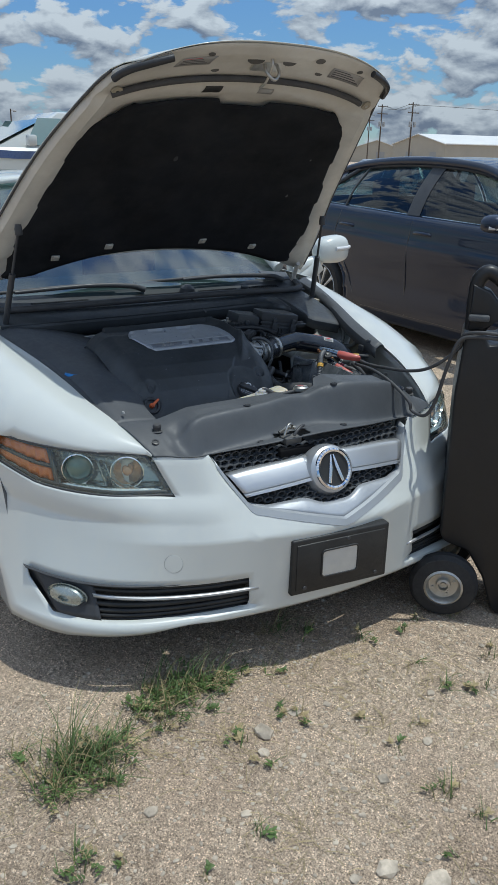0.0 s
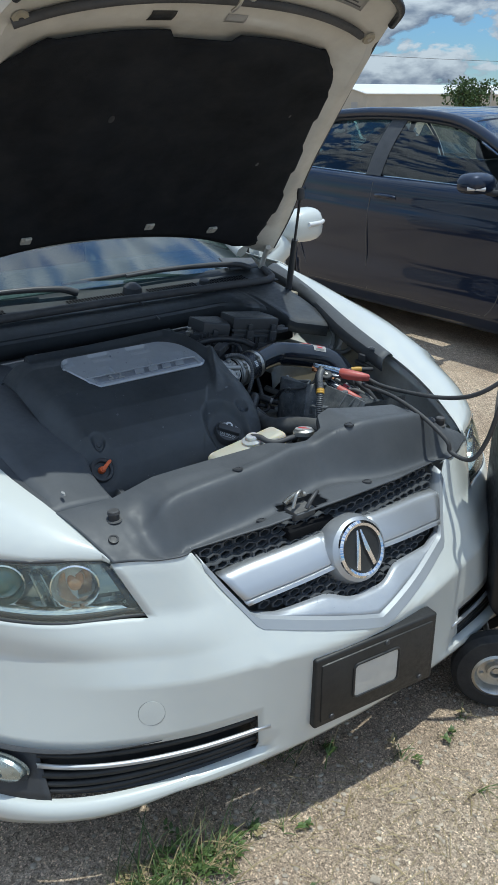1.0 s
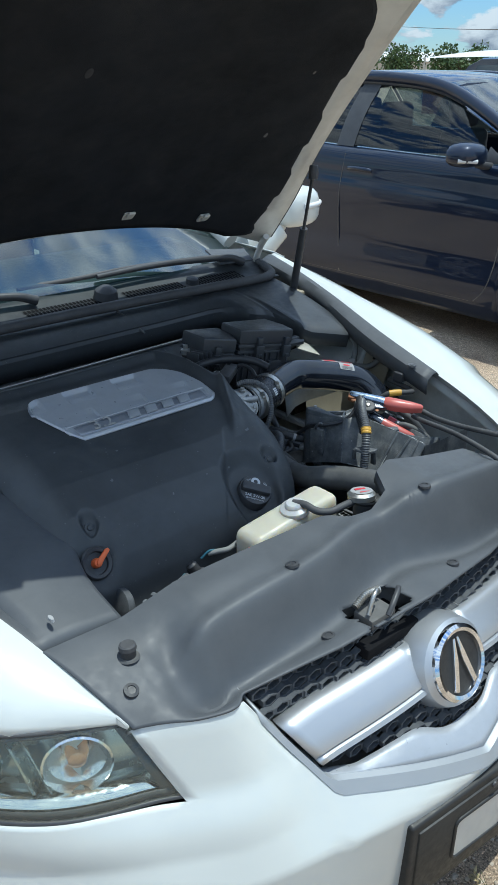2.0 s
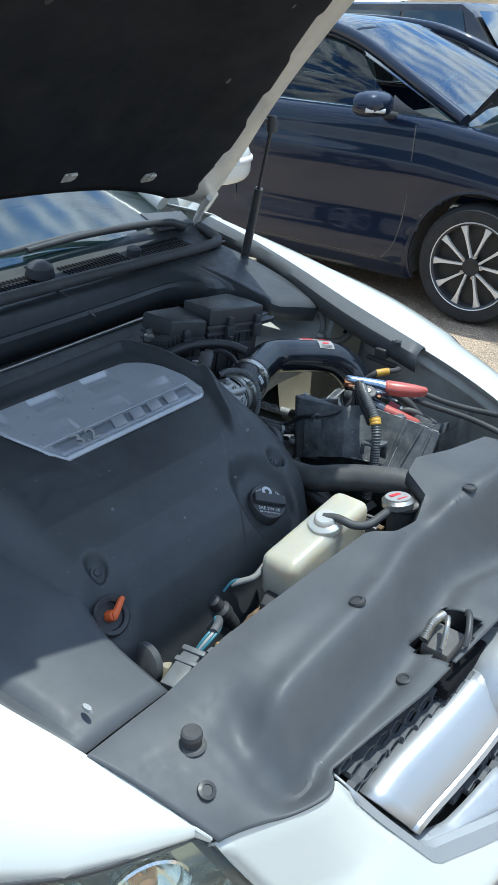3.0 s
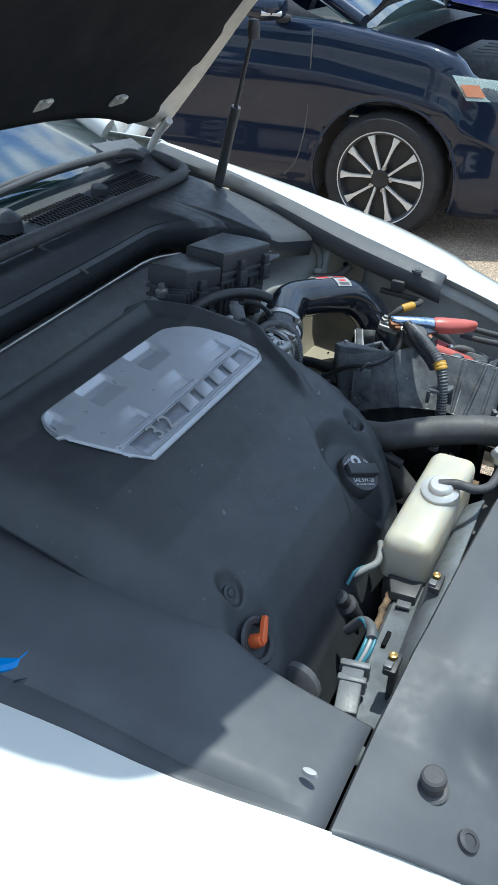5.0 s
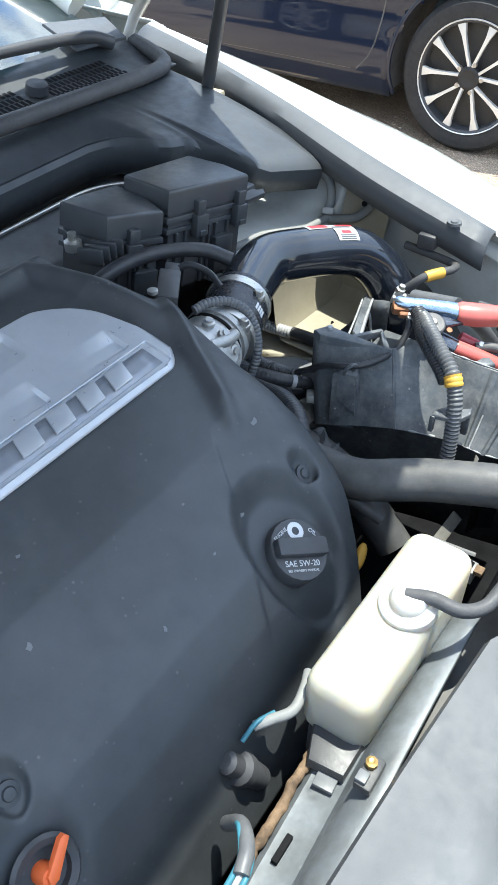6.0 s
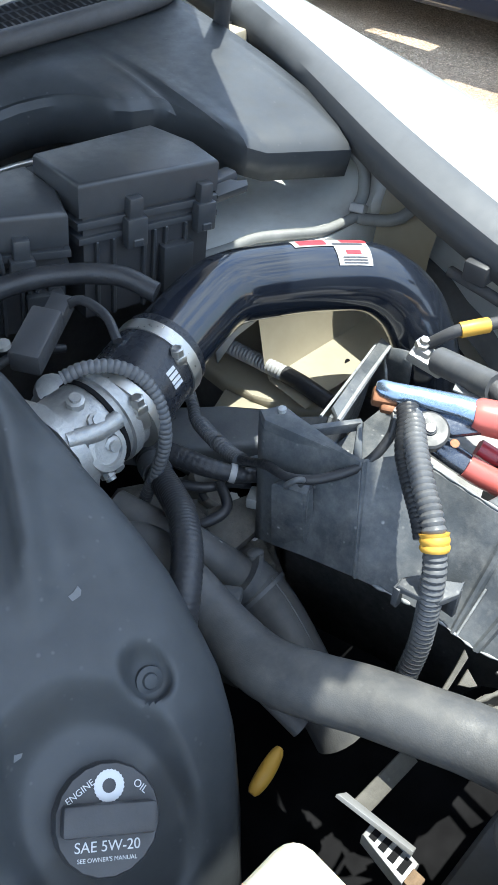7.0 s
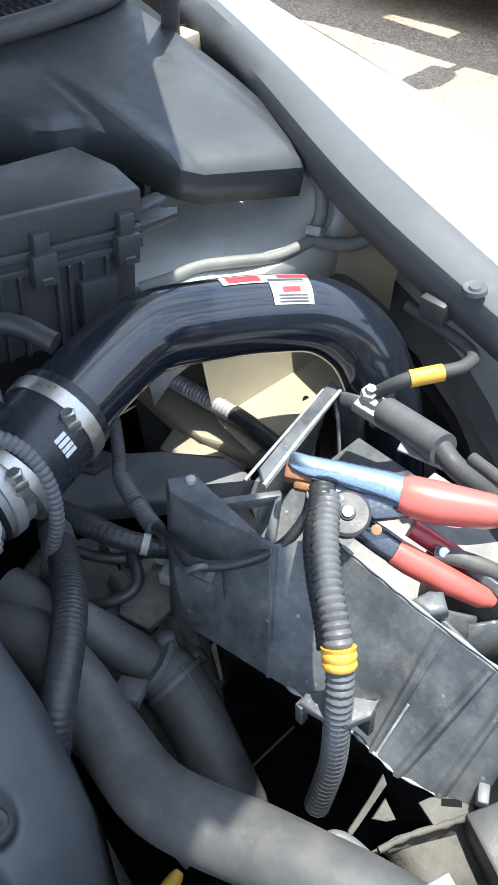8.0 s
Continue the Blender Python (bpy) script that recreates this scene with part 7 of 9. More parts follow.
part("yellow_tape", tube([(0.548, 0.7075, 0.773), (0.534, 0.715, 0.7735), (0.522, 0.7235, 0.772)], 0.0085, 3, 10), YELLOW, car)
grey_term = part("battery_terminal", tube([(0.497, 0.727, 0.745), (0.489, 0.692, 0.754), (0.480, 0.652, 0.764)], 0.0145, 5, 16), CONDUIT, car, "grey sheathed battery terminal")
part("terminal_clamp", join(box(-0.014, 0.014, -0.026, 0.016, -0.006, 0.006, 0.003, 2, pose(0.502, 0.747, 0.735, 14, 0, 12)), box(-0.008, 0.008, -0.010, 0.008, 0.002, 0.014, 0.003, 2, pose(0.500, 0.752, 0.735, 14, 0, 12))), ALU, grey_term, "dull metal terminal clamp")
part("terminal_bolt", lathe([(0.008, 0), (0.008, 0.007), (0.005, 0.008), (0.005, 0.013), (0, 0.013)], pose(0.500, 0.752, 0.747, 14), 6), STEEL, grey_term)
part("terminal_cable", tube([(0.482, 0.658, 0.763), (0.476, 0.636, 0.758), (0.486, 0.612, 0.740), (0.51, 0.59, 0.70)], 0.0095, 6, 12), RUBBER, grey_term, "black battery cable")
part("terminal_strap", prism([(0, -0.006), (0.05, -0.005), (0.05, 0.005), (0, 0.006)], frame_at((0.470, 0.690, 0.748), (0.35, -0.9, -0.2), (0, 0, 1)), 0.002, 0.0006), WORNEDGE, grey_term, "pale strap")
rail_rows = []
for x in span(-0.45, 0.02, 24):
    yr = lerp([(-0.45, 0.470), (-0.40, 0.474), (-0.30, 0.492), (-0.16, 0.498), (0.02, 0.500)], x)
    rail_rows.append([(x, yr + 0.004, 0.59), (x, yr + 0.002, 0.648), (x, yr - 0.004, 0.655), (x, yr - 0.030, 0.657), (x, yr - 0.036, 0.660), (x, yr - 0.042, 0.680), (x, yr - 0.050, 0.70), (x, yr - 0.075, 0.72)])
rail = part("front_rail", grid(rail_rows), RAILG, car, "galvanised radiator rail")
thick(rail, 0.003)
part("rail_slot", box(-0.272, -0.245, 0.476, 0.482, 0.650, 0.662, 0.001), VOID, rail)
part("rail_slot", box(-0.165, -0.150, 0.468, 0.490, 0.652, 0.660, 0.001), VOID, rail)
part("rusty_flange", tube([(x, lerp([(-0.45, 0.470), (-0.40, 0.474), (-0.30, 0.492), (-0.16, 0.498), (0.02, 0.500)], x) + 0.0055 + 0.003 * noise.noise(Vector((90 * x, 0, 0))), 0.653 + 0.002 * math.sin(90 * x)) for x in span(-0.285, -0.10, 26)], lambda t: 0.0050 + 0.0020 * noise.noise(Vector((70 * t, 3, 0))), 2, 5), CARD, rail, "rusty brown metal edge")
part("rail_tab", box(-0.012, 0.012, -0.010, 0.010, 0, 0.004, 0.001, 2, pose(-0.185, 0.478, 0.6585, 0, 8, 6)), PLUGG, rail)
part("tank_foot", prism([(-0.03, -0.022), (0.03, -0.022), (0.036, 0.016), (0.0, 0.028), (-0.034, 0.014)], pose(-0.150, 0.486, 0.6585), 0.014, 0.005), BLACK, tank, "black tank foot")
plug = part("wiring_plug", box(-0.034, 0.030, -0.014, 0.014, -0.010, 0.012, 0.003, 2, pose(-0.375, 0.488, 0.676, 0, -6, 12)), PLUGG, car, "pale grey wiring plug")
part("plug_collar", box(-0.006, 0.004, -0.018, 0.018, -0.013, 0.015, 0.003, 2, pose(-0.362, 0.490, 0.677, 0, -6, 12)), PLUGG, plug)
part("plug_head", box(-0.004, 0.006, -0.019, 0.019, -0.014, 0.016, 0.003, 2, pose(-0.344, 0.493, 0.679, 0, -6, 12)), PLUGG, plug)
for k, mt in enumerate((TEALWIRE, LABELG, TEALWIRE)):
    d = 0.005 * k
    part("wire", tube([(-0.342, 0.490 + d * 0.6, 0.682), (-0.325, 0.482 + d, 0.700), (-0.300, 0.484 + d, 0.706), (-0.278, 0.500 + d, 0.700), (-0.272, 0.520, 0.68)], 0.0026, 6, 6), mt, plug, "thin wire")
part("wire_sheath", tube([(-0.310, 0.486, 0.707), (-0.290, 0.494, 0.706), (-0.272, 0.512, 0.69), (-0.268, 0.53, 0.66)], 0.0068, 6, 8), CONDUIT, plug)
sensor = part("sensor", lathe([(0.012, -0.05), (0.014, -0.02), (0.016, -0.018), (0.016, -0.006), (0.011, 0.0), (0.011, 0.018), (0.007, 0.022), (0, 0.022)], frame_at((-0.222, 0.553, 0.66), (1, 0, 0.5), (0.55, 0.1, 0.7)), 16), BLACK, car, "black engine sensor")
part("pale_wire", tube([(-0.191, 0.554, 0.685), (-0.179, 0.543, 0.69), (-0.162, 0.53, 0.695), (-0.139, 0.532, 0.698), (-0.119, 0.539, 0.695)], 0.0052, 6, 8), HARNESS, sensor, "pale sheathed wire")
part("wire", tube([(-0.207, 0.556, 0.68), (-0.19, 0.552, 0.692), (-0.170, 0.545, 0.688)], 0.0025, 5, 6), TEALWIRE, sensor)
part("engine_bracket", box(-0.022, 0.030, -0.014, 0.014, -0.02, 0.02, 0.006, 2, pose(-0.352, 0.555, 0.620, 15, 20, 30)), CREAMPAINT, car, "pale cast bracket")
part("pulley", lathe([(0.03, -0.02), (0.034, -0.016), (0.034, -0.004), (0.026, 0.0), (0.0, 0.002)], frame_at((-0.395, 0.555, 0.66), (0, 1, 0), (-1, 0.2, 0.3)), 22), DUSTBLK, car, "dusty belt pulley")
BRASS = mat("brass_insert", (0.42, 0.28, 0.10), 0.4, metal=0.7, var=0.15)
for x, y in ((-0.187, 0.436), (-0.345, 0.444)):
    clip = part("cover_clip", box(x - 0.016, x + 0.016, y - 0.004, y + 0.012, 0.712, 0.722, 0.002), BLACK, car, "black clip at the cover's edge")
    part("clip_bolt", lathe([(0.0055, 0), (0.0055, 0.006), (0.003, 0.007), (0, 0.006)], pose(x + 0.006, y + 0.006, 0.721), 8), BRASS, clip, "brass threaded insert")
    part("clip_plate", box(x - 0.014, x - 0.003, y + 0.002, y + 0.012, 0.721, 0.726, 0.001), PLUGG, clip)
    part("clip_leg", box(x - 0.008, x + 0.014, y - 0.002, y + 0.006, 0.66, 0.714, 0.002), BLACK, clip)
# brackets ahead of the tray
sb = part("support_bracket", grid([[(0.208, 0.502, 0.690), (0.212, 0.498, 0.706), (0.219, 0.494, 0.706), (0.224, 0.491, 0.692), (0.222, 0.470, 0.688), (0.220, 0.43, 0.686)], [(0.230, 0.494, 0.690), (0.234, 0.492, 0.706), (0.240, 0.486, 0.706), (0.244, 0.481, 0.692), (0.240, 0.462, 0.688), (0.236, 0.43, 0.686)], [(0.252, 0.484, 0.690), (0.256, 0.480, 0.706), (0.262, 0.474, 0.706), (0.264, 0.469, 0.692), (0.258, 0.455, 0.689), (0.255, 0.43, 0.687)], [(0.272, 0.474, 0.690), (0.275, 0.470, 0.707), (0.281, 0.464, 0.707), (0.283, 0.459, 0.693), (0.276, 0.448, 0.690), (0.272, 0.43, 0.688)]]), DUSTSTEEL, car, "dust-covered beige steel support bracket")
thick(sb, 0.0025)
part("bracket_plate", prism([(0.257, 0.478), (0.282, 0.466), (0.292, 0.474), (0.270, 0.493), (0.262, 0.496)], pose(0, 0, 0.699), 0.003, 0.001), DUSTSTEEL, sb, "small slotted plate")
part("bracket_slot", prism([(0.271, 0.484), (0.280, 0.474), (0.284, 0.477), (0.275, 0.487)], pose(0, 0, 0.7022), 0.0004), VOID, sb)
part("bracket_lip", tube([(0.219, 0.494, 0.707), (0.240, 0.486, 0.7075), (0.262, 0.474, 0.708), (0.281, 0.464, 0.710)], lambda t: 0.0022 + 0.0006 * math.sin(31 * t), 4, 6), DUSTSTEEL, sb)
# this wall is coloured as shade behind the bracket
part("bracket_wall", grid([[(0.228, 0.505, z), (0.246, 0.498, z), (0.258, 0.480, z)] for z in (0.698, 0.66, 0.60)]), SHADEDARK, sb)
part("bracket_clip", prism([(0, 0), (0.012, 0.001), (0.044, 0.004), (0.047, 0.010), (0.030, 0.007), (0.004, 0.004)], frame_at((0.211, 0.513, 0.700), (0.90, 0.03, 0.05), (0.1, -0.5, 1)), 0.002, 0.0006), DUSTSTEEL, sb, "pale bent steel clip")
part("clip_flag", prism([(0, 0), (0.016, 0.002), (0.012, -0.012), (0.006, -0.008)], frame_at((0.232, 0.511, 0.700), (0.95, 0.02, 0.05), (0.1, -0.5, 1)), 0.002, 0.0006), DUSTSTEEL, sb)
part("strap_loop", tube([(0.196, 0.512, 0.700), (0.192, 0.516, 0.714), (0.198, 0.518, 0.722), (0.204, 0.512, 0.722), (0.207, 0.500, 0.720), (0.207, 0.478, 0.719), (0.204, 0.45, 0.716)], 0.0042, 6, 8), MOUNTG, sb, "bent grey steel strap")
relay = part("relay_box", box(-0.016, 0.020, -0.030, 0.014, -0.02, 0.014, 0.003, 2, pose(0.282, 0.450, 0.702, 0, 0, -24)), BLACK, car, "black relay box on the steel bracket")
part("relay_tab", box(-0.007, 0.007, -0.004, 0.004, -0.004, 0.006, 0.002, 2, pose(0.291, 0.468, 0.714, 0, 0, 30)), PLUGG, relay, "pale plastic tab")
part("clamp_ear", box(-0.022, 0.022, -0.004, 0.004, -0.003, 0.003, 0.001, 2, pose(0.205, 0.456, 0.748, 0, -15, -20)), GALV, hose, "dull clamp ear")
pb = part("tank_bracket", prism([(0.100, 0.496), (0.117, 0.496), (0.113, 0.456), (0.094, 0.456)], pose(0, 0, 0.668), 0.018, 0.002), GALV, car, "grey comb-shaped bracket beside the reservoir")
for k in range(4):
    part("bracket_slot", box(-0.0055, 0.0055, -0.0026, 0.0026, 0.0, 0.0008, 0, 1, pose(0.1075 - 0.001 * k, 0.489 - 0.0088 * k, 0.6862)), VOID, pb)
part("bracket_flange", prism([(0.0, -0.004), (0.062, -0.003), (0.062, 0.003), (0.004, 0.004)], frame_at((0.106, 0.524, 0.694), (0.10, -0.98, 0.0), (0.5, 0, 0.8)), 0.0035, 0.001), GALV, pb, "thin grey flange")
part("bracket_arm", prism([(0.0, -0.007), (0.062, -0.007), (0.062, 0.007), (0.0, 0.007)], frame_at((0.110, 0.508, 0.688), (0.98, -0.02, -0.10), (-0.1, -0.5, 0.85)), 0.002, 0.0006), DUSTSTEEL, pb, "pale steel strap")
part("copper_tab", box(-0.006, 0.006, -0.005, 0.005, 0, 0.006, 0.001, 2, pose(0.101, 0.452, 0.684)), CARD, pb, "rusty brown tab")
# plugs and wires round the throttle
for a in ([(0.205, 0.952, 0.850), (0.216, 0.935, 0.862), (0.220, 0.905, 0.858), (0.212, 0.880, 0.848)], [(0.10, 0.96, 0.80), (0.13, 0.97, 0.81), (0.17, 0.985, 0.80), (0.215, 0.985, 0.78)]):
    part("engine_wire", tube(a, 0.0045, 6, 7), TAPE, car, "black engine wire")
for p, r in (((0.165, 0.93, 0.78), 0.018), ((0.19, 0.915, 0.775), 0.013), ((0.145, 0.90, 0.79), 0.014)):
    part("engine_fitting", lathe([(r, -0.04), (r, 0.0), (r * 1.2, 0.002), (r * 1.2, 0.010), (r * 0.7, 0.014), (0, 0.015)], Matrix.Translation(p) @ pose(0, 0, 0, 25, 20, 0), 6 if r < 0.0135 else 14), (ALU, STEEL, DUSTBLK)[int(r * 1000) % 3], car, "small engine fitting")

# ---- ground ----
def axis_lines(lo, hi, far):
    out = span(lo, hi, 90)
    d, v = (hi - lo) / 89, hi
    up = []
    while v < far:
        d *= 1.28
        v += d
        up.append(v)
    return [lo - (u - hi) for u in reversed(up)] + out + up


gx, gy = axis_lines(-2.6, 3.4, 900), axis_lines(-1.8, 4.2, 900)


def ground_z(x, y):
    r = math.hypot(x - 0.5, y - 0.5)
    fade = max(0.0, 1 - r / 14)
    return fade * (0.010 * noise.noise(Vector((x * 1.7, y * 1.7, 0))) + 0.006 * noise.noise(Vector((x * 6, y * 6, 3)))) - 0.006


bm = grid([[(x, y, ground_z(x, y)) for y in gy] for x in gx])
ground = tagged(part("ground", bm, GROUND), "dry sandy gravel ground with worn patches", "ground", kind="structure")

# ---- wheeled battery charger ----
CHM = pose(0.450, 0.030, 0, 0, 0, -44)
charger = thing("battery_charger", (0.62, -0.02, 0), "black wheeled battery charger with jump cables", "charger")
prof = [(-0.030, 0.29), (-0.012, 0.262), (0.07, 0.235), (0.13, 0.14), (0.17, 0.03), (0.19, 0.0), (0.42, 0.0), (0.43, 0.02), (0.42, 0.97), (0.39, 1.0), (0.11, 1.0), (0.095, 0.97), (0.055, 0.965), (0.04, 0.995), (0.0, 1.0), (-0.022, 0.985), (-0.034, 0.80)]
rows = [[(a, 0.02 + 0.26 * d, b) for a, b in prof] for d in span(0, 1, 4)]
body = grid(rows, loop=True)
for r in (rows[0], rows[-1]):
    body.faces.new([body.verts.new(p) for p in r])
bmesh.ops.remove_doubles(body, verts=body.verts[:], dist=1e-5)
bmesh.ops.recalc_face_normals(body, faces=body.faces[:])
bmesh.ops.bevel(body, geom=[e for e in body.edges if len(e.link_faces) == 2 and e.calc_face_angle(0) > 0.5], offset=0.010, segments=3, affect="EDGES", profile=0.5)
body.transform(CHM)
part("housing", body, CHARGERBLK, charger, "matt black plastic housing")


def ch(a, d, z):
    return CHM @ Vector((a - (0.085 if z > 0.5 else 0), d, z))


part("handle", tube([ch(0.085, 0.10, 1.0), ch(0.085, 0.10, 1.13), ch(0.10, 0.10, 1.175), ch(0.135, 0.10, 1.18), ch(0.22, 0.10, 1.11), ch(0.34, 0.10, 0.99)], 0.024, 8, 12), CHARGERBLK, charger, "black plastic loop handle")
part("handle_post", prism([(0.072, 1.0), (0.074, 1.15), (0.13, 1.13), (0.20, 1.05), (0.14, 1.035), (0.13, 1.0)], CHM @ pose(-0.085, 0.13, 0, 90), 0.06, 0.010, 3), CHARGERBLK, charger)
part("handle_bracket", box(-0.015, 0.05, 0.045, 0.075, 1.035, 1.055, 0.006, 2, CHM), DUSTBLK, charger)
for d in (-0.015, 0.325):
    wm = CHM @ pose(0, d, 0.118, 90)
    cwheel = part("wheel", lathe([(0.060, -0.030), (0.072, -0.036), (0.105, -0.030), (0.118, -0.012), (0.118, 0.012), (0.105, 0.030), (0.072, 0.036), (0.060, 0.030)], wm, 40), TYRE, charger, "small pneumatic tyre on a steel rim")
    part("rim", lathe([(0.067, 0.034), (0.060, 0.038), (0.054, 0.030), (0.050, 0.010), (0.026, 0.006), (0.024, 0.020), (0.017, 0.022), (0.015, 0.008), (0, 0.007)], wm, 32), STEEL, cwheel, "dull steel rim")
    for k in range(4):
        a = math.pi / 2 * k + 0.4
        part("rim_bolt", lathe([(0.006, 0.006), (0.006, 0.014), (0, 0.015)], wm @ Matrix.Translation((0.038 * math.cos(a), 0.038 * math.sin(a), 0)), 6), STEEL, cwheel)
part("axle", tube([ch(0, -0.03, 0.118), ch(0, 0.15, 0.118), ch(0, 0.335, 0.118)], 0.009, 3, 10), STEEL, charger)
# cables and the clamp on the terminal
cable1 = [ch(0.30, 0.03, 0.975), ch(0.22, 0.0, 1.0), ch(0.12, -0.02, 1.015), ch(0.06, 0.0, 1.0), ch(0.05, 0.05, 0.945), (0.435, 0.17, 0.87), (0.43, 0.27, 0.83), (0.42, 0.40, 0.812), (0.43, 0.50, 0.80), (0.46, 0.58, 0.79), (0.47, 0.62, 0.785)]
cable2 = [ch(0.28, 0.03, 0.965), ch(0.20, 0.0, 0.99), ch(0.11, -0.02, 1.0), ch(0.05, -0.01, 0.985), ch(0.02, 0.0, 0.90), ch(-0.005, 0.01, 0.78), ch(-0.035, 0.03, 0.715), ch(-0.08, 0.07, 0.715), (0.375, 0.21, 0.745), (0.375, 0.30, 0.785), (0.39, 0.42, 0.80), (0.415, 0.54, 0.79), (0.43, 0.575, 0.785)]
part("cable", tube(cable1, 0.0058, 10, 10), RUBBER, charger, "black jump cable")
part("cable", tube(cable2, 0.0058, 10, 10), RUBBER, charger, "black jump cable")
J = Vector((0.343, 0.684, 0.828))
ax = Vector((0.57, -0.81, -0.10)).normalized()
cm = frame_at(J, ax, (-0.35, -0.20, 1))
BLACKCHROME = mat("dark_chromed_steel", (0.10, 0.11, 0.13), 0.22, metal=0.8, var=0.2, scale=30, dust=0.15, dustcol=(0.12, 0.11, 0.10))


def channel(pts, m, lift):
    """A pressed handle: (along, middle, half width, crown) stations, rounded across."""
    rows = []
    for a, c, w, h in pts:
        rows.append([(a, c + w * math.cos(q) * (1.0 if abs(math.cos(q)) < 0.98 else 0.98), lift + h * math.sin(q)) for q in span(0, math.pi, 11)] + [(a, c - w * 0.9, lift - 0.010), (a, c + w * 0.9, lift - 0.010)])
    bm = grid(rows, loop=True)
    for r in (rows[0], rows[-1]):
        bm.faces.new([bm.verts.new(p) for p in r])
    bmesh.ops.remove_doubles(bm, verts=bm.verts[:], dist=1e-6)
    bm.transform(m)
    return bm


clamp = part("jump_clamp", channel([(-0.010, 0.002, 0.004, 0.002), (-0.006, 0.001, 0.0075, 0.004), (0.005, -0.001, 0.0085, 0.006), (0.030, -0.002, 0.0095, 0.007), (0.060, -0.004, 0.0110, 0.008), (0.086, -0.008, 0.0130, 0.008)], cm, 0.002), BLUEMET, charger, "chromed jump clamp with red grips")
part("clamp_grip", channel([(0.072, -0.008, 0.0120, 0.009), (0.078, -0.008, 0.0150, 0.011), (0.100, -0.009, 0.0155, 0.012), (0.135, -0.008, 0.0125, 0.011), (0.156, -0.006, 0.0075, 0.008), (0.160, -0.006, 0.0040, 0.005)], cm, 0.0025), RED, clamp, "faded red plastic grip")
part("clamp_side", prism([(0.000, -0.006), (0.030, -0.020), (0.058, -0.030), (0.082, -0.022), (0.076, -0.010), (0.030, -0.006)], cm @ Matrix.Translation((0, 0, -0.006)), 0.006, 0.002), BLACKCHROME, clamp, "dark chromed clamp side")
part("clamp_pivot", lathe([(0.0165, -0.006), (0.0170, 0.003), (0.0150, 0.0045), (0.0060, 0.0045), (0.0055, 0.006), (0.0030, 0.0065), (0.0025, 0.005), (0, 0.005)], cm @ Matrix.Translation((0.038, -0.030, 0.000)), 32), BLACK, clamp, "round black spring disc")
part("pivot_rivet", lathe([(0.0045, 0.005), (0.0040, 0.008), (0, 0.0085)], cm @ Matrix.Translation((0.038, -0.030, 0.000)), 16), STEEL, clamp)
for k in range(9):
    a = 0.5 + 0.27 * k
    part("disc_bar", box(-0.0008, 0.0008, -0.0016, 0.0016, 0.0, 0.0004, 0, 1, cm @ Matrix.Translation((0.038, -0.030, 0.0045)) @ Matrix.Rotation(a, 4, "Z") @ Matrix.Translation((0, 0.0115, 0))), LABELG, clamp)
lm = frame_at((0.352, 0.640, 0.792), (0.036, -0.098, -0.040), (-0.55, -0.35, 1))
part("lower_jaw", channel([(-0.010, 0.004, 0.006, 0.004), (0.006, 0.0, 0.010, 0.005), (0.026, -0.001, 0.0105, 0.006), (0.046, -0.002, 0.010, 0.006)], lm, 0.0), BLACKCHROME, clamp, "dark lower handle")
part("lower_grip", channel([(0.036, -0.002, 0.0105, 0.008), (0.050, -0.002, 0.0110, 0.009), (0.080, 0.000, 0.0105, 0.009), (0.108, 0.003, 0.0085, 0.007), (0.116, 0.004, 0.004, 0.004)], lm, 0.001), RED, clamp, "red plastic grip")
part("inner_grip", channel([(0.040, 0.020, 0.0075, 0.006), (0.075, 0.019, 0.0080, 0.006), (0.112, 0.017, 0.0065, 0.005)], lm, -0.010), REDDARK, clamp, "dark red inner face of the grip")
part("grip_bolt", lathe([(0.004, 0), (0.004, 0.006), (0, 0.007)], lm @ Matrix.Translation((0.066, 0.016, 0.000)), 8), STEEL, clamp)
part("clamp_cable", tube([lm @ Vector((0.062, 0.012, -0.002)), lm @ Vector((0.085, 0.020, 0.004)), lm @ Vector((0.115, 0.024, 0.002)), lm @ Vector((0.15, 0.02, 0.0))], 0.0065, 6, 12), HOSE, clamp, "grey cable to the clamp")
part("jaw_teeth", join(box(-0.012, 0.010, -0.012, 0.004, -0.012, 0.001, 0.003, 2, cm), box(-0.004, 0.012, -0.018, -0.008, -0.010, -0.002, 0.003, 2, cm)), COPPER, clamp, "corroded copper jaw")
part("jaw_braid", box(0.006, 0.024, -0.024, -0.010, -0.010, -0.001, 0.004, 2, cm), STEEL, clamp, "bright cable lug")
for x, y in ((0.060, -0.045), (0.070, -0.018)):
    part("rust_spot", lathe([(0, 0.0006), (0.004, 0.0)], cm @ Matrix.Translation((x, y + 0.008, 0.001)), 10), COPPER, clamp)

# ---- the dark blue car ----
CX, CFY = 3.985, 0.77
blue = thing("blue_sedan", (CX, CFY + 2.3, 0), "dark navy blue sedan with its bonnet open", "car")
blue.scale, blue.location.z = (1.06, 1.06, 1.06), -0.012
SX = 0.888
FH, RH, TR = CFY + 0.92, CFY + 3.62, 0.312
BELT = [(0.0, 0.60), (0.20, 0.68), (0.40, 0.735), (0.55, 0.79), (0.62, 0.875), (0.75, 0.915), (1.25, 0.985), (1.6, 1.0), (2.6, 1.025), (3.6, 1.06), (4.2, 1.07), (4.5, 1.05), (4.64, 0.98)]


def blue_x(y):
    """Half width of the body at length y from its nose."""
    if y < 0.75:
        return 0.55 + (SX - 0.55) * math.sin(min(1, y / 0.75) * math.pi / 2) ** 0.7
    if y > 4.0:
        return SX - 0.20 * ((y - 4.0) / 0.64) ** 2
    return SX


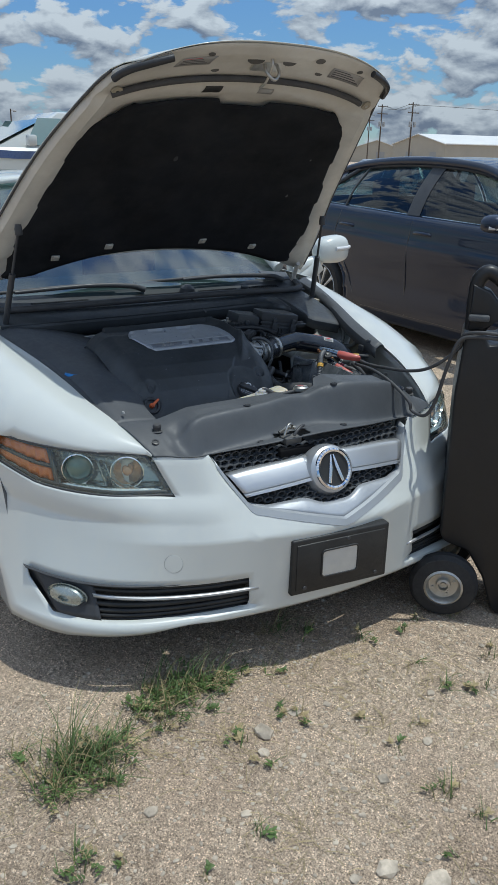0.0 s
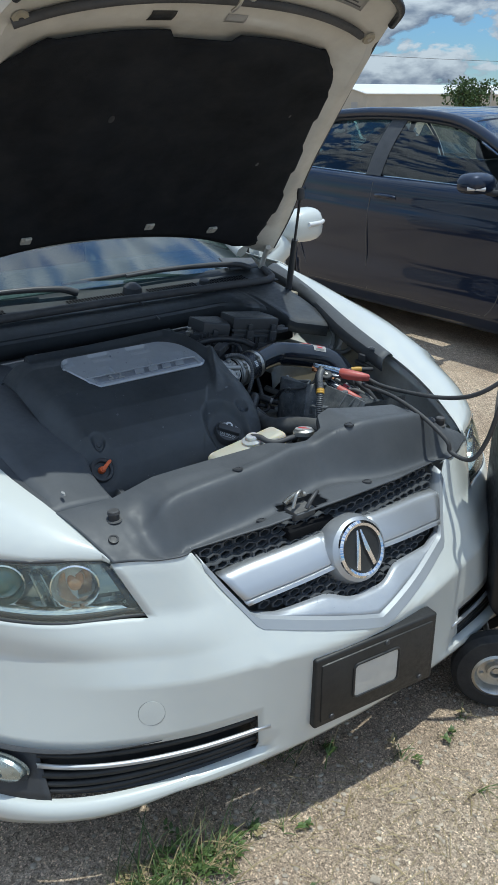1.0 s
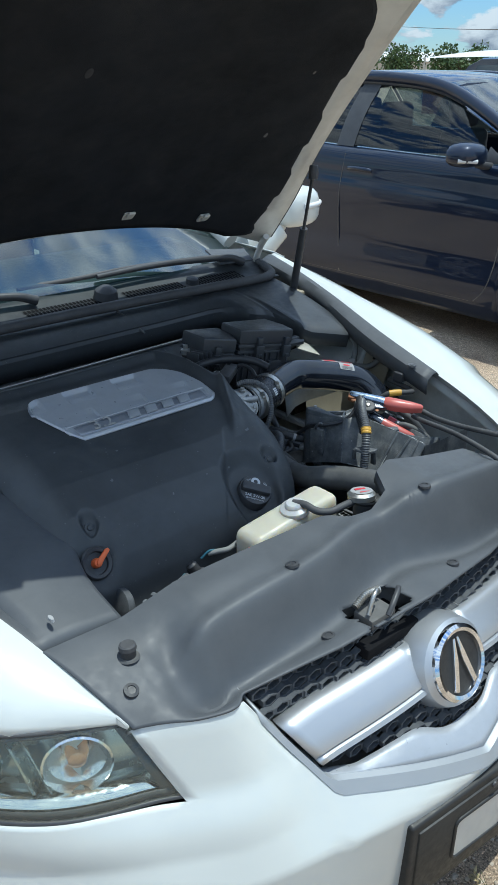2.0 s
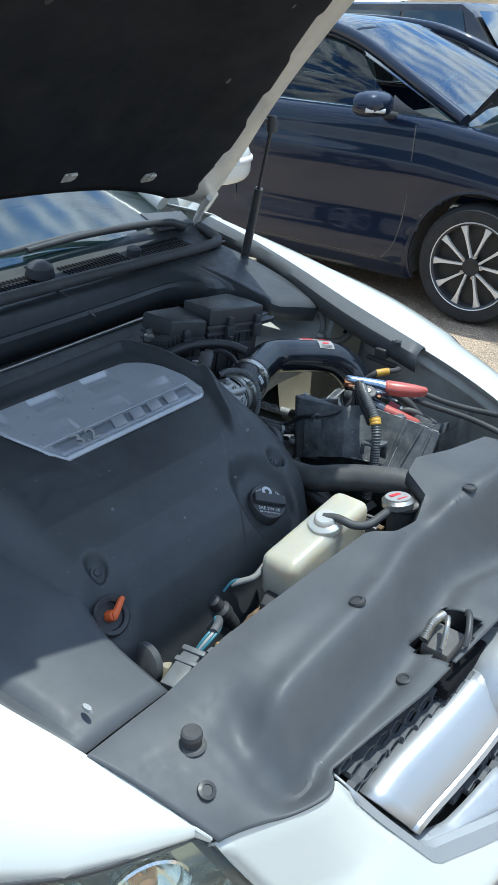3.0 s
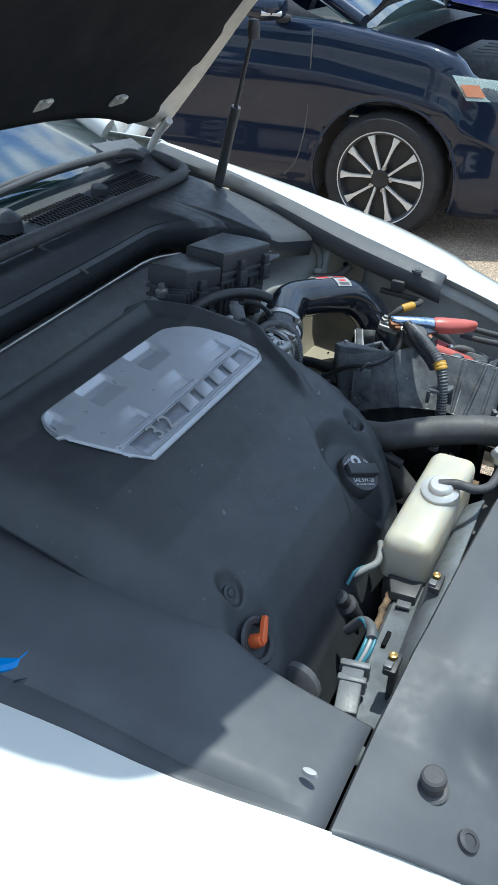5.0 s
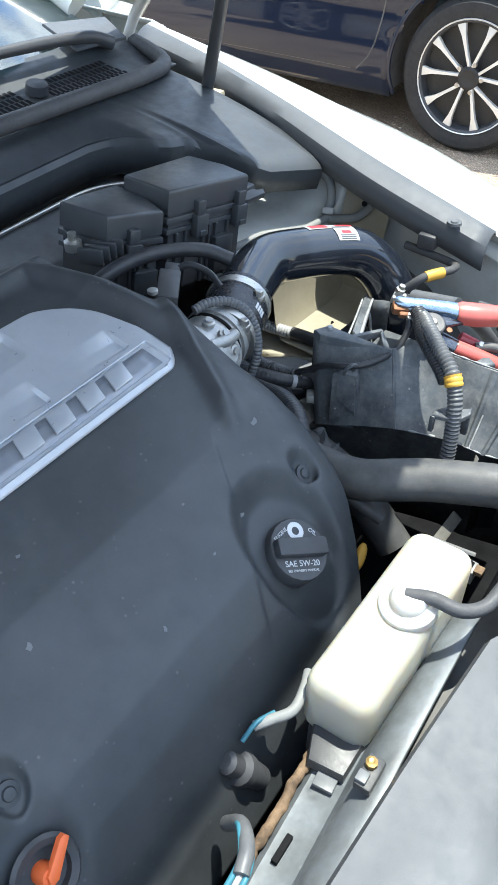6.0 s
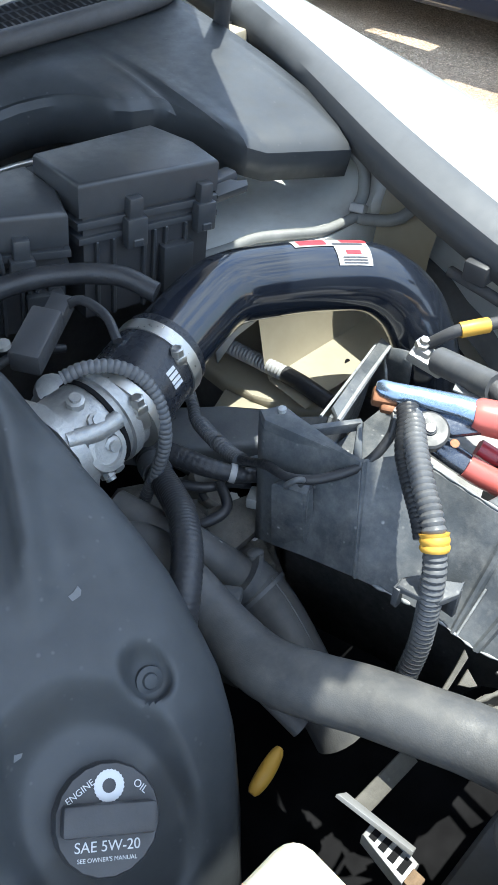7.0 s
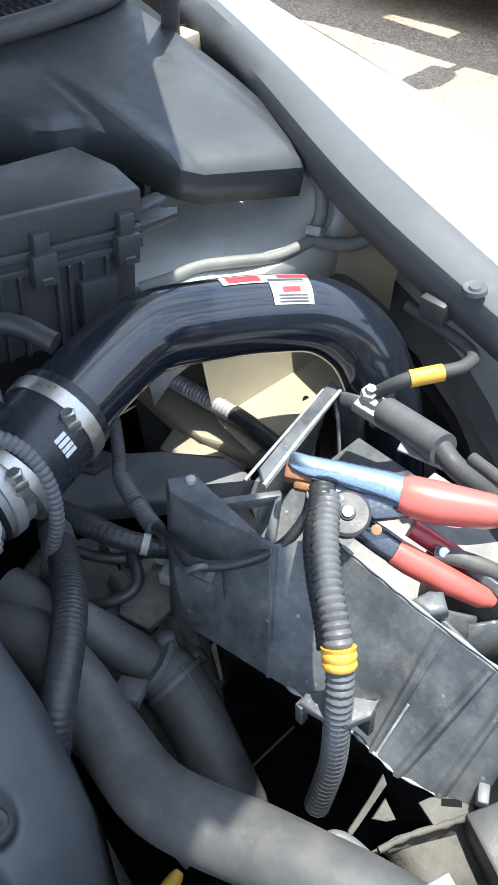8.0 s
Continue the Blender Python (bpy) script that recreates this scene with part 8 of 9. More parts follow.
def blue_row(y, s):
    zt, w = lerp(BELT, y), blue_x(y)
    return [(CX + s * (w - 0.075), CFY + y, zt + 0.004), (CX + s * (w - 0.035), CFY + y, zt - 0.012), (CX + s * (w - 0.018), CFY + y, zt - 0.06), (CX + s * (w - 0.010), CFY + y, zt - 0.16), (CX + s * w, CFY + y, zt - 0.24), (CX + s * (w - 0.012), CFY + y, 0.62), (CX + s * (w - 0.020), CFY + y, 0.50), (CX + s * (w - 0.010), CFY + y, 0.38), (CX + s * (w - 0.012), CFY + y, 0.28), (CX + s * (w - 0.05), CFY + y, 0.17)]


def fine(row, n=4):
    pts = spline(row, n)
    return pts


for s in (-1, 1):
    ys = span(0.0, 4.64, 117)
    rows = [fine(blue_row(y, s)) for y in ys]

    def keep(i, j):
        y = CFY + 0.5 * (ys[i] + ys[i + 1])
        z = 0.5 * (rows[i][j].z + rows[i][j + 1].z)
        return math.hypot(y - FH, z - TR) > 0.365 and math.hypot(y - RH, z - TR) > 0.365
    side = part("body_side", grid(rows, keep), NAVY, blue, "glossy navy blue flank")
    thick(side, 0.004, 1.0 if s < 0 else -1.0)

    def side_pt(y, z, out=0.0):
        r = fine(blue_row(y, s), 6)
        for p, q in zip(r, r[1:]):
            if q.z <= z <= p.z:
                return Vector((p.x + (q.x - p.x) * (p.z - z) / max(p.z - q.z, 1e-6) + s * out, CFY + y, z))
        return Vector((r[0].x + s * out, CFY + y, z))
    for cy in (FH, RH):
        part("arch_lip", tube([side_pt(min(max(cy - CFY + 0.368 * math.cos(a), 0.02), 4.6), TR + 0.368 * math.sin(a), -0.004) for a in span(-0.35, math.pi + 0.35, 22)], 0.011, 3, 8), NAVY, side)
        part("arch_liner", grid([[(CX + s * x, cy + 0.37 * math.cos(a), TR + 0.37 * math.sin(a)) for x in (0.55, 0.86)] for a in span(-0.3, math.pi + 0.3, 18)]), DARK, side)
    for pts in ([(1.32, 0.955), (1.315, 0.80), (1.33, 0.55), (1.37, 0.36), (1.44, 0.27)], [(2.47, 0.99), (2.49, 0.75), (2.49, 0.45), (2.47, 0.27)], [(3.36, 1.02), (3.42, 0.80), (3.30, 0.62), (3.16, 0.40), (3.1, 0.27)]):
        part("door_joint", tube([side_pt(y, z, 0.004) for y, z in pts], 0.0035, 8, 6), DARK, side)
    part("sill_joint", tube([side_pt(y, 0.268, 0.001) for y in span(1.47, 3.1, 12)], 0.003, 2, 6), DARK, side)
    for y in (2.345, 3.27):
        hp = side_pt(y, 0.905, 0.018)
        part("door_handle", tube([hp + Vector((-s * 0.020, -0.095, -0.004)), hp + Vector((0, -0.06, 0.004)), hp + Vector((0, 0.03, 0.006)), hp + Vector((-s * 0.016, 0.085, 0.002))], 0.013, 6, 10), NAVY, side, "navy door handle")
        part("handle_cup", lathe([(0, 0.001), (0.05, 0.0005)], frame_at(side_pt(y, 0.90, 0.0015), (0, 1, 0), (s, 0, 0)) @ Matrix.Diagonal((1.3, 0.55, 1, 1)), 20), DARK, side)
    belt = [side_pt(y, lerp(BELT, y) + 0.002, 0.0) for y in span(1.42, 3.95, 24)]
    part("belt_moulding", tube([p + Vector((-s * 0.010, 0, 0.004)) for p in belt], 0.008, 2, 6), CHROME, side, "bright chrome belt moulding")

# greenhouse of the blue car
ROOF = [(1.05, 1.00), (1.45, 1.19), (1.80, 1.345), (2.05, 1.415), (2.5, 1.452), (3.0, 1.45), (3.5, 1.405), (3.9, 1.30), (4.35, 1.10)]
RWID = [(1.05, 0.78), (1.45, 0.70), (1.80, 0.62), (2.05, 0.585), (2.5, 0.58), (3.0, 0.58), (3.5, 0.57), (3.9, 0.60), (4.35, 0.70)]
top = []
for y in span(1.92, 3.62, 20):
    z, w = ease(ROOF, y), ease(RWID, y)
    top.append([(CX + w * u, CFY + y + 0.10 * u * u * (1 if y < 2.3 else 0) * (2.3 - y) / 0.38 - 0.0, z - 0.045 * u * u * u * u - 0.012 * u * u) for u in span(-1, 1, 17)])
thick(part("roof", grid(top), NAVY, blue, "navy roof"), 0.012)
ws = [[(CX + (0.80 - 0.21 * v) * u, CFY + 0.98 + 0.98 * v + 0.13 * u * u, 0.985 + 0.42 * v - 0.012 * math.sin(math.pi * v) * -1 - 0.035 * u * u) for u in span(-1, 1, 17)] for v in span(0, 1, 10)]
part("windscreen", grid(ws), WINDSCREEN, blue, "windscreen reflecting clouds").visible_shadow = False
rw = [[(CX + (0.56 + 0.10 * v) * u, CFY + 3.58 + 0.72 * v, 1.40 - 0.31 * v - 0.03 * u * u) for u in span(-1, 1, 13)] for v in span(0, 1, 8)]
part("rear_window", grid(rw), WINDSCREEN, blue).visible_shadow = False
trunk = [[(CX + (0.76 - 0.1 * max(0, v - 0.5)) * u, CFY + 4.25 + 0.39 * min(1, 1.4 * v), 1.085 - 0.02 * v - 1.6 * max(0, v - 0.7)) for u in span(-1, 1, 9)] for v in span(0, 1, 9)]
thick(part("boot_lid", grid(trunk), NAVY, blue), 0.01)
part("tail", box(CX - 0.72, CX + 0.72, CFY + 4.45, CFY + 4.64, 0.25, 0.85, 0.05, 3), NAVY, blue)


def green_pt(y, t, s, out=0.0):
    """A point of the side glazing: t from the belt to the roof edge."""
    zb, zr = lerp(BELT, y) + 0.006, ease(ROOF, y) - 0.052
    xb, xr = blue_x(y) - 0.060, ease(RWID, y) - 0.004
    return Vector((CX + s * (xb + (xr - xb) * t + 0.03 * math.sin(math.pi * t) + out), CFY + y, zb + (zr - zb) * t))


for s in (-1, 1):
    for y0, y1, nm in ((1.50, 2.45, "front_window"), (2.57, 3.33, "rear_door_window"), (3.38, 3.78, "quarter_window")):
        rows = []
        for y in span(y0, y1, 16):
            hi = 0.94
            if nm == "front_window":
                hi = min(0.94, 0.22 + (y - 1.46) * 2.0)
            if nm == "quarter_window":
                hi = max(0.02, 0.90 - (y - 3.38) * 2.1)
            rows.append([green_pt(y, 0.02 + (hi - 0.02) * t, s) for t in span(0, 1, 7)])
        part(nm, grid(rows), SIDEGLASS, blue, "tinted side window").visible_shadow = False
    part("centre_pillar", grid([[green_pt(y, t, s, 0.004) for t in span(0, 1, 7)] for y in (2.44, 2.48, 2.53, 2.58)]), BLACK, blue, "black door pillar")
    part("division_bar", tube([green_pt(3.355, t, s, 0.002) for t in span(0, 0.96, 6)], 0.010, 3, 6), BLACK, blue)
    edge = [green_pt(y, 0.965, s, 0.004) for y in span(1.80, 3.48, 24)] + [green_pt(y, 0.97 - (y - 3.48) * 2.1, s, 0.004) for y in span(3.53, 3.90, 6)]
    part("window_frame", tube(edge, 0.020, 2, 8), BLACK, blue, "black window frame")
    rail = [(CX + s * (ease(RWID, y) + 0.016), CFY + y, ease(ROOF, y) - 0.036) for y in span(1.10, 4.1, 30)]
    part("roof_rail", tube(rail, 0.034, 2, 10), NAVY, blue, "navy roof rail and screen pillar")
    rear_q = [[(CX + s * (blue_x(y) - 0.06), CFY + y, lerp(BELT, y)), green_pt(y, 0.55, s, 0.006), (CX + s * (ease(RWID, y) + 0.01), CFY + y, ease(ROOF, y) - 0.03)] for y in span(3.62, 4.28, 9)]
    part("rear_pillar", grid(rear_q), NAVY, blue)
    corner = [[green_pt(y, t, s, 0.006) for t in span(0, min(1, max(0.08, (y - 1.24) * 1.9)), 5)] for y in span(1.28, 1.50, 6)]
    part("mirror_triangle", grid(corner), BLACK, blue, "black mirror triangle")
    mm = Matrix.Translation((CX + s * (SX + 0.125), CFY + 1.50, 1.045)) @ Matrix.Diagonal((0.115, 0.095, 0.068, 1))
    bm = bmesh.new()
    bmesh.ops.create_icosphere(bm, subdivisions=3, radius=1)
    for v in bm.verts:
        v.co = Vector([math.copysign(abs(c) ** 0.75, c) for c in v.co])
        v.co.y = min(v.co.y, 0.5)
        if v.co.z < 0:
            v.co.z *= 0.8
    bm.transform(mm)
    mir = part("side_mirror", bm, NAVY, blue, "navy door mirror with a clear indicator")
    part("mirror_base", tube([(CX + s * (SX - 0.055), CFY + 1.46, 0.985), (CX + s * (SX + 0.02), CFY + 1.47, 0.995), (CX + s * (SX + 0.07), CFY + 1.48, 1.01)], 0.020, 4, 8), BLACK, mir)
    part("indicator_lens", tube([(CX + s * (SX + 0.15), CFY + 1.412, 1.025), (CX + s * (SX + 0.20), CFY + 1.435, 1.028), (CX + s * (SX + 0.232), CFY + 1.47, 1.03)], 0.012, 4, 8), LABELW, mir, "clear indicator lens")
    for y in (1.62 + 0.55, 1.62 + 1.45):
        part("seat_back", box(CX + s * 0.37 - 0.23, CX + s * 0.37 + 0.23, CFY + y + 0.25, CFY + y + 0.38, 0.5, 1.08, 0.05, 3), SEAT, blue)
        part("headrest", box(CX + s * 0.37 - 0.13, CX + s * 0.37 + 0.13, CFY + y + 0.28, CFY + y + 0.38, 1.09, 1.27, 0.04, 3), SEAT, blue)
    # wheels with twin spokes
    for cy in (FH, RH):
        wh, wmx, w = wheel(CX + s * (SX - 0.115), cy, TR, s, blue, 5, BLACK, 0.215, 0.222)
        part("rim_edge", lathe([(0.226, w - 0.002), (0.224, w + 0.002), (0.214, w - 0.004)], wmx, 48), MACHINED, wh, "machined rim edge")
        part("rim_face", lathe([(0.0, w - 0.055), (0.215, w - 0.05), (0.219, w - 0.02)], wmx, 40), TRIMBLK, wh, "black rim face")
        for k in range(5):
            for d in (-1, 1):
                th = -math.pi / 2 + 2 * math.pi * k / 5
                a0, a1 = th + d * 0.16, th + d * 0.325
                p0 = Vector((0.040 * math.cos(a0), 0.040 * math.sin(a0)))
                p1 = Vector((0.220 * math.cos(a1), 0.220 * math.sin(a1)))
                along = (p1 - p0).normalized()
                cross = Vector((-along.y, along.x))
                ln = (p1 - p0).length
                edge = [(0.0, 0.0065), (0.45, 0.0060), (0.70, 0.0085), (0.86, 0.0150), (1.0, 0.0215)]
                poly = [p0 + along * ln * f - cross * w2 for f, w2 in edge] + [p0 + along * ln * f + cross * w2 for f, w2 in reversed(edge)]
                part("spoke", prism([(p.x, p.y) for p in poly], wmx @ Matrix.Translation((0, 0, w - 0.026)), 0.018, 0.003), MACHINED, wh, "machined silver spoke")
        part("hub_cap", lathe([(0.048, w - 0.03), (0.046, w - 0.008), (0.034, w - 0.004), (0.030, w - 0.006), (0, w - 0.003)], wmx, 28), TRIMBLK, wh)
        for k in range(5):
            a = 2 * math.pi * (k + 0.5) / 5
            part("wheel_nut", lathe([(0.009, w - 0.022), (0.009, w - 0.006), (0, w - 0.005)], wmx @ Matrix.Translation((0.056 * math.cos(a), 0.056 * math.sin(a), 0)), 8), STEEL, wh)
dash = [[(CX + x, CFY + 1.12 + 0.55 * t, 0.975 - 0.015 * math.cos(6 * t)) for t in span(0, 1, 6)] for x in span(-0.74, 0.74, 8)]
thick(part("dashboard", grid(dash), BLACK, blue), 0.05)
part("steering_wheel", tube([(CX + 0.37 + 0.18 * math.cos(a), CFY + 1.78 - 0.06 * math.sin(a), 0.95 + 0.17 * math.sin(a)) for a in span(0, 2 * math.pi, 17)], 0.014, 3, 8), BLACK, blue)
part("rear_view_mirror", box(CX - 0.11, CX + 0.11, CFY + 1.80, CFY + 1.83, 1.23, 1.29, 0.012), BLACK, blue)
part("underbody", box(CX - 0.74, CX + 0.74, CFY + 1.3, CFY + 4.4, 0.18, 0.28, 0.02), DARK, blue)
# nose, lamps, engine bay, bonnet of the blue car
nose = [[(CX + blue_x(0.0 + 0.02) * u * 1.0, CFY + 0.04 - 0.14 * (1 - u * u), z) for z in span(0.18, 0.66, 7)] for u in span(-1, 1, 17)]
thick(part("front_bumper", grid(nose), NAVY, blue, "navy front bumper"), 0.01)
part("bay_walls", grid([[(CX + 0.72 * u, CFY + 0.22 + 0.0 * u, z) for z in (0.5, 0.72)] for u in span(-1, 1, 5)]), BLACK, blue)
part("bay_floor", box(CX - 0.72, CX + 0.72, CFY + 0.15, CFY + 1.15, 0.62, 0.66, 0.01), DARK, blue)
ecv = part("engine_cover", box(CX - 0.34, CX + 0.30, CFY + 0.42, CFY + 0.80, 0.70, 0.83, 0.03, 3), DUSTBLK, blue, "grey black engine cover")
for k in range(4):
    part("cover_slot", box(CX - 0.26 + 0.12 * k, CX - 0.20 + 0.12 * k, CFY + 0.50, CFY + 0.70, 0.829, 0.834, 0.002, 1), DARK, ecv)
part("cowl", grid([[(CX + 0.76 * u, CFY + y - 0.0, 0.93 + 0.12 * (y - 0.9) - 0.02 * u * u) for y in span(0.90, 1.15, 5)] for u in span(-1, 1, 13)]), BLACK, blue, "black cowl panel")
for s in (-1, 1):
    lens = [[(CX + s * (0.885 - 0.30 * t + 0.0), CFY + 0.55 - 0.50 * t + 0.08 * v, 0.71 - 0.03 * t + 0.10 * v * (1 - 0.35 * t)) for v in span(0, 1, 5)] for t in span(0, 1, 10)]
    lamp = part("headlamp", grid(lens), LAMPGREY, blue, "clear headlamp with an amber marker")
    part("amber_marker", grid([[(CX + s * (0.895 - 0.30 * t), CFY + 0.545 - 0.50 * t + 0.08 * v, 0.71 - 0.03 * t + 0.10 * v) for v in span(0.18, 0.66, 4)] for t in span(0.02, 0.17, 5)]), AMBER, lamp)
    part("lamp_lens", grid([[(p[0] + s * 0.014, p[1] - 0.01, p[2] + 0.004) for p in r] for r in lens]), LENS, lamp)
    part("fog_trim", tube([(CX + s * 0.80, CFY + 0.22, 0.50), (CX + s * 0.74, CFY + 0.10, 0.42), (CX + s * 0.70, CFY + 0.06, 0.33)], 0.016, 5, 8), SILVER, blue)
bo, ba = Vector((CX, CFY + 1.10, 1.0)), radians(40)
bd, bn = Vector((0, -math.cos(ba), math.sin(ba))), Vector((0, -math.sin(ba), -math.cos(ba)))
bh = [[bo + Vector((0.76 * u * (1 - 0.22 * v * v), 0, 0)) + bd * (0.04 + (0.98 - 0.15 * u * u) * v) - bn * (0.05 * math.sin(math.pi * v) + 0.03 * (1 - u * u)) for u in span(-1, 1, 15)] for v in span(0, 1, 13)]
bbon = part("bonnet", grid(bh), NAVY, blue, "open navy bonnet")
thick(bbon, 0.002)
part("bonnet_underside", grid([[p + bn * (0.016 if 0 < i < 12 and 0 < j < 14 else 0.004) for j, p in enumerate(r)] for i, r in enumerate(bh)]), BLACK, bbon, "dark bonnet underside")
part("bonnet_prop", tube([(CX - 0.50, CFY + 0.28, 0.76), (CX - 0.45, CFY + 0.40, 1.2), (CX - 0.42, CFY + 0.47, 1.50)], 0.006, 4, 6), BLACK, blue, "thin bonnet prop rod")
for s in (-1, 1):
    part("bonnet_hinge", tube([(CX + s * 0.70, CFY + 1.16, 0.95), (CX + s * 0.71, CFY + 1.10, 1.0), (CX + s * 0.69, CFY + 1.02, 1.07)], 0.014, 5, 6), BLACK, blue)
# ---- gravel, stones and weeds ----
def pebbles(name, count, spread, smin, smax, seed, label):
    rnd = random.Random(seed)
    verts, faces = [], []
    ico = bmesh.new()
    bmesh.ops.create_icosphere(ico, subdivisions=1, radius=1)
    iv = [v.co.copy() for v in ico.verts]
    ifc = [[v.index for v in f.verts] for f in ico.faces]
    ico.free()
    for _ in range(count):
        x, y = spread(rnd)
        r = smin + (smax - smin) * rnd.random() ** 5
        sx, sy, sz = r * rnd.uniform(0.7, 1.3), r * rnd.uniform(0.7, 1.3), r * rnd.uniform(0.35, 0.7)
        a = rnd.uniform(0, math.pi)
        b = len(verts)
        for v in iv:
            j = rnd.uniform(0.8, 1.15)
            px, py = v.x * sx * j, v.y * sy * j
            verts.append((x + px * math.cos(a) - py * math.sin(a), y + px * math.sin(a) + py * math.cos(a), ground_z(x, y) + v.z * sz * j + sz * 0.25))
        faces += [[b + k for k in f] for f in ifc]
    me = bpy.data.meshes.new(name)
    me.from_pydata(verts, [], faces)
    me.materials.append(STONE)
    ob = new(name, me)
    return tagged(ob, label, "gravel", kind="stuff")


def front_spread(rnd):
    return rnd.uniform(-2.2, 1.6), -1.6 + 1.9 * rnd.random()


pebbles("gravel", 22000, front_spread, 0.0014, 0.0085, 3, "loose pale limestone gravel on the ground")
pebbles("gravel", 1500, lambda r: (r.uniform(0.8, 3.6), r.uniform(-0.5, 3.0)), 0.002, 0.011, 5, "loose gravel between the parked cars")


def rock(x, y, r, seed):
    rnd = random.Random(seed)
    bm = bmesh.new()
    bmesh.ops.create_icosphere(bm, subdivisions=2, radius=1)
    sx, sy, sz = r * rnd.uniform(0.8, 1.3), r * rnd.uniform(0.7, 1.1), r * rnd.uniform(0.35, 0.5)
    for v in bm.verts:
        k = 0.85 + 0.3 * noise.noise(v.co * 1.8 + Vector((seed, 0, 0)))
        v.co = Vector((x + v.co.x * sx * k, y + v.co.y * sy * k, ground_z(x, y) + sz * 0.4 + v.co.z * sz * k))
    ob = part("stone", bm, STONE, None, sharp=25)
    return tagged(ob, "pale limestone rock half sunk in the gravel", "stone", group="stones on the ground")


for k, (x, y, r) in enumerate(((-0.429, -0.195, 0.034), (-0.30, -0.16, 0.020), (-0.47, -0.26, 0.022), (-0.42, -0.72, 0.036), (-0.34, -0.80, 0.030), (-0.50, -0.70, 0.014), (-0.36, -0.80, 0.028), (-0.20, -0.18, 0.014), (-0.82, -0.30, 0.022), (-0.62, -0.42, 0.016), (0.10, -0.30, 0.015), (-0.05, -0.45, 0.018), (0.42, -0.20, 0.013), (-1.0, -0.45, 0.02), (1.9, 1.4, 0.03), (2.2, 2.0, 0.025), (1.55, 0.9, 0.02), (-0.25, -0.5, 0.02), (-0.70, -0.62, 0.018))):
    rock(x, y, r, k + 1)


def tuft(x, y, size, blades, seed, dry=0.30, broad=0.16):
    """A weed: arching blades, and small leaves on low spreading stems."""
    rnd = random.Random(seed)
    made = {0: ([], []), 1: ([], [])}

    def strip_of(which, p0, d, ln, lean, w, wide):
        vs, fs = made[which]
        side = Vector((-d.y, d.x, 0))
        b = len(vs)
        for k in range(5):
            t = k / 4
            p = p0 + d * (ln * math.sin(lean) * t * (0.5 + 0.5 * t)) + Vector((0, 0, ln * (math.cos(lean) * t + 0.25 * t - 0.34 * t * t)))
            ww = w * (math.sin(math.pi * (0.12 + 0.86 * t)) if wide else (1 - t * 0.85))
            vs.extend((p - side * ww, p + side * ww + Vector((0, 0, 0.001))))
        fs.extend((b + 2 * k, b + 2 * k + 1, b + 2 * k + 3, b + 2 * k + 2) for k in range(4))

    for _ in range(blades):
        which = 1 if rnd.random() < dry else 0
        a = rnd.uniform(0, 2 * math.pi)
        ox, oy = x + size * 0.42 * rnd.gauss(0, 0.6), y + size * 0.42 * rnd.gauss(0, 0.6)
        d = Vector((math.cos(a), math.sin(a), 0))
        base = Vector((ox, oy, ground_z(ox, oy)))
        if rnd.random() < broad:
            stem = size * rnd.uniform(0.3, 0.9)
            strip_of(which, base, d, stem, rnd.uniform(0.9, 1.4), 0.0010, False)
            for j in range(7):
                t = 0.2 + 0.8 * j / 6
                q = base + d * stem * 0.85 * t + Vector((0, 0, 0.008 + 0.22 * stem * t * (1 - 0.5 * t)))
                b2 = a + (1 if j % 2 else -1) * rnd.uniform(0.6, 1.3)
                strip_of(which, q, Vector((math.cos(b2), math.sin(b2), 0)), rnd.uniform(0.010, 0.020), rnd.uniform(0.8, 1.5), rnd.uniform(0.0028, 0.0050), True)
        else:
            strip_of(which, base, d, size * rnd.uniform(0.35, 1.55), rnd.uniform(0.30, 1.45), rnd.uniform(0.0010, 0.0021), False)
    root = thing("weed_tuft", (x, y, ground_z(x, y)), "green weed tuft with some dry blades growing in gravel", "weed", group="weeds in the gravel")
    for k, (vs, fs) in made.items():
        if not fs:
            continue
        me = bpy.data.meshes.new("blades")
        me.from_pydata([tuple(v) for v in vs], [], fs)
        me.materials.append((GRASS, DRYGRASS)[k])
        ob = new(("green_foliage", "dry_foliage")[k], me)
        ob.parent = root
        ob.location = -ORIGIN[root]
    return root


WEEDS = [(-0.93, -0.06, 0.15, 150), (-1.00, -0.11, 0.11, 90), (-0.85, -0.07, 0.12, 80), (-0.88, -0.16, 0.08, 50), (-0.78, -0.02, 0.07, 40), (-0.70, 0.06, 0.08, 50), (-0.63, 0.10, 0.10, 70), (-0.56, 0.09, 0.11, 80), (-0.49, 0.07, 0.11, 90), (-0.42, 0.06, 0.08, 50), (-0.62, 0.02, 0.09, 50), (-0.55, 0.00, 0.08, 40), (-0.66, -0.03, 0.08, 40),
         (-0.34, 0.08, 0.06, 26), (-0.27, 0.04, 0.05, 20), (-0.14, 0.22, 0.09, 40), (-0.05, 0.16, 0.07, 26), (0.09, 0.03, 0.06, 26), (0.24, 0.0, 0.05, 20), (0.16, -0.30, 0.06, 24), (0.40, -0.26, 0.06, 22), (-0.14, -0.62, 0.07, 40), (-0.13, -0.72, 0.05, 24), (-1.02, -0.36, 0.08, 40), (-0.50, -0.18, 0.05, 24), (-0.62, -0.48, 0.05, 20), (-1.05, 0.06, 0.07, 30), (-0.48, -0.30, 0.04, 16)]
for k, (x, y, sz, n) in enumerate(WEEDS):
    tuft(x, y, sz, n if n > 45 else n * 2 // 3, 40 + k)


